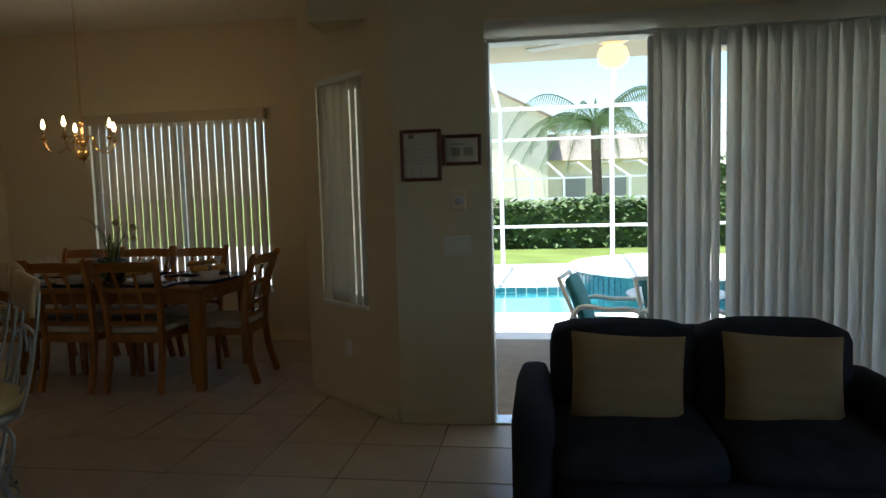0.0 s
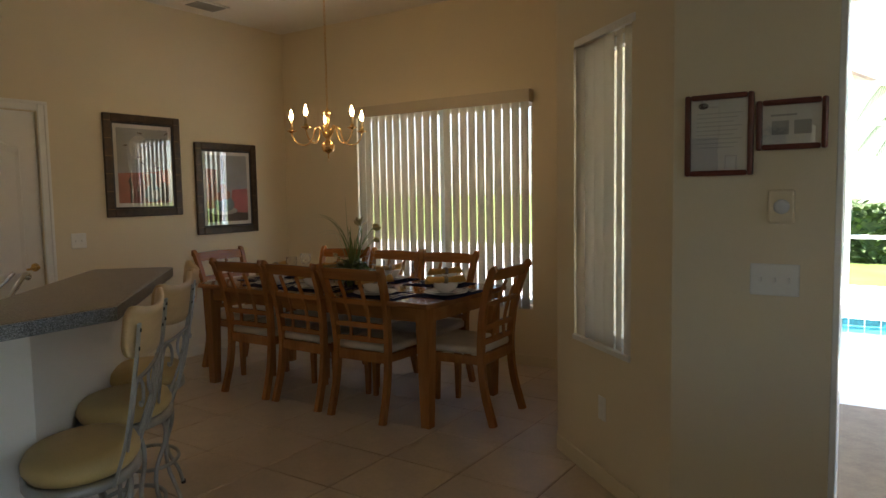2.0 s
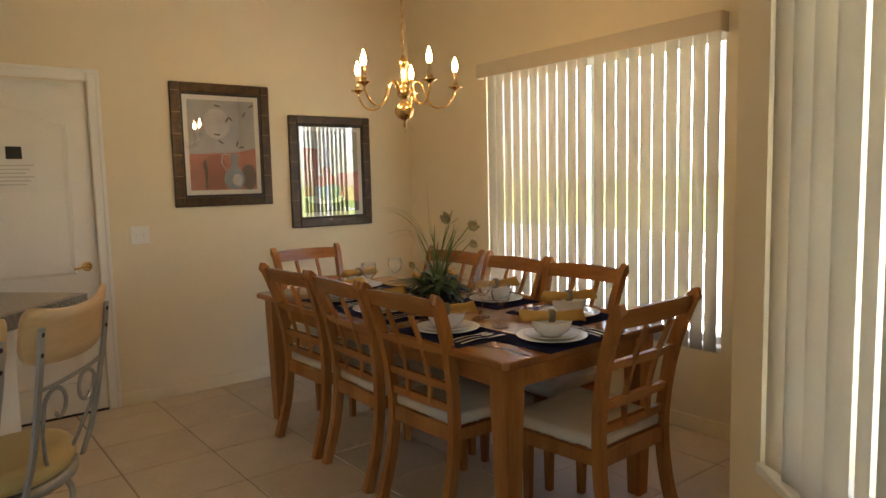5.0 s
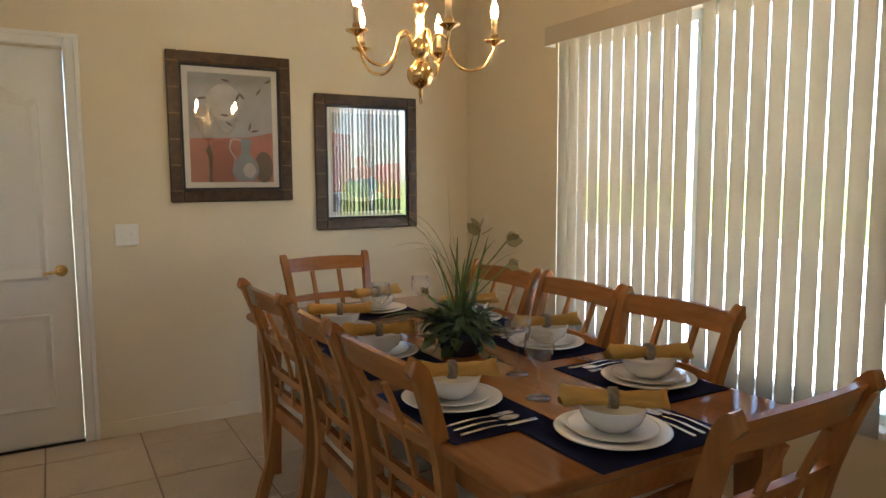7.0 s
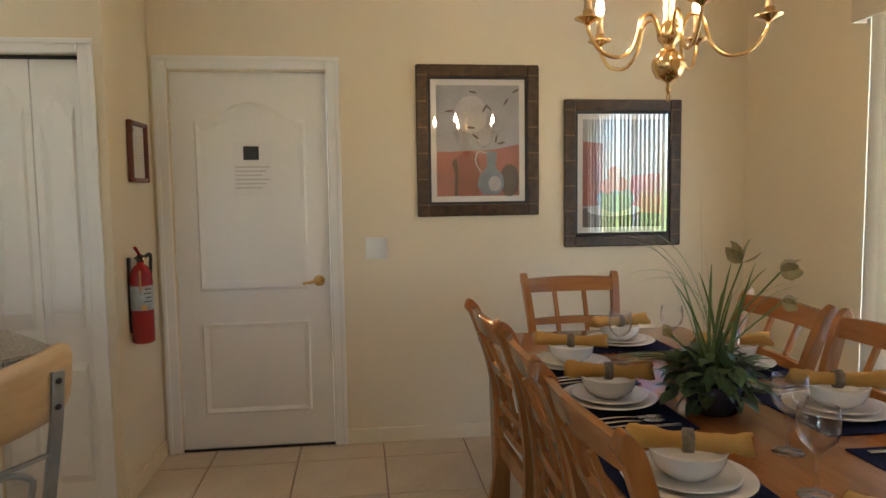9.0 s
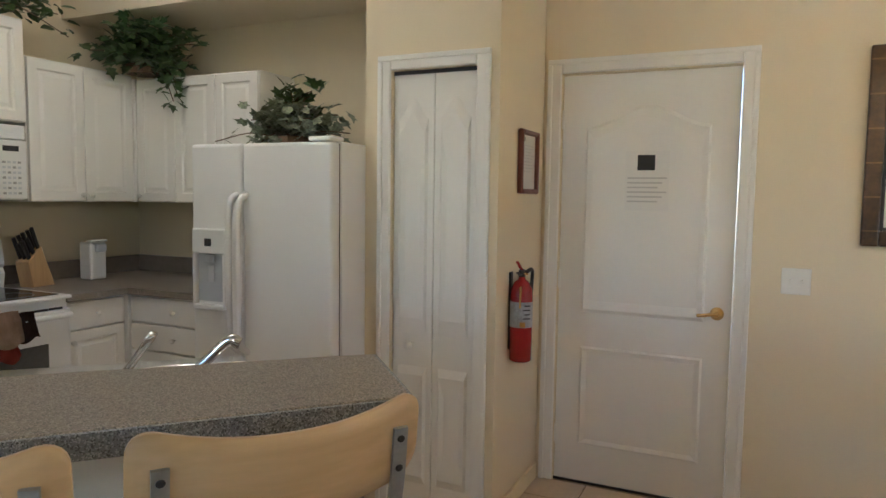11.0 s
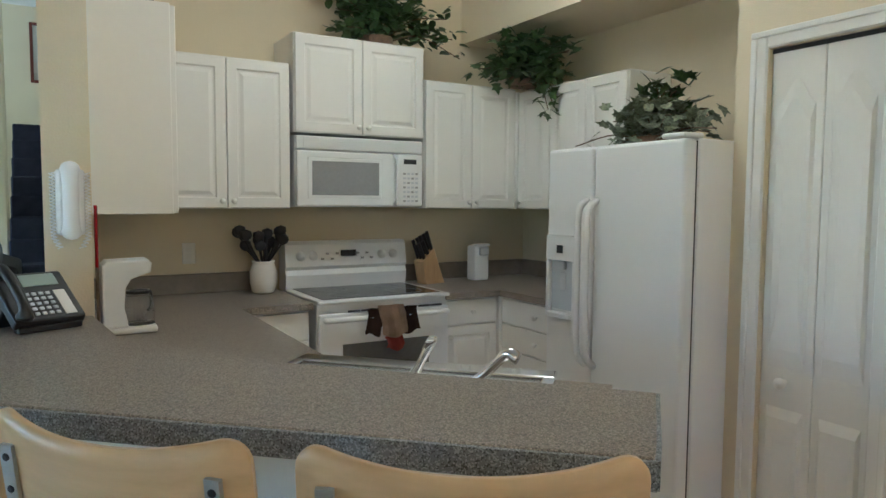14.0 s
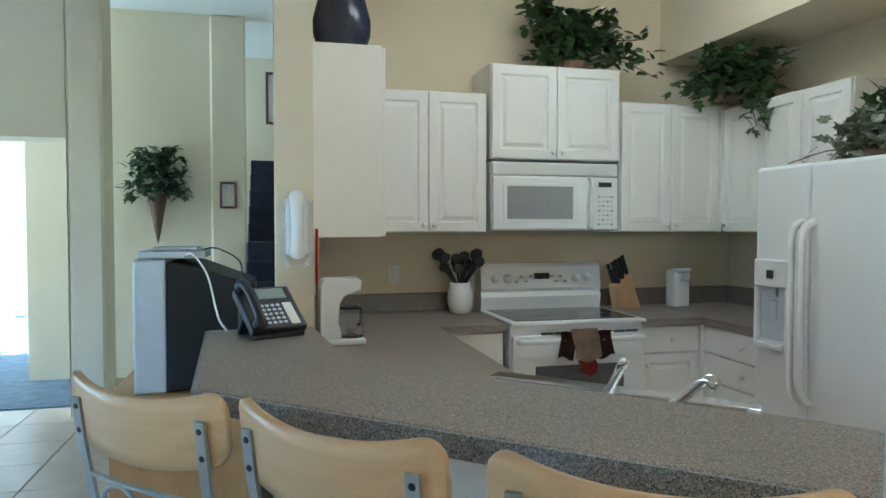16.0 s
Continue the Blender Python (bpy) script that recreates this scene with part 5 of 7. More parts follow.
# sink and tap
sink = thing("kitchen_sink", pose(2.10, -3.87, 0.909, 0, 0, 134.4), "stainless steel double-bowl sink set in the worktop", "sink")
rim = B()
for b in ((-0.41, 0.41, -0.25, -0.215), (-0.41, 0.41, 0.17, 0.25), (-0.41, -0.375, -0.215, 0.17), (0.375, 0.41, -0.215, 0.17), (-0.015, 0.015, -0.215, 0.17)):
    box(rim, b[0], b[1], b[2], b[3], 0.0, 0.012, 0.005, 2)
part("rim", rim, "chrome", sink)
for x in (-0.37, 0.02):
    part("bowl", box(B(), x, x + 0.35, -0.21, 0.165, 0.0, 0.003), "steel", sink)
tap = thing("kitchen_tap", pose(2.15, -3.69, 0.916), "chrome kitchen tap with lever and arched spout", "tap")
part("base", lathe(B(), [(0.032, 0), (0.030, 0.012), (0.022, 0.03), (0.020, 0.075), (0.0, 0.08)], 20), "chrome", tap, "", True)
part("spout", tube(B(), curve_pts([(0, 0, 0.03), (-0.06, 0.10, 0.045), (-0.095, 0.165, 0.095), (-0.12, 0.225, 0.155), (-0.135, 0.25, 0.148)], 6), [0.012] * 18 + [0.013, 0.014, 0.015, 0.016, 0.016, 0.016, 0.016], 12), "chrome", tap, "", True)
part("lever", tube(B(), curve_pts([(0.0, 0.0, 0.07), (0.008, 0.06, 0.125), (0.018, 0.125, 0.188)], 5), [0.016, 0.015, 0.014, 0.013, 0.012, 0.012, 0.012, 0.013, 0.014, 0.014, 0.012], 12, 0.6), "chrome", tap, "", True)

# refrigerator, face towards +x: local x along -y of the room after the turn
fr = thing("refrigerator", pose(0.90, -3.93, 0, 0, 0, -90), "white side-by-side refrigerator with ice dispenser, doors closed", "refrigerator")
FW, FH = 0.79, 1.668
part("cabinet_body", box(B(), 0, FW, -0.80, -0.075, 0.03, FH - 0.006, 0.006), "appliance", fr)
SPL = 0.485
d1 = part("freezer_door", box(B(), SPL + 0.003, FW, -0.068, 0, 0.09, FH - 0.008, 0.016, 3), "appliance", fr)
d2 = part("fridge_door", box(B(), 0.0, SPL - 0.003, -0.068, 0, 0.09, FH - 0.008, 0.016, 3), "appliance", fr)
part("gasket", box(B(), 0.008, FW - 0.008, -0.0745, -0.0685, 0.09, FH - 0.015), "dark_ink", fr)
part("grille", box(B(), 0.01, FW - 0.01, -0.06, -0.03, 0.02, 0.085, 0.004), "appliance", fr)
part("hinge_cover", box(B(), 0.015, 0.13, -0.12, -0.01, FH - 0.004, FH + 0.016, 0.006), "appliance", fr)
for x, par in ((SPL + 0.028, d1), (SPL - 0.028, d2)):
    hp = curve_pts([(x, 0.0, 1.43), (x, 0.05, 1.39), (x, 0.058, 1.25), (x, 0.058, 0.92), (x, 0.05, 0.76), (x, 0.0, 0.71)], 6)
    part("handle", tube(B(), hp, 0.016, 10, 0.8, (1, 0, 0)), "appliance", par, "", True)
disp = part("dispenser", box(B(), 0.565, 0.765, 0.0005, 0.026, 1.155, 1.27, 0.007, 2), "appliance", d1, "white ice and water control panel")
part("display", box(B(), 0.645, 0.685, 0.0265, 0.029, 1.19, 1.225, 0.002), "dark_ink", disp)
for b in ((0.565, 0.584, 0.895, 1.1545), (0.746, 0.765, 0.895, 1.1545)):
    part("surround", box(B(), b[0], b[1], 0.0005, 0.026, b[2], b[3], 0.006, 2), "appliance", disp)
part("recess", box(B(), 0.5845, 0.7455, 0.0005, 0.003, 0.93, 1.154), "recess", disp, "grey dispenser recess")
part("spout", box(B(), 0.64, 0.69, 0.0035, 0.022, 1.115, 1.153, 0.004), "recess", disp)
part("paddle", box(B(), 0.645, 0.685, 0.0035, 0.008, 1.02, 1.10, 0.003), "silver", disp)
part("drip_tray", box(B(), 0.5845, 0.7455, 0.0035, 0.036, 0.895, 0.918, 0.004), "appliance", disp)

# range
rg = thing("kitchen_range", pose(1.008, -5.43, 0), "white electric range with black glass hob and grey oven window", "range")
RW = 0.762
part("body", box(B(), 0, RW, -0.66, -0.03, 0.08, 0.895, 0.003), "appliance", rg)
part("plinth", box(B(), 0.02, RW - 0.02, -0.62, -0.07, 0.0, 0.08), "dark_ink", rg)
part("hob_frame", box(B(), -0.002, RW + 0.002, -0.53, 0.004, 0.8955, 0.915, 0.007, 2), "appliance", rg)
hob = part("hob_glass", box(B(), 0.035, RW - 0.035, -0.52, -0.045, 0.9153, 0.9185, 0.001), "hob", rg, "glossy black glass hob")
for cx, cy, r in ((0.2, -0.17, 0.1), (0.56, -0.17, 0.075), (0.2, -0.39, 0.075), (0.56, -0.39, 0.1)):
    ringb = tube(B(), [(cx + r * math.cos(a), cy + r * math.sin(a), 0.9187) for a in [k * math.pi / 12 for k in range(25)]], 0.0012, 4)
    part("burner_ring", ringb, "grey_ink", hob)
bg = B()
prof = [(-0.54, 0.905), (-0.525, 0.99), (-0.54, 1.02), (-0.525, 1.04), (-0.545, 1.165), (-0.565, 1.182), (-0.645, 1.182), (-0.66, 1.165), (-0.66, 0.905)]
rows_ = [[bg.verts.new((x, y, z)) for y, z in prof] for x in (0, 0.012, RW - 0.012, RW)]
for a, b in zip(rows_, rows_[1:]):
    for i in range(len(prof)):
        bg.faces.new((a[i], a[(i + 1) % len(prof)], b[(i + 1) % len(prof)], b[i]))
bg.faces.new(rows_[0])
bg.faces.new(rows_[-1][::-1])
guard = part("control_panel", bg, "appliance", rg)
for x in (0.09, 0.165, 0.60, 0.675):
    kb_ = lathe(B(), [(0.027, 0), (0.027, 0.006), (0.021, 0.010), (0.019, 0.026), (0.0, 0.028)], 20)
    bmesh.ops.rotate(kb_, cent=(0, 0, 0), matrix=Matrix.Rotation(radians(-82), 3, "X"), verts=kb_.verts)
    bmesh.ops.translate(kb_, verts=kb_.verts, vec=(x, -0.535, 1.10))
    part("control_knob", kb_, "appliance", guard, "", True)
part("clock_display", box(B(), 0.335, 0.43, -0.5345, -0.525, 1.095, 1.13, 0.002), "dark_ink", guard)
for k in range(8):
    part("button", box(B(), (0.225, 0.255, 0.285, 0.445, 0.475, 0.505, 0.535, 0.315)[k], (0.225, 0.255, 0.285, 0.445, 0.475, 0.505, 0.535, 0.315)[k] + 0.016, -0.532, -0.524, 1.075 + 0.03 * (k % 2), 1.086 + 0.03 * (k % 2)), "grey_ink", guard)
door = part("oven_door", box(B(), 0.006, RW - 0.006, -0.0295, 0.0, 0.235, 0.845, 0.008, 2), "appliance", rg)
part("oven_window", prism(B(), [(0.13, -0.01), (RW - 0.13, -0.01), (RW - 0.13, 0.0025), (0.13, 0.0025)], 0.40, 0.685), "screen_dark", door, "grey glass oven window")
for sx in (0.15, 0.56):
    for k in range(2):
        part("vent_slot", box(B(), sx - 0.1 + 0.075 * k, sx - 0.035 + 0.075 * k, -0.01, 0.0015, 0.848, 0.858), "dark_ink", rg)
part("oven_handle", tube(B(), curve_pts([(0.04, 0.0, 0.815), (0.06, 0.042, 0.82), (RW / 2, 0.052, 0.822), (RW - 0.06, 0.042, 0.82), (RW - 0.04, 0.0, 0.815)], 6), 0.015, 10), "appliance", door, "", True)
part("storage_drawer", box(B(), 0.006, RW - 0.006, -0.0295, 0.0, 0.085, 0.228, 0.008, 2), "appliance", rg)


def draped(name, x0, x1, z0, z1, y, material, seed, wave=0.006):
    rg_ = random.Random(seed)
    bm = B()
    g = []
    for i in range(9):
        u = i / 8
        row = []
        for j in range(9):
            v = j / 8
            row.append(bm.verts.new((x0 + (x1 - x0) * u + rg_.uniform(-0.003, 0.003) + 0.012 * math.sin(v * 3 + seed), y + wave * math.sin(u * 9 + v * 2 + seed) + 0.01 * v, z1 + (z0 - z1) * v + 0.012 * math.sin(u * 5 + seed) * v)))
        g.append(row)
    for i in range(8):
        for j in range(8):
            bm.faces.new((g[i][j], g[i + 1][j], g[i + 1][j + 1], g[i][j + 1]))
    bmesh.ops.solidify(bm, geom=bm.faces[:], thickness=0.005)
    return bm


tw = thing("kitchen_towel", pose(1.395, -5.375, 0), "brown, tan and red kitchen towel tied on the oven handle", "towel")
part("dark_fold", draped("a", -0.155, -0.05, 0.735, 0.872, 0.012, "towel_dark", 1), "towel_dark", tw, "dark brown fold")
part("dark_fold", draped("b", 0.06, 0.15, 0.735, 0.872, 0.012, "towel_dark", 4), "towel_dark", tw, "dark brown fold")
part("tan_fold", draped("c", -0.075, 0.07, 0.725, 0.885, 0.02, "towel_tan", 2), "towel_tan", tw, "tan printed fold")
part("red_hem", draped("d", -0.055, 0.045, 0.655, 0.722, 0.024, "towel_red", 3), "towel_red", tw, "dull red hem")

# over-range microwave
mw = thing("microwave", pose(1.023, -5.714, 1.384), "white over-the-range microwave with grey window, closed", "microwave")
MW, MH = 0.76, 0.382
part("case", box(B(), 0, MW, -0.385, -0.035, 0.0, MH, 0.004), "appliance", mw)
vg = part("vent_grille", box(B(), 0.003, MW - 0.003, -0.0345, -0.008, MH - 0.075, MH - 0.002, 0.004), "appliance", mw)
for k in range(5):
    part("slat", box(B(), 0.04, MW - 0.04, -0.008, -0.003, MH - 0.066 + k * 0.012, MH - 0.060 + k * 0.012), "appliance", vg)
mdoor = part("microwave_door", box(B(), 0.165, MW - 0.003, -0.0345, 0.0, 0.006, MH - 0.08, 0.008, 2), "appliance", mw)
part("window_surround", box(B(), 0.265, MW - 0.06, 0.0, 0.004, 0.045, MH - 0.115, 0.004), "appliance", mdoor)
part("window", box(B(), 0.285, MW - 0.085, 0.0042, 0.006, 0.065, MH - 0.135), "screen", mdoor, "grey meshed glass window")
part("handle", tube(B(), curve_pts([(0.185, 0.0, MH - 0.09), (0.185, 0.035, MH - 0.11), (0.185, 0.04, MH / 2 - 0.04), (0.185, 0.035, 0.04), (0.185, 0.0, 0.02)], 5), 0.013, 10, 0.8, (1, 0, 0)), "appliance", mdoor, "", True)
keypad = part("keypad", box(B(), 0.003, 0.162, -0.0345, -0.002, 0.006, MH - 0.08, 0.006, 2), "appliance", mw)
part("clock_display", box(B(), 0.045, 0.125, -0.0018, 0.0005, MH - 0.135, MH - 0.108), "dark_ink", keypad)
for r in range(7):
    for c in range(4):
        part("button", box(B(), 0.035 + c * 0.026, 0.051 + c * 0.026, -0.0018, 0.0, 0.03 + r * 0.026, 0.041 + r * 0.026), "silver" if (r + c) % 3 else "grey_ink", keypad)

# loose things on the worktop
cr = thing("utensil_crock", pose(1.905, -5.93, 0.909), "white ceramic crock full of black cooking utensils", "crock")
part("jar", lathe(B(), [(0.05, 0), (0.062, 0.01), (0.074, 0.06), (0.074, 0.12), (0.062, 0.155), (0.058, 0.165), (0.064, 0.178), (0.060, 0.178), (0.052, 0.165), (0.0, 0.15)], 24), "china", cr, "", True)
ru = random.Random(11)
for k in range(16):
    a, r = ru.uniform(0, 6.28), ru.uniform(0.05, 0.13)
    tx, ty, tz = r * math.cos(a), r * math.sin(a) * 0.6, ru.uniform(0.24, 0.33)
    ub = tube(B(), [(tx * 0.2, ty * 0.2, 0.16), (tx, ty, tz)], 0.006, 6)
    lathe(ub, [(0.004, 0), (0.024, 0.012), (0.032, 0.03), (0.028, 0.052), (0.0, 0.062)], 12, (tx * 1.05, ty * 1.05, tz - 0.012), 1.0, 0.4)
    part("utensil", ub, "black", cr, "", True)
kbk = thing("knife_block", pose(0.875, -5.90, 0.909, 0, 0, 12), "slanted beech knife block full of black-handled knives", "knife block")
bb = prism(B(), [(-0.09, 0.0), (0.06, 0.0), (0.09, 0.14), (0.0, 0.22)], -0.045, 0.045, 0.004)
bmesh.ops.rotate(bb, cent=(0, 0, 0), matrix=Matrix.Rotation(radians(90), 3, "X"), verts=bb.verts)
part("block", bb, "block", kbk)
for r in range(3):
    for c in range(3):
        p = Vector((0.005 + 0.03 * r, -0.028 + 0.028 * c, 0.21 - 0.027 * r))
        q = p + Vector((0.045, 0, 0.085 + 0.015 * ((r + c) % 3)))
        part("knife_handle", tube(B(), [p, q], 0.009, 6, 1.3), "black", kbk)
can = thing("can_opener", pose(0.50, -5.92, 0.909), "white upright electric can opener", "can opener")
part("body", box(B(), -0.055, 0.055, -0.05, 0.05, 0.0, 0.225, 0.012, 2), "appliance", can)
part("head", box(B(), -0.04, 0.03, 0.05, 0.075, 0.165, 0.215, 0.008, 2), "silver", can)
part("lever", box(B(), -0.05, 0.06, 0.02, 0.07, 0.226, 0.238, 0.004), "appliance", can)
cm = thing("coffee_maker", pose(2.675, -5.08, 0.909), "white drip coffee maker with glass carafe", "coffee maker")
part("base", box(B(), -0.105, 0.085, -0.075, 0.075, 0, 0.028, 0.010, 2), "appliance", cm)
prof_ = [(0.085, 0.028), (0.085, 0.262), (0.07, 0.278), (-0.075, 0.282), (-0.088, 0.268), (-0.082, 0.232), (-0.01, 0.215), (0.012, 0.18), (0.018, 0.10), (0.005, 0.045), (-0.005, 0.028)]
cb_ = prism(B(), prof_, -0.072, 0.072, 0.006, 2)
bmesh.ops.rotate(cb_, cent=(0, 0, 0), matrix=Matrix.Rotation(radians(90), 3, "X"), verts=cb_.verts)
part("tower", cb_, "appliance", cm)
part("hot_plate", lathe(B(), [(0.058, 0.028), (0.058, 0.031), (0.0, 0.0315)], 24, (-0.045, 0, 0)), "dark_ink", cm)
carafe = part("carafe", lathe(B(), [(0.048, 0), (0.056, 0.01), (0.060, 0.045), (0.054, 0.085), (0.042, 0.11), (0.042, 0.13), (0.039, 0.13), (0.039, 0.11), (0.050, 0.085), (0.056, 0.045), (0.0, 0.006)], 28, (-0.045, 0, 0.032)), "stemware", cm, "clear glass carafe", True)
part("carafe_band", lathe(B(), [(0.0425, 0.146), (0.0435, 0.148), (0.0435, 0.155), (0.0425, 0.157)], 28, (-0.045, 0, 0)), "matt_black", carafe)
part("carafe_handle", tube(B(), curve_pts([(-0.07, -0.036, 0.15), (-0.095, -0.07, 0.14), (-0.10, -0.072, 0.09), (-0.085, -0.045, 0.07)], 5), 0.007, 8), "matt_black", carafe, "", True)
wall_socket(pose(2.30, -6.1, 1.07, 0, 0, 180), "white double socket on the kitchen wall")
vs = thing("ribbed_vase", pose(2.635, -5.33, 2.188), "dark blue ribbed pottery vase on top of the cabinet", "vase")
vb = B()
rings = []
for r, z in ((0.07, 0), (0.095, 0.01), (0.125, 0.09), (0.128, 0.16), (0.105, 0.25), (0.075, 0.30), (0.085, 0.33), (0.075, 0.33), (0.06, 0.29)):
    rings.append([vb.verts.new((r * (1 + (0.035 if i % 2 else -0.02)) * math.cos(2 * math.pi * i / 64), r * (1 + (0.035 if i % 2 else -0.02)) * math.sin(2 * math.pi * i / 64), z)) for i in range(64)])
for a, b in zip(rings, rings[1:]):
    for i in range(64):
        vb.faces.new((a[i], a[(i + 1) % 64], b[(i + 1) % 64], b[i]))
vb.faces.new(rings[0][::-1])
vb.faces.new(rings[-1])
part("vase", vb, "jug", vs, "", True)


def ivy(name, m, spread, count, size, material, label, trails=(), lobes=True, seed=1):
    """Artificial trailing foliage: stems that fan out, with leaves along them; spread: half sizes of the mound."""
    rv = random.Random(seed)
    root = thing(name, m, label, "plant")
    stems, leaves = B(), B()
    tips = [(rv.uniform(-1, 1) * spread[0], rv.uniform(-0.8, 1) * spread[1], rv.uniform(0.1, 1.0) * spread[2]) for _ in range(34)] + list(trails)
    for tx, ty, tz in tips:
        pts = curve_pts([(tx * 0.1, ty * 0.1, 0.02), (tx * 0.5, ty * 0.5, max(tz, 0.05) * 0.75 + 0.03), (tx, ty, tz)], 5)
        tube(stems, pts, 0.003, 5)
        k = max(5, int(count / len(tips)))
        for i in range(k):
            p = pts[rv.randrange(3, len(pts))] + Vector((rv.uniform(-1, 1), rv.uniform(-1, 1), rv.uniform(-0.6, 1))) * size * 0.7
            if tz > 0:
                p.z = max(p.z, 0.015)
            leaf(leaves, p, rv.uniform(0, 6.28), rv.uniform(-0.7, 0.9), size * rv.uniform(0.65, 1.2), lobes, rv.uniform(-0.6, 0.6))
    part("stem", stems, "bark", root)
    part("foliage", leaves, material, root, "", True)
    part("base", lathe(B(), [(min(spread[0], 0.1), 0.0), (min(spread[0], 0.1), 0.05), (0.0, 0.06)], 16), "wicker", root)
    return root


ivy("artificial_ivy", pose(1.26, -5.86, 2.305), (0.30, 0.10, 0.36), 1000, 0.07, "leaf", "bushy green artificial plant on top of the cabinets", ((-0.42, 0.16, 0.06), (-0.46, 0.18, -0.05), (-0.36, 0.2, 0.16)), False, 3)
ivy("artificial_ivy", pose(0.36, -5.62, 2.125), (0.26, 0.28, 0.22), 1000, 0.082, "leaf", "trailing dark ivy on top of the corner cabinet", ((-0.02, 0.28, -0.10), (0.03, 0.26, -0.17), (0.0, 0.27, -0.14), (0.02, 0.27, -0.06), (0.12, 0.2, 0.02), (0.02, 0.42, 0.14), (0.05, 0.36, 0.2), (0.2, 0.1, 0.24)), True, 4)
ivy("artificial_ivy", pose(0.52, -4.42, FH), (0.16, 0.27, 0.17), 480, 0.075, "leaf_pale", "variegated artificial ivy on top of the refrigerator", ((0.2, -0.32, 0.02), (0.1, 0.40, 0.05)), True, 6)
ivy("artificial_ivy", pose(0.45, -4.45, FH + 0.02), (0.08, 0.10, 0.28), 160, 0.085, "leaf", "dark green artificial leaves on top of the refrigerator", (), True, 7)

# desk telephone on the bar
ph = thing("desk_telephone", pose(2.965, -4.40, 1.061, 0, 0, 205), "black desk telephone with grey display, on the bar", "telephone")
def tilted(bm, dz=0.03, dy=0.0):
    bmesh.ops.transform(bm, matrix=Matrix.Translation((0, dy, dz)) @ Matrix.Rotation(radians(38), 4, "X"), verts=bm.verts)
    return bm
part("body", tilted(box(B(), -0.10, 0.115, -0.09, 0.13, 0.0, 0.035, 0.008, 2), 0.065), "black", ph)
part("foot", box(B(), 0.0, 0.10, 0.03, 0.11, 0.0, 0.03, 0.006), "black", ph)
part("stand", tilted(box(B(), -0.08, 0.1, 0.03, 0.05, -0.11, 0.0, 0.004), 0.065), "black", ph)
part("front_foot", box(B(), -0.09, 0.105, -0.085, -0.05, 0.0, 0.02, 0.004), "black", ph)
part("display", tilted(box(B(), -0.025, 0.085, 0.06, 0.115, 0.0355, 0.039, 0.002), 0.065), "lcd", ph, "grey-green display")
part("label_card", tilted(box(B(), 0.055, 0.09, -0.075, 0.035, 0.0355, 0.038), 0.065), "paper", ph, "white index card")
for r in range(5):
    for c in range(4):
        part("key", tilted(box(B(), -0.035 + c * 0.021, -0.021 + c * 0.021, -0.07 + r * 0.022, -0.057 + r * 0.022, 0.0355, 0.041, 0.002), 0.065), "silver", ph)
part("handset", tilted(tube(B(), curve_pts([(-0.075, -0.085, 0.045), (-0.075, -0.06, 0.075), (-0.075, 0.02, 0.085), (-0.075, 0.10, 0.075), (-0.075, 0.125, 0.045)], 5), [0.024, 0.026, 0.024, 0.02, 0.017, 0.016] + [0.016] * 9 + [0.017, 0.02, 0.024, 0.026, 0.026, 0.024], 12), 0.065), "black", ph, "", True)

ph.scale = (0.87, 0.87, 0.87)

wp = thing("wall_telephone", pose(2.868, -4.57, 1.31, 0, 0, 180), "white wall telephone with coiled cord on the post", "telephone")
part("base", box(B(), -0.04, 0.04, -0.03, -0.0005, 0.0, 0.20, 0.012, 2), "appliance", wp)
part("handset", tube(B(), curve_pts([(0, -0.045, 0.005), (0, -0.066, 0.03), (0, -0.07, 0.105), (0, -0.066, 0.18), (0, -0.045, 0.205)], 5), [0.022, 0.027, 0.028, 0.026, 0.025, 0.024, 0.023, 0.022, 0.022, 0.022, 0.022, 0.022, 0.022, 0.022, 0.023, 0.024, 0.025, 0.026, 0.028, 0.027, 0.022], 12), "appliance", wp, "", True)
for sx in (-1, 1):
    pts = []
    for k in range(150):
        u = k / 149
        pts.append((sx * (0.046 - 0.02 * max(0, u - 0.85) * 6) + 0.008 * math.cos(k * 0.95), -0.018 + 0.008 * math.sin(k * 0.95), 0.19 - 0.23 * u))
    part("coiled_cord", tube(B(), pts, 0.0022, 5), "appliance", wp)


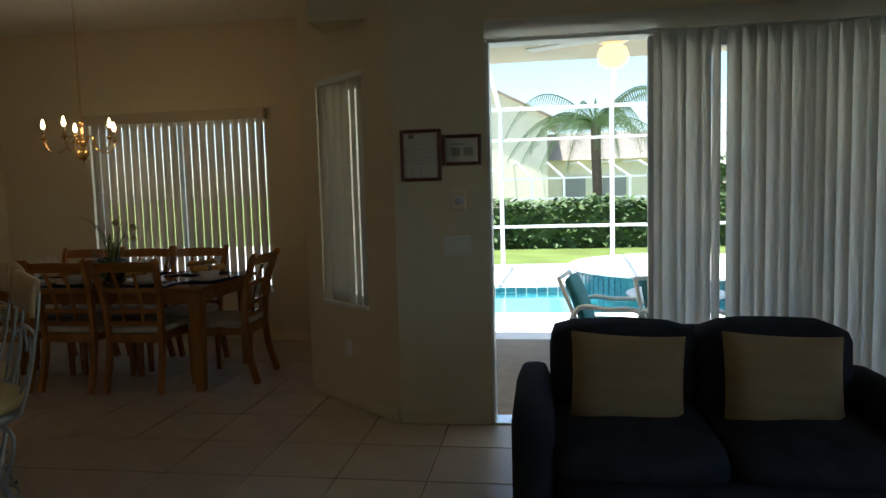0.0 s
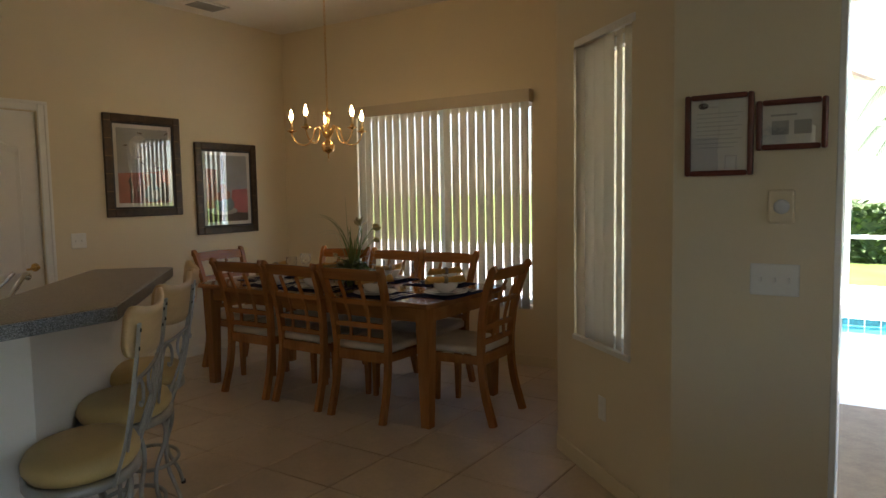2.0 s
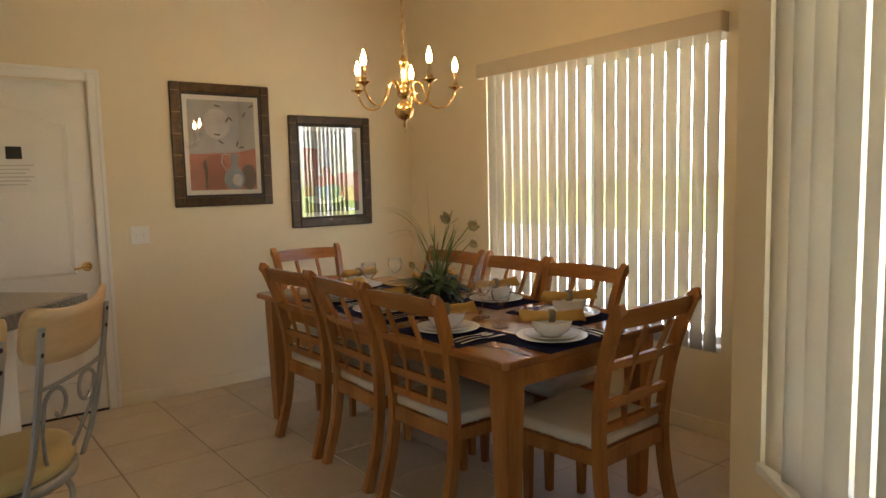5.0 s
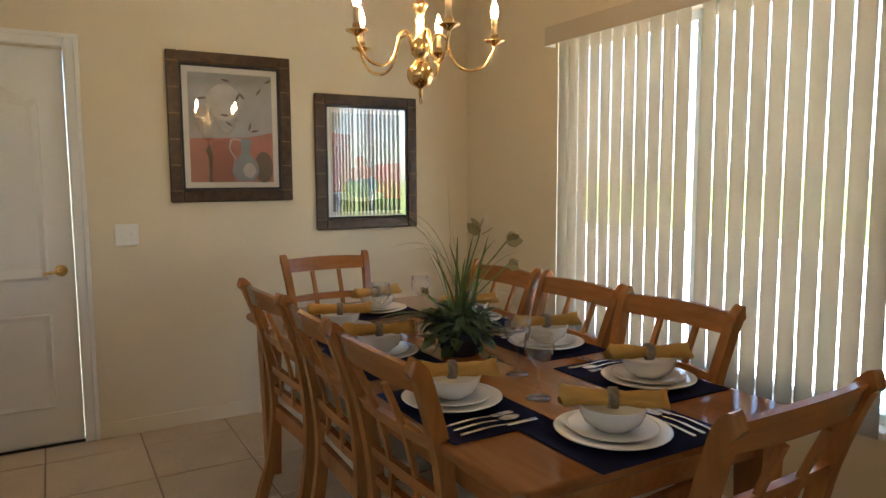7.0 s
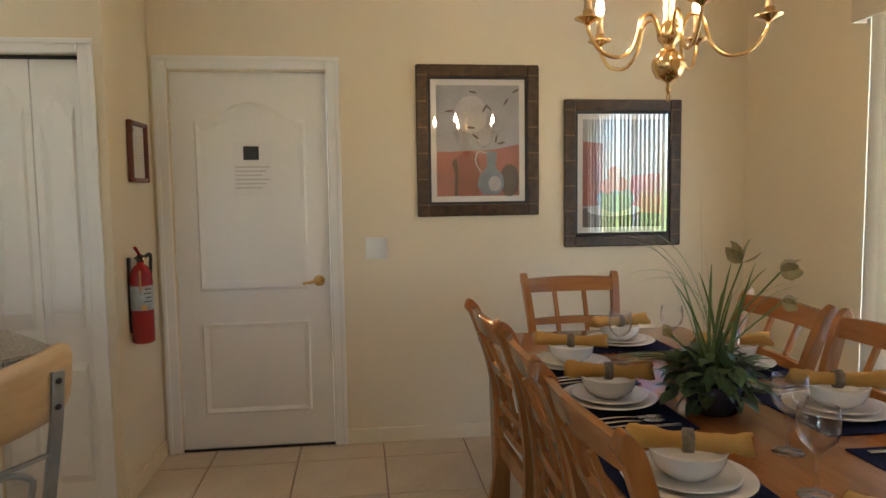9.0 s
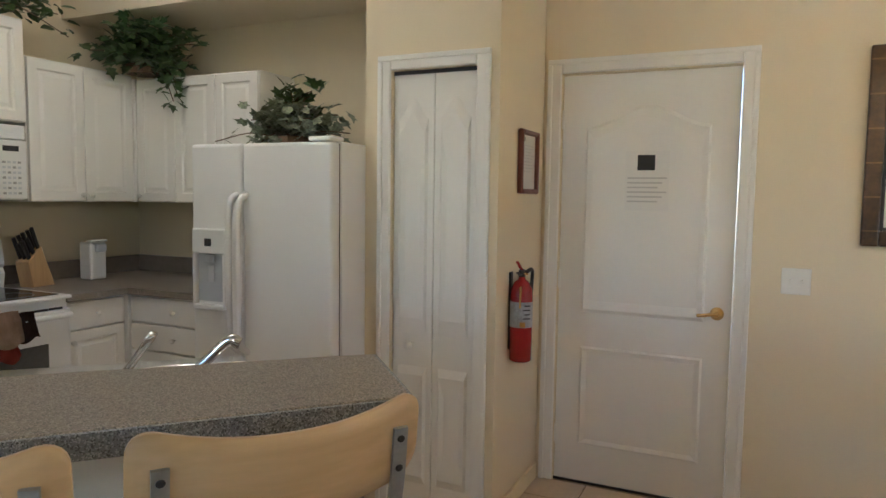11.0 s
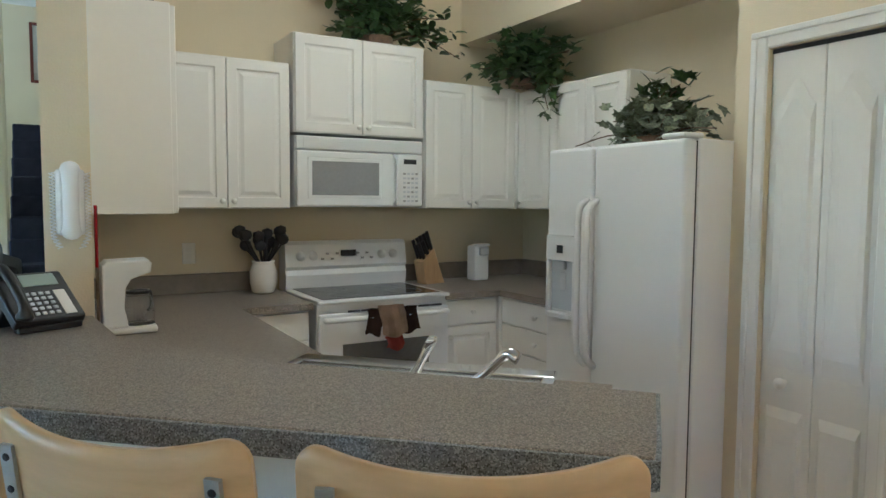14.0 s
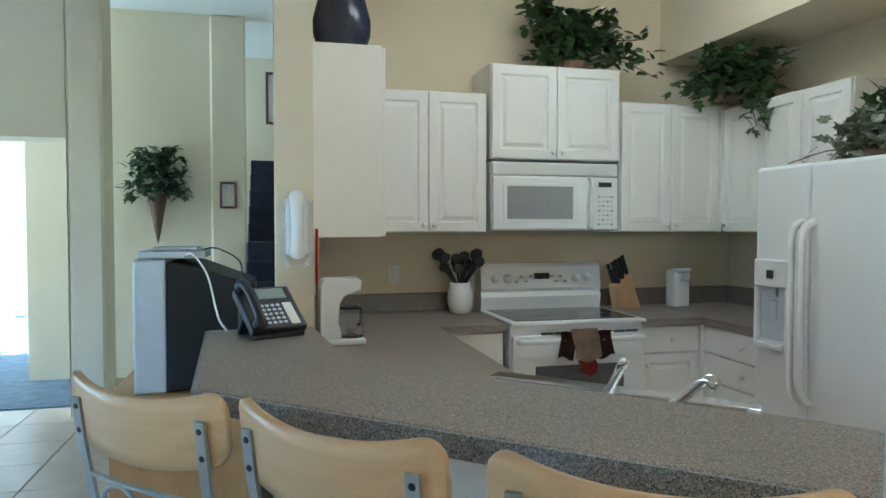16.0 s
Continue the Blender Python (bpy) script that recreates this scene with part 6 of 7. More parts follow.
# ---- bar stools ----
def bar_stool(m):
    """Local: back at -y, the sitter faces +y towards the bar."""
    root = thing("bar_stool", m, "pewter metal bar stool with maple back and gold padded seat", "bar stool", "stools along the bar")
    part("seat", lathe(B(), [(0.165, 0.595), (0.185, 0.60), (0.198, 0.62), (0.198, 0.638), (0.186, 0.657), (0.145, 0.668), (0.0, 0.672)], 32), "yellow", root, "gold vinyl padded round seat", True)
    part("seat_ring", lathe(B(), [(0.18, 0.565), (0.20, 0.567), (0.20, 0.594), (0.18, 0.595)], 32), "pewter", root, "", True)
    part("swivel", lathe(B(), [(0.06, 0.53), (0.10, 0.54), (0.10, 0.564), (0.0, 0.565)], 20), "pewter", root, "", True)
    for k in range(4):
        a = radians(45 + 90 * k)
        c, s = math.cos(a), math.sin(a)
        pr = curve_pts([(0.09, 0.545, 0), (0.165, 0.51, 0), (0.175, 0.43, 0), (0.125, 0.31, 0), (0.13, 0.20, 0), (0.20, 0.09, 0), (0.235, 0.0, 0)], 5)
        part("leg", tube(B(), [(p.x * c, p.x * s, p.y) for p in pr], 0.0105, 8), "pewter", root, "", True)
        part("foot", lathe(B(), [(0.014, 0), (0.014, 0.015), (0.0, 0.016)], 10, (0.235 * c, 0.235 * s, 0)), "black", root)
    part("foot_ring", tube(B(), [(0.15 * math.cos(a), 0.15 * math.sin(a), 0.22) for a in [k * math.pi / 16 for k in range(33)]], 0.009, 8), "pewter", root, "", True)
    for sx in (-1, 1):
        up = curve_pts([(sx * 0.155, -0.155, 0.58), (sx * 0.165, -0.205, 0.72), (sx * 0.173, -0.243, 0.90), (sx * 0.176, -0.258, 0.98), (sx * 0.176, -0.271, 1.07)], 5)
        st = part("upright", tube(B(), up, 0.0165, 4, 0.42, (0, 1, 0), True), "pewter", root)
        for z, y in ((1.05, -0.274), (0.995, -0.266)):
            bo_ = lathe(B(), [(0.0065, 0), (0.0065, 0.003), (0.004, 0.005), (0.0, 0.0052)], 10)
            bmesh.ops.rotate(bo_, cent=(0, 0, 0), matrix=Matrix.Rotation(radians(90), 3, "X"), verts=bo_.verts)
            bmesh.ops.translate(bo_, verts=bo_.verts, vec=(sx * 0.176, y + 0.002, z))
            part("bolt", bo_, "black", st)
        # scrolls under the back panel
        sp_ = []
        for k in range(26):
            u = k / 25
            a = u * 5.2
            r = 0.064 * (1 - 0.68 * u)
            sp_.append((sx * (0.078 + r * math.cos(a + 0.4)), -0.232 - 0.006 * u, 0.822 + r * math.sin(a + 0.4)))
        part("scroll", tube(B(), [(sx * 0.03, -0.16, 0.60), (sx * 0.085, -0.185, 0.67), (sx * 0.132, -0.215, 0.76)] + sp_, 0.0065, 7), "pewter", root, "", True)
    part("cross_bar", tube(B(), curve_pts([(-0.172, -0.24, 0.895), (-0.09, -0.25, 0.893), (0, -0.253, 0.893), (0.09, -0.25, 0.893), (0.172, -0.24, 0.895)], 4), 0.009, 4, 0.6, (0, 0, 1), True), "pewter", root)
    bp = B()
    n, rows_ = 32, 5
    front, back = [], []
    for i in range(n + 1):
        u = math.sin((i / n - 0.5) * math.pi)
        top = 1.10 + 0.036 * abs(u) ** 2.2 - (0.05 * (1 - math.sqrt(max(0.0, 1 - ((abs(u) - 0.82) / 0.18) ** 2))) if abs(u) > 0.82 else 0)
        low = 0.952 + 0.025 * abs(u) ** 2 + (0.05 * (1 - math.sqrt(max(0.0, 1 - ((abs(u) - 0.8) / 0.2) ** 2))) if abs(u) > 0.8 else 0)
        f_, b_ = [], []
        for j in range(rows_ + 1):
            z = low + (top - low) * j / rows_
            y = -0.285 + 0.055 * u * u - 0.16 * (z - 0.98) 
            f_.append(bp.verts.new((u * 0.216, y + 0.018, z)))
            b_.append(bp.verts.new((u * 0.218, y, z)))
        front.append(f_)
        back.append(b_)
    for i in range(n):
        for j in range(rows_):
            bp.faces.new((front[i][j], front[i + 1][j], front[i + 1][j + 1], front[i][j + 1]))
            bp.faces.new((back[i][j + 1], back[i + 1][j + 1], back[i + 1][j], back[i][j]))
        bp.faces.new((front[i][rows_], front[i + 1][rows_], back[i + 1][rows_], back[i][rows_]))
        bp.faces.new((back[i][0], back[i + 1][0], front[i + 1][0], front[i][0]))
    for i in (0, n):
        for j in range(rows_):
            bp.faces.new((front[i][j], front[i][j + 1], back[i][j + 1], back[i][j]))
    part("back_panel", bp, "maple", root, "bent light maple back panel", True)
    return root


# back centres, turned so that +y points to the bar
def stool_pose(bx, by, rz):
    d = Vector((-math.sin(radians(rz)), math.cos(radians(rz))))
    c = Vector((bx, by)) + d * 0.205
    return pose(c.x, c.y, 0, 0, 0, rz)


stool = bar_stool(stool_pose(3.214, -3.655, 136.6))
stool.scale = (1.09, 0.82, 0.972)
copy_thing(stool, stool_pose(2.86, -3.305, 130.5))
copy_thing(stool, stool_pose(2.458, -2.95, 145.5))

# kitchen ceiling light
kl = thing("ceiling_light", pose(1.55, -4.55, CEIL), "long white kitchen ceiling light with lit diffuser", "ceiling light")
part("frame", box(B(), -0.62, 0.62, -0.2, 0.2, -0.03, -0.0005, 0.004), "white", kl)
part("diffuser", box(B(), -0.60, 0.60, -0.18, 0.18, -0.09, -0.0305, 0.02, 2), "lamp_panel", kl, "lit opal diffuser")


# ---- living room ----
ds = thing("door_3", pose(4.98, -2.21, 0), "white aluminium sliding glass door, one leaf open", "door", kind="structure")
for nm, b in (("jamb", (0, 0.022, 0.0, 0.135, 0, 2.24)), ("jamb", (3.483, 3.505, 0.0, 0.135, 0, 2.24)), ("head", (0.022, 3.483, 0.0, 0.135, 2.205, 2.24)), ("sill_track", (0.0, 3.505, 0.0, 0.15, -0.012, 0.012))):
    part(nm, box(B(), *b, 0.003), "white" if nm != "sill_track" else "steel", ds)
for k, (x0, x1, y) in enumerate(((0.90, 1.80, 0.045), (1.76, 2.66, 0.09), (2.62, 3.483, 0.045))):
    lf = B()
    for b in ((x0, x0 + 0.055, 0.013, 2.2), (x1 - 0.055, x1, 0.013, 2.2), (x0 + 0.055, x1 - 0.055, 0.013, 0.09), (x0 + 0.055, x1 - 0.055, 2.13, 2.2)):
        box(lf, b[0], b[1], y, y + 0.035, b[2], b[3], 0.003)
    leaf_o = part("sliding_leaf", lf, "aluminium", ds)
    g = part("pane", box(B(), x0 + 0.05, x1 - 0.05, y + 0.015, y + 0.019, 0.085, 2.135), "glass", leaf_o)
    g.visible_shadow = False

vr = thing("door_blind_valance", pose(4.965, -2.212, 2.205), "cream vinyl valance above the sliding door", "valance")
part("front", box(B(), 0.02, 2.80, -0.11, -0.10, 0.0, 0.10, 0.003), "blind2", vr)
part("end_cap", box(B(), 0.02, 0.027, -0.0995, 0.0, 0.0, 0.10, 0.002), "blind2", vr)
part("end_cap", box(B(), 2.793, 2.80, -0.0995, 0.0, 0.0, 0.10, 0.002), "blind2", vr)
part("head_rail", box(B(), 0.04, 2.78, -0.075, -0.035, 0.03, 0.07, 0.002), "white", vr)
turns_ = [-74, -48, -70, -36, -60, -76, -56, -28, -48, -26, -44, -30, -52, -68, -74, -62, -34, -52, -30, -66, -36, -46, -64, -40, -58, -36]
vertical_blind("vertical_blind", pose(5.885, -2.24, 0.035), 1.60, 2.17, 26, 30, "blind2", "grey-cream vertical blinds drawn half across the sliding door", vane=0.10, rail=False, turns=turns_, gap=(6, 0.03))

# loveseat, front towards -y
sf = thing("loveseat", pose(5.935, -3.30, 0), "dark navy fabric loveseat with two tan cushions", "sofa")


def pad(x0, x1, y0, y1, z0, z1, bev, puff=0.0, seed=0):
    """A soft block with rounded edges and slightly swollen faces."""
    bm = box(B(), x0, x1, y0, y1, z0, z1)
    bmesh.ops.subdivide_edges(bm, edges=bm.edges[:], cuts=5, use_grid_fill=True)
    c = Vector(((x0 + x1) / 2, (y0 + y1) / 2, (z0 + z1) / 2))
    hs = Vector(((x1 - x0) / 2, (y1 - y0) / 2, (z1 - z0) / 2))
    for v in bm.verts:
        u = Vector(((v.co.x - c.x) / hs.x, (v.co.y - c.y) / hs.y, (v.co.z - c.z) / hs.z))
        q = Vector((max(-hs.x + bev, min(hs.x - bev, v.co.x - c.x)), max(-hs.y + bev, min(hs.y - bev, v.co.y - c.y)), max(-hs.z + bev, min(hs.z - bev, v.co.z - c.z))))
        d = (v.co - c) - q
        if d.length > 1e-6:
            v.co = c + q + d.normalized() * bev
        e = (1 - u.x ** 2) * (1 - u.z ** 2) * (1 if abs(u.y) > 0.9 else 0) + (1 - u.x ** 2) * (1 - u.y ** 2) * (1 if abs(u.z) > 0.9 else 0)
        dirn = Vector((0, u.y if abs(u.y) > 0.9 else 0, u.z if abs(u.z) > 0.9 else 0))
        v.co += dirn * puff * e + Vector((0, 1, 1)) * noise.noise(v.co * 6 + Vector((seed, 0, 0))) * puff * 0.3
    return bm


part("base", pad(-0.62, 0.62, -0.42, 0.42, 0.13, 0.34, 0.03), "sofa", sf, "", True)
for x in (-0.615, 0.005):
    part("seat_cushion", pad(x, x + 0.61, -0.46, 0.20, 0.33, 0.46, 0.05, 0.02, 3), "sofa", sf, "", True)
    part("back_cushion", pad(x, x + 0.61, 0.10, 0.36, 0.42, 0.775, 0.06, 0.03, 5 + x), "sofa", sf, "", True)
part("back_frame", pad(-0.62, 0.62, 0.30, 0.47, 0.2, 0.74, 0.06), "sofa", sf, "", True)
for sx in (-1, 1):
    x0, x1 = (-0.775, -0.61) if sx < 0 else (0.61, 0.775)
    part("arm", pad(x0, x1, -0.45, 0.44, 0.13, 0.575, 0.07, 0.012, 8), "sofa", sf, "", True)
    for y in (-0.38, 0.38):
        part("foot", lathe(B(), [(0.018, 0), (0.026, 0.13)], 12, (sx * 0.70, y, 0)), "frame_dark", sf)


def throw_cushion(x, rz, seed):
    bm = B()
    n = 12
    top, bot = [], []
    rs_ = random.Random(seed)
    for i in range(n + 1):
        a_, b_ = [], []
        for j in range(n + 1):
            u, v = i / n * 2 - 1, j / n * 2 - 1
            pinch = 1 - 0.05 * (1 - u * u) * abs(v) - 0.0
            pinch2 = 1 - 0.05 * (1 - v * v) * abs(u)
            th = 0.075 * (max(0, 1 - u ** 4) * max(0, 1 - v ** 4)) ** 0.6 + 0.004 + 0.004 * noise.noise(Vector((u * 3, v * 3, seed)))
            a_.append(bm.verts.new((u * 0.23 * pinch2, -th, v * 0.21 * pinch)))
            b_.append(bm.verts.new((u * 0.23 * pinch2, th, v * 0.21 * pinch)))
        top.append(a_)
        bot.append(b_)
    for i in range(n):
        for j in range(n):
            bm.faces.new((top[i][j], top[i + 1][j], top[i + 1][j + 1], top[i][j + 1]))
            bm.faces.new((bot[i][j + 1], bot[i + 1][j + 1], bot[i + 1][j], bot[i][j]))
    for k in range(n):
        bm.faces.new((top[k][0], bot[k][0], bot[k + 1][0], top[k + 1][0]))
        bm.faces.new((top[k][n], top[k + 1][n], bot[k + 1][n], bot[k][n]))
        bm.faces.new((top[0][k], top[0][k + 1], bot[0][k + 1], bot[0][k]))
        bm.faces.new((top[n][k], bot[n][k], bot[n][k + 1], top[n][k + 1]))
    ob = tagged(part("throw_cushion", bm, "cushion", None, "", True), "tan striped square throw cushion leaning on the loveseat", "cushion", "cushions on the loveseat")
    ob.matrix_basis = pose(x, -3.335, 0.575, -16, rz, 0)


throw_cushion(5.62, 3, 1)
throw_cushion(6.22, 3, 2)

# television on an oak stand, screen towards +x
st = thing("tv_stand", pose(3.27, -5.85, 0), "golden oak television stand", "tv stand")
part("top", box(B(), -0.27, 0.42, -0.42, 0.42, 0.60, 0.635, 0.008, 2), "oak_stand", st)
part("side_panel", box(B(), -0.25, 0.40, 0.385, 0.41, 0.0, 0.60, 0.003), "oak_stand", st)
part("side_panel", box(B(), -0.25, 0.40, -0.41, -0.385, 0.0, 0.60, 0.003), "oak_stand", st)
part("back_panel", box(B(), -0.248, -0.235, -0.384, 0.384, 0.0, 0.60), "oak_stand", st)
part("shelf", box(B(), -0.23, 0.39, -0.384, 0.384, 0.28, 0.30), "oak_stand", st)
part("bottom", box(B(), -0.23, 0.39, -0.384, 0.384, 0.04, 0.06), "oak_stand", st)
tv = thing("television", pose(3.27, -5.85, 0.636), "bulky black tube television with silver front surround", "television")
part("front_surround", box(B(), 0.16, 0.30, -0.40, 0.36, 0.0, 0.62, 0.012, 2), "silver", tv, "silver plastic surround")
part("screen", box(B(), 0.3005, 0.304, -0.34, 0.30, 0.10, 0.57, 0.001), "hob", tv, "dark glass screen")
bk = B()
r0 = [bk.verts.new(p) for p in ((0.16, -0.39, 0.005), (0.16, 0.35, 0.005), (0.16, 0.35, 0.61), (0.16, -0.39, 0.61))]
r1 = [bk.verts.new(p) for p in ((0.05, -0.37, 0.005), (0.05, 0.33, 0.005), (0.05, 0.33, 0.59), (0.05, -0.37, 0.59))]
r2 = [bk.verts.new(p) for p in ((-0.23, -0.25, 0.005), (-0.23, 0.27, 0.005), (-0.23, 0.27, 0.49), (-0.23, -0.25, 0.49))]
for a, b in ((r0, r1), (r1, r2)):
    for i in range(4):
        bk.faces.new((a[i], a[(i + 1) % 4], b[(i + 1) % 4], b[i]))
bk.faces.new(r0)
bk.faces.new(r2[::-1])
bmesh.ops.bevel(bk, geom=bk.edges[:], offset=0.012, segments=2, affect="EDGES", profile=0.5)
part("back_shell", bk, "matt_black", tv)
dv = thing("disc_player", pose(3.36, -5.72, 1.258), "slim grey disc player on top of the television", "disc player")
part("case", box(B(), -0.10, 0.20, -0.14, 0.16, 0.0, 0.035, 0.006, 2), "silver", dv)
part("lid", box(B(), -0.06, 0.14, -0.10, 0.12, 0.036, 0.052, 0.006, 2), "recess", dv)
cb = thing("cable", pose(0, 0, 0), "white cable trailing from the television to the bar", "cable")
part("cord", tube(B(), curve_pts([(3.36, -5.58, 1.27), (3.30, -5.42, 1.28), (3.22, -5.2, 1.20), (3.15, -4.8, 1.08), (3.10, -4.50, 1.067)], 8), 0.0042, 8), "appliance", cb, "", True)
cb2 = thing("cable", pose(0, 0, 0), "thin black cable looped over the television", "cable")
part("cord", tube(B(), curve_pts([(3.30, -5.75, 1.29), (3.22, -5.7, 1.30), (3.10, -5.5, 1.24), (3.08, -5.0, 1.14), (3.06, -4.50, 1.066)], 8), 0.004, 8), "black", cb2, "", True)

# wall cone planter in the hall recess
wc = thing("wall_cone_planter", pose(3.98, -8.9, 1.25), "brown wicker cone planter with dark green foliage on the wall", "planter")
part("cone", lathe(B(), [(0.004, 0.0), (0.03, 0.12), (0.085, 0.44), (0.09, 0.45), (0.075, 0.45), (0.0, 0.40)], 20), "wicker", wc, "", True)
rv_ = random.Random(9)
fb = B()
for k in range(420):
    a, r = rv_.uniform(0, 6.28), rv_.uniform(0.0, 1.0) ** 0.5
    z = rv_.uniform(0, 1)
    leaf(fb, (r * math.cos(a) * 0.30 * (1.15 - 0.5 * z), 0.09 * r * math.sin(a) + 0.03, 0.42 + z * 0.46), rv_.uniform(0, 6.28), rv_.uniform(-0.9, 0.6), rv_.uniform(0.06, 0.115), True)
part("foliage", fb, "leaf", wc, "", True)

# stairs with dark carpet
sr = thing("staircase", pose(2.06, -7.3, 0), "staircase covered in dark carpet", "staircase", kind="structure")
for k in range(12):
    part("step", box(B(), 0, 1.13, -0.27 * (k + 1), -0.27 * k, 0.0 if k < 1 else 0.18 * k - 0.05, 0.18 * (k + 1), 0.012), "dcarpet", sr)

# hall door ajar and bright room beyond
hd = thing("door_4", pose(5.55, -10.44, 0.012, 0, 0, 128), "white panelled hall door standing open", "door", kind="structure")
hl = box(B(), 0, 0.76, -0.018, 0.018, 0.0, 2.0, 0.003)
arch_panel(hl, 0.11, 0.65, 0.87, 1.86, -0.018, -0.027, 0.09)
arch_panel(hl, 0.11, 0.65, 0.20, 0.70, -0.018, -0.027, 0.0)
hlo = part("door_leaf", hl, "white", hd)
part("door_knob", lathe(B(), [(0.012, -0.06), (0.026, -0.05), (0.012, -0.03), (0.012, 0.03), (0.026, 0.05), (0.0, 0.06)], 14, (0.70, 0, 0.93)), "brass", hlo)
bd = plain_box("bedroom_backdrop", (4.2, 7.4, -14.2, -14.15, 0.0, 2.9), "wall", "plain cream wall of the room beyond the hall", "wall")
plain_box("bedroom_floor", (4.2, 7.4, -14.2, -10.74, -0.1, 0.0), "carpet", "grey-blue carpet of the room beyond", "carpet")

picture("stair_picture", pose(3.02, -10.6, 2.62, 0, 0, 180), 0.42, 0.62, 0.03, 0.03, "frame_red", "brown framed picture high on the stairwell wall", None)

# ceiling air vent
av = thing("ceiling_vent", pose(0.30, -1.12, CEIL, 0, 0, 90), "white slatted ceiling air vent", "vent")
part("frame", box(B(), -0.17, 0.17, -0.10, 0.10, -0.012, -0.0005, 0.003), "white", av)
for k in range(7):
    part("slat", box(B(), -0.14, 0.14, -0.082 + k * 0.025, -0.068 + k * 0.025, -0.018, -0.0125), "grey_ink", av)

rbx = thing("red_handled_brush", pose(2.795, -4.66, 1.02), "thin red-handled brush hung on the kitchen wall", "brush")
part("handle", tube(B(), [(0, 0, 0.18), (0, 0, 0.38)], 0.009, 8, 0.6), "red", rbx)
part("rod", tube(B(), [(0, 0, -0.05), (0, 0, 0.18)], 0.005, 8), "bark", rbx)

# ---- outside ----
GZ = -0.03
tagged(part("ground", prism(B(), [(-300, -2.0), (-300, 500), (300, 500), (300, -2.0)], -0.9, -0.12), "lawn"), "sunny green lawn reaching to the horizon", "lawn", kind="structure")
bpy.data.objects["ground"].location = (0, 6.3, 0)
deck = thing("pool_deck", pose(0, 0, 0), "pale concrete pool deck around the pool", "patio", kind="structure")
for b in ((3.9, 14.0, -2.07, 1.6), (-4.0, 3.9, 0.14, 1.6), (-4.0, 1.5, 1.6, 3.85), (9.5, 14.0, 1.6, 3.85), (-4.0, 14.0, 3.85, 6.2), (-16.0, -4.0, 0.14, 12.0), (-4.0, 1.2, 6.2, 12.0)):
    part("slab", box(B(), b[0], b[1], b[2], b[3], -0.2, GZ), "deck", deck)
pool = thing("swimming_pool", pose(0, 0, 0), "turquoise swimming pool with teal waterline tiles", "swimming pool", kind="structure")
for b in ((1.5, 9.5, 1.6, 3.85, -1.35, -1.3), (1.5, 1.55, 1.6, 3.85, -1.3, -0.21), (9.45, 9.5, 1.6, 3.85, -1.3, -0.21), (1.55, 9.45, 1.6, 1.65, -1.3, -0.21), (1.55, 9.45, 3.80, 3.85, -1.3, -0.21)):
    part("basin_wall", box(B(), *b), "poolwall", pool)
for k in range(52):
    part("waterline_tile", box(B(), 1.56 + k * 0.152, 1.70 + k * 0.152, 3.785, 3.80, -0.2, -0.05, 0.003), "pooltile", pool)
part("water", box(B(), 1.552, 9.448, 1.652, 3.784, -0.16, -0.13), "water", pool, "clear turquoise water").visible_shadow = False
spa = thing("raised_spa", pose(7.35, 4.2, GZ), "round raised spa with teal tiled wall", "spa")
part("wall", lathe(B(), [(1.62, -0.5), (1.62, 0.20), (1.65, 0.205), (1.65, 0.22), (1.40, 0.22), (1.40, 0.02), (0.0, 0.01)], 56), "pooltile", spa)
part("coping", lathe(B(), [(1.40, 0.221), (1.68, 0.221), (1.69, 0.235), (1.68, 0.25), (1.40, 0.25)], 56), "deck", spa)
part("water", lathe(B(), [(1.39, 0.12), (1.39, 0.19), (0.0, 0.191)], 56), "water", spa, "clear turquoise water").visible_shadow = False
for k in range(48):
    a = -2.9 + k * 0.06
    tb = box(B(), 1.622, 1.632, -0.043, 0.043, -0.12, 0.19, 0.003)
    bmesh.ops.rotate(tb, cent=(0, 0, 0), matrix=Matrix.Rotation(a, 3, "Z"), verts=tb.verts)
    part("tile", tb, "pooltile", spa)
plain_box("lanai_roof", (3.9, 10.5, -2.07, -0.36, 2.42, 2.55), "wall", "cream ceiling of the covered patio", "roof")
# unseen overhang, added to shade the dining blinds from the sun
plain_box("dining_eave", (-1.5, 3.9, 0.14, 0.6, 2.62, 2.75), "wall", "unseen cream eave added to keep sun off the dining window", "roof")
fan = thing("patio_ceiling_fan", pose(5.755, -1.55, 2.42), "white patio ceiling fan with lit globe", "ceiling fan")
part("rod", tube(B(), [(0, 0, 0), (0, 0, -0.04)], 0.02, 8), "white", fan)
part("motor", lathe(B(), [(0.05, -0.13), (0.10, -0.115), (0.105, -0.06), (0.07, -0.035), (0.0, -0.03)], 24), "white", fan, "", True)
for k in range(5):
    bl = box(B(), 0.12, 0.60, -0.06, 0.06, -0.092, -0.084, 0.003)
    bmesh.ops.rotate(bl, cent=(0, 0, 0), matrix=Matrix.Rotation(radians(72 * k + 10), 3, "Z"), verts=bl.verts)
    part("fan_blade", bl, "white", fan)
part("globe", lathe(B(), [(0.04, -0.132), (0.085, -0.155), (0.10, -0.20), (0.092, -0.245), (0.055, -0.275), (0.0, -0.285)], 24), "globe", fan, "lit opal globe", True)

# screen enclosure: posts, rails and roof beams
enc = thing("screen_enclosure", pose(0, 0, 0), "white aluminium screen enclosure frame around the pool", "enclosure")
EY = 5.9
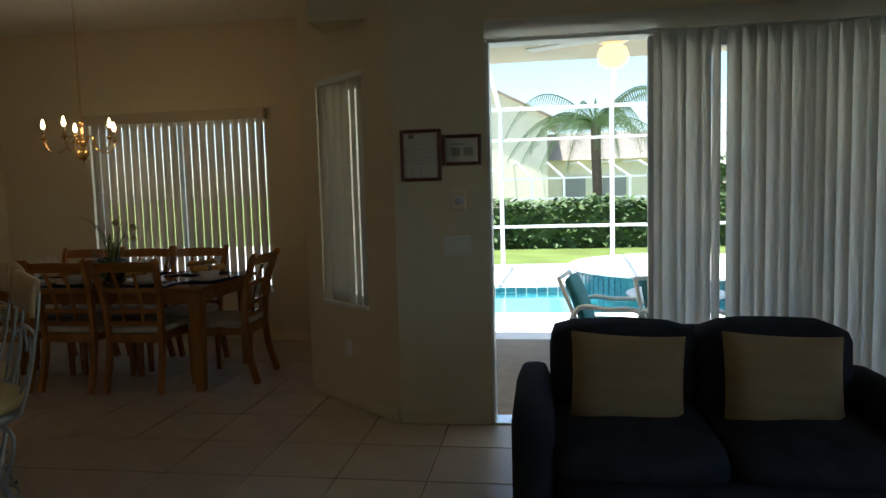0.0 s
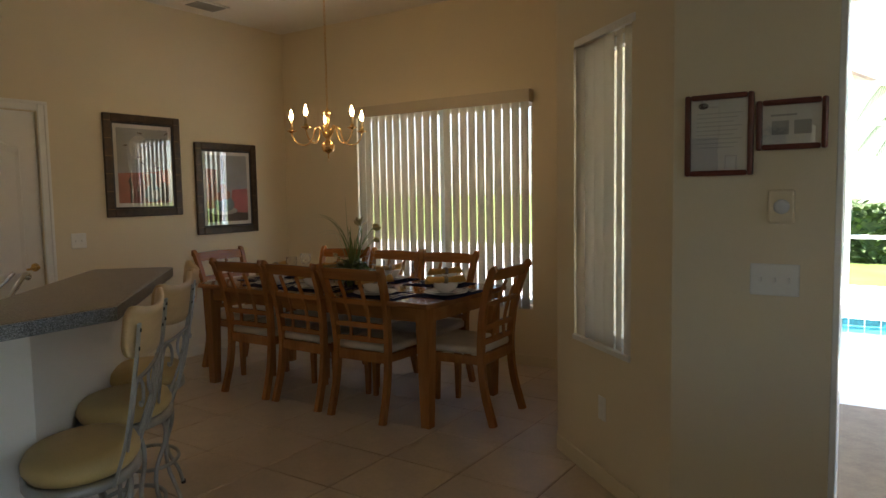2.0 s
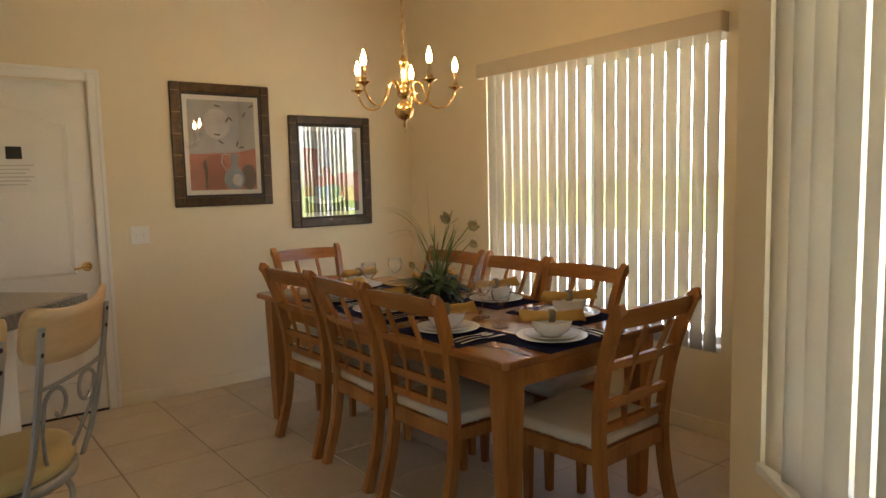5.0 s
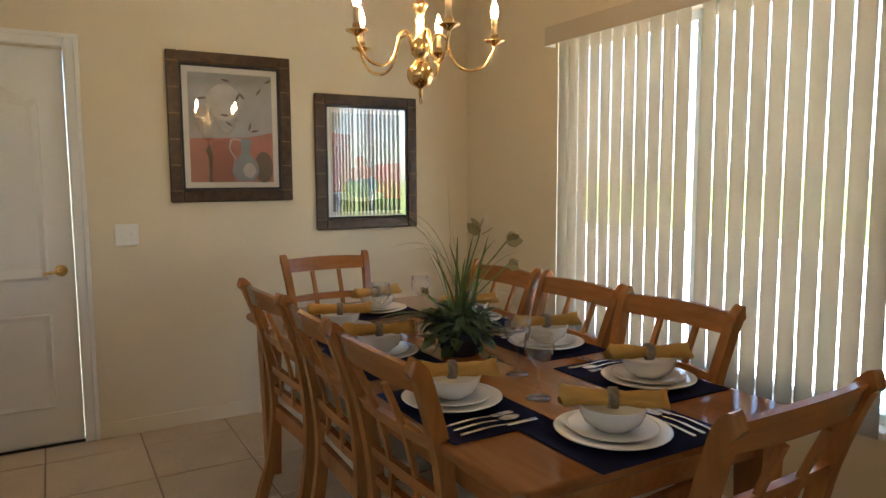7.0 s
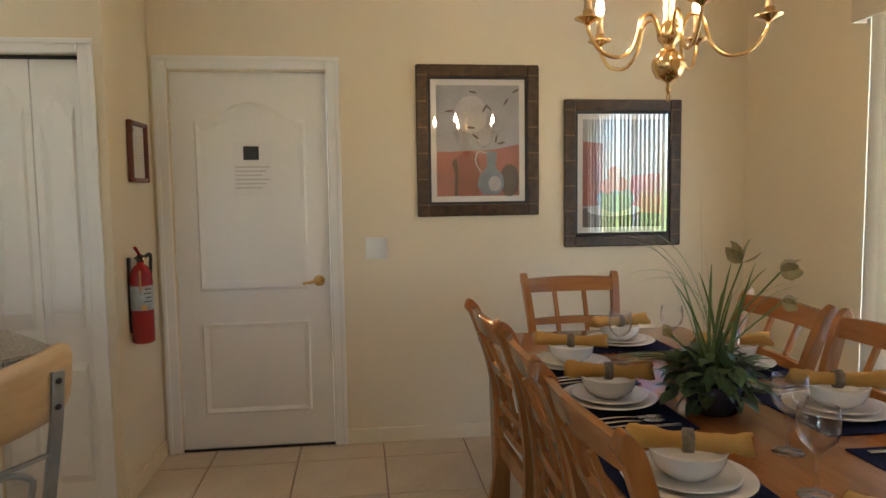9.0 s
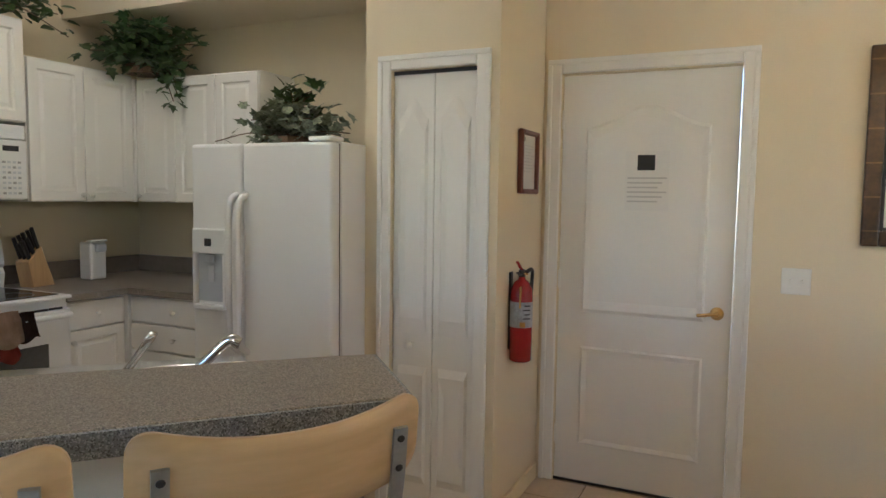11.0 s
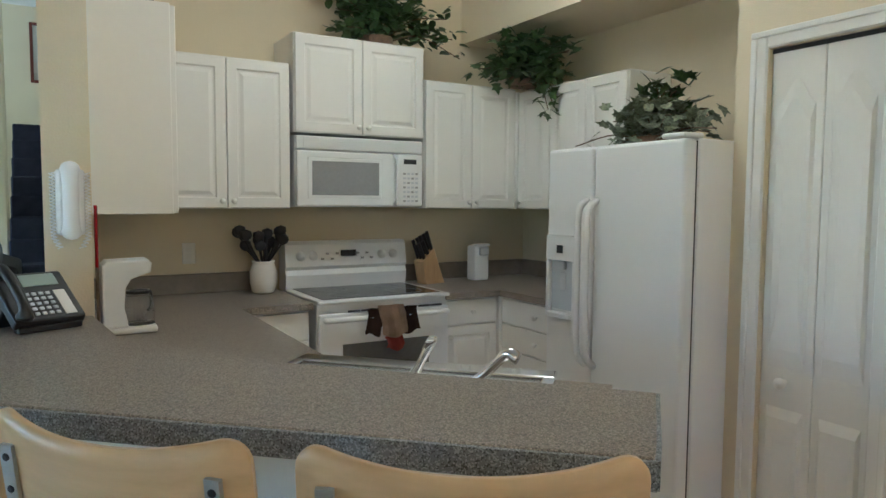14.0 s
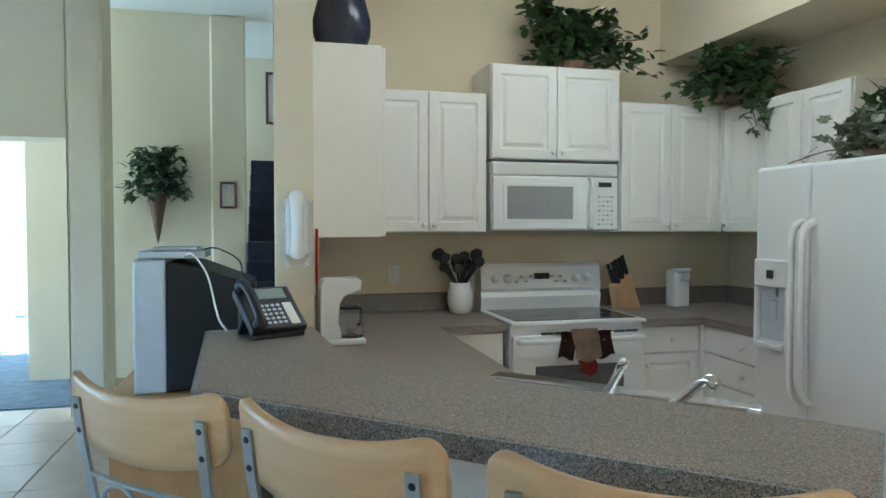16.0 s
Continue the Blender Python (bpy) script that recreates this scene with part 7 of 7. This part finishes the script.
for x in (0.8, 2.7, 4.60, 6.49, 8.4, 10.3, 12.2):
    part("post", box(B(), x - 0.035, x + 0.035, EY - 0.05, EY + 0.05, GZ, 2.75, 0.004), "aluminium", enc)
    part("roof_beam", tube(B(), [(x, EY, 2.72), (x - 0.1, 4.2, 3.35), (x - 0.3, -0.36, 2.60) if x > 4.4 else (x - 0.1, 0.62, 2.79)], 0.045, 4, 1.0, (1, 0, 0), True), "aluminium", enc)
for z, h in ((0.0, 0.05), (0.69, 0.05), (2.2, 0.045), (2.72, 0.06)):
    for k in range(6):
        x0 = 0.8 + 1.9 * k
        part("rail", box(B(), x0 + 0.036, x0 + 1.86, EY - 0.03, EY + 0.03, z, z + h, 0.003), "aluminium", enc)
for y, z in ((4.2, 3.33), (2.4, 3.06)):
    part("purlin", box(B(), 0.7, 12.2, y - 0.03, y + 0.03, z - 0.03, z + 0.03, 0.003), "aluminium", enc)

# patio chair
def patio_chair(m):
    root = thing("patio_chair", m, "white tubular patio chair with teal cushion", "patio chair", "chairs beside the pool")
    for sx in (-1, 1):
        part("side_frame", tube(B(), curve_pts([(sx * 0.29, -0.34, 0), (sx * 0.29, -0.32, 0.30), (sx * 0.29, -0.28, 0.56), (sx * 0.29, 0.0, 0.58), (sx * 0.29, 0.28, 0.55), (sx * 0.29, 0.38, 0.0)], 5), 0.022, 8), "aluminium", root, "", True)
        part("back_tube", tube(B(), [(sx * 0.27, 0.20, 0.30), (sx * 0.27, 0.42, 0.84)], 0.02, 8), "aluminium", root, "", True)
    part("top_tube", tube(B(), [(-0.27, 0.42, 0.84), (0.27, 0.42, 0.84)], 0.02, 8), "aluminium", root)
    part("seat_rail", tube(B(), [(-0.29, -0.28, 0.33), (0.29, -0.28, 0.33)], 0.018, 8), "aluminium", root)
    part("seat_rail", tube(B(), [(-0.29, 0.22, 0.30), (0.29, 0.22, 0.30)], 0.018, 8), "aluminium", root)
    part("seat_cushion", pad(-0.26, 0.26, -0.30, 0.24, 0.345, 0.43, 0.035, 0.01), "teal", root, "teal padded seat", True)
    bc = pad(-0.25, 0.25, -0.04, 0.04, 0.0, 0.46, 0.035, 0.01)
    bmesh.ops.rotate(bc, cent=(0, 0, 0), matrix=Matrix.Rotation(radians(-21), 3, "X"), verts=bc.verts)
    bmesh.ops.translate(bc, verts=bc.verts, vec=(0, 0.19, 0.40))
    part("back_cushion", bc, "teal", root, "teal padded back", True)
    return root


pc1 = patio_chair(pose(5.81, -0.75, GZ, 0, 0, 78))
pc1.scale = (0.86, 0.86, 0.86)
copy_thing(pc1, pose(6.31, -1.2, GZ, 0, 0, 20))

ptb = thing("patio_table", pose(6.46, 0.12, GZ), "low round white patio table beside the teal chairs", "patio table")
part("tabletop", lathe(B(), [(0.0, 0.43), (0.41, 0.43), (0.43, 0.44), (0.43, 0.452), (0.415, 0.46), (0.0, 0.461)], 40), "aluminium", ptb, "", True)
for k in range(4):
    a = radians(45 + 90 * k)
    part("leg", tube(B(), [(0.30 * math.cos(a), 0.30 * math.sin(a), 0.43), (0.34 * math.cos(a), 0.34 * math.sin(a), 0.0)], 0.02, 8), "aluminium", ptb, "", True)

# hedge
hg = thing("hedge", pose(0, 0, 0), "clipped green hedge behind the lawn", "hedge", kind="stuff")
hb = B()
rh = random.Random(21)
for k in range(5200):
    x = rh.uniform(1.5, 13.0)
    s_ = rh.random()
    if s_ < 0.55:
        p = (x, 10.9 + rh.uniform(-0.12, 0.15), rh.uniform(-0.1, 0.95))
    else:
        p = (x, rh.uniform(10.85, 12.0), 0.95 + rh.uniform(-0.1, 0.12) + 0.06 * math.sin(x * 2.1))
    leaf(hb, p, rh.uniform(0, 6.28), rh.uniform(-0.8, 0.8), rh.uniform(0.10, 0.2))
part("foliage", hb, "hedge", hg)
part("core", box(B(), 1.5, 13.0, 11.05, 11.95, -0.13, 0.88), "hedge", hg)

# palm
pm = thing("palm_tree", pose(6.75, 12.9, -0.12), "feathery palm tree with grey trunk", "palm tree")
part("trunk", tube(B(), curve_pts([(0, 0, 0), (0.05, 0, 1.2), (0.02, 0, 2.4), (0.0, 0, 3.2)], 6), [0.20, 0.17, 0.15, 0.14] + [0.13] * 11 + [0.12, 0.12, 0.13, 0.11], 12), "bark", pm, "", True)
rp = random.Random(31)
for k in range(18):
    a = k * 2 * math.pi / 18 + rp.uniform(-0.2, 0.2)
    lift = rp.uniform(0.1, 1.2)
    length = rp.uniform(2.4, 3.2)
    fbm = B()
    c, s = math.cos(a), math.sin(a)
    spine = []
    for i in range(15):
        u = i / 14
        spine.append(Vector((c * length * 0.8 * u ** 0.9, s * length * 0.8 * u ** 0.9, 3.25 + length * u * math.sin(lift) - (1.5 + 1.5 * lift) * u ** 2.4)))
    tube(fbm, spine, [0.022 - 0.0013 * i for i in range(15)], 5)
    side = Vector((-s, c, 0))
    for i in range(1, 15):
        for sg in (-1, 1):
            for h in (0, 0.33, 0.66):
                p = spine[i - 1].lerp(spine[i], h)
                ln = 0.58 * (1 - abs(i / 14 - 0.5) * 0.9)
                tip = p + side * sg * ln * 0.36 + Vector((c, s, 0)) * ln * 0.25 + Vector((0, 0, -ln * 0.85))
                w = (spine[i] - spine[i - 1]).normalized() * 0.018
                fbm.faces.new([fbm.verts.new(q) for q in (p - w, p + w, tip)])
    part("frond", fbm, "leaf_palm", pm)

# neighbour's house and its screen cage
nh = thing("neighbour_house", pose(0, 0, 0), "cream stucco house with pale gabled roof beyond the hedge", "house")
part("wall", box(B(), -6, 5.6, 26, 34, -0.12, 4.6), "stucco", nh)
part("wall", box(B(), 5.6, 10.5, 27.5, 34, -0.12, 2.7), "stucco", nh)
part("gable", prism(B(), [(0, 0), (5.8, 0), (2.9, 1.5)], -8.0, 0), "stucco", nh).matrix_basis = pose(-0.1, 26, 4.6, 90, 0, 0) @ Matrix.Scale(1, 4)
for sx in (-1, 1):
    rb_ = B()
    vs_ = [rb_.verts.new(p) for p in ((2.8, 25.6, 6.2), (2.8 + sx * 3.4, 25.6, 4.45), (2.8 + sx * 3.4, 34, 4.45), (2.8, 34, 6.2))]
    rb_.faces.new(vs_)
    bmesh.ops.solidify(rb_, geom=rb_.faces[:], thickness=0.15)
    part("roof", rb_, "roof", nh)
lowr = B()
lowr.faces.new([lowr.verts.new(p) for p in ((5.4, 26.9, 2.65), (11.0, 26.9, 2.65), (11.0, 31, 4.2), (5.4, 31, 4.2))])
bmesh.ops.solidify(lowr, geom=lowr.faces[:], thickness=0.15)
part("roof", lowr, "roof", nh)
for x in (6.3, 8.2):
    wd = part("window", box(B(), x, x + 1.1, 27.44, 27.5, 0.6, 1.9), "screen", nh)
    part("window_frame", box(B(), x - 0.06, x + 1.16, 27.46, 27.499, 0.54, 0.6), "aluminium", wd)
ne = thing("neighbour_screen_cage", pose(0, 0, 0), "white aluminium pool cage behind the neighbour's house", "enclosure")
for x in (3.6, 4.9, 6.2, 7.5, 8.8, 10.1):
    part("post", box(B(), x - 0.05, x + 0.05, 21.95, 22.05, -0.12, 1.75), "aluminium", ne)
    part("roof_beam", tube(B(), [(x, 22, 1.75), (x - 0.6, 24.5, 2.45), (x - 1.0, 26.8, 2.5)], 0.05, 4, 1.0, (1, 0, 0), True), "aluminium", ne)
for z in (0.9, 1.72):
    part("rail", box(B(), 3.6, 10.1, 21.96, 22.04, z, z + 0.08), "aluminium", ne)
ft = thing("far_trees", pose(0, 0, 0), "dark green row of distant trees", "trees", kind="stuff")
fb = B()
rt = random.Random(41)
for k in range(2600):
    x = rt.uniform(11.0, 30)
    top = 2.0 + 1.6 * abs(math.sin(x * 0.7)) + 0.8 * math.sin(x * 1.9)
    leaf(fb, (x, rt.uniform(36, 40), rt.uniform(-0.1, max(1.2, top))), rt.uniform(0, 6.28), rt.uniform(-0.9, 0.9), rt.uniform(0.4, 0.8))
part("foliage", fb, "hedge", ft)

# ---- floor tiles ----
tile_me = {}
P0X, P0Y, TS, GAP = 4.72, -2.12, 0.45, 0.007


def tile_mesh(w, h):
    key = (round(w, 3), round(h, 3))
    if key not in tile_me:
        bm = B()
        b_ = 0.003
        lo = [bm.verts.new(p) for p in ((0, 0, -0.0055), (w, 0, -0.0055), (w, h, -0.0055), (0, h, -0.0055))]
        hi = [bm.verts.new(p) for p in ((b_, b_, 0), (w - b_, b_, 0), (w - b_, h - b_, 0), (b_, h - b_, 0))]
        bm.faces.new(hi)
        for i in range(4):
            bm.faces.new((lo[i], lo[(i + 1) % 4], hi[(i + 1) % 4], hi[i]))
        me = bpy.data.meshes.new("floor_tile")
        bm.to_mesh(me)
        bm.free()
        me.materials.append(M["tile"])
        tile_me[key] = me
    return tile_me[key]


rest = B()
count = 0
for i in range(-11, 10):
    for j in range(-19, 6):
        x0, y0 = P0X + i * TS + GAP / 2, P0Y + j * TS + GAP / 2
        x1, y1 = x0 + TS - GAP, y0 + TS - GAP
        x0, x1, y0, y1 = max(x0, 0.001), min(x1, 8.6), max(y0, -10.6), min(y1, 0.0)
        if x1 - x0 < 0.02 or y1 - y0 < 0.02:
            continue
        if (x0 > 4.0 and y1 < -7.97) or (x0 > 3.65 and y0 > -1.6) or (x0 + y0 * 0.0 > 4.4 and y0 > -2.2):
            continue
        near = -4.6 < y0 and x0 < 6.6 or (3.0 < x0 < 6.0 and -8.0 < y0)
        if near and count < 300:
            ob = new("tile", tile_mesh(x1 - x0, y1 - y0))
            ob.location = (x0, y0, 0)
            ob.parent = floor
            count += 1
        else:
            box(rest, x0, x1, y0, y1, -0.0055, 0.0)
tagged(part("tile_rest", rest, "tile", floor), kind="stuff")
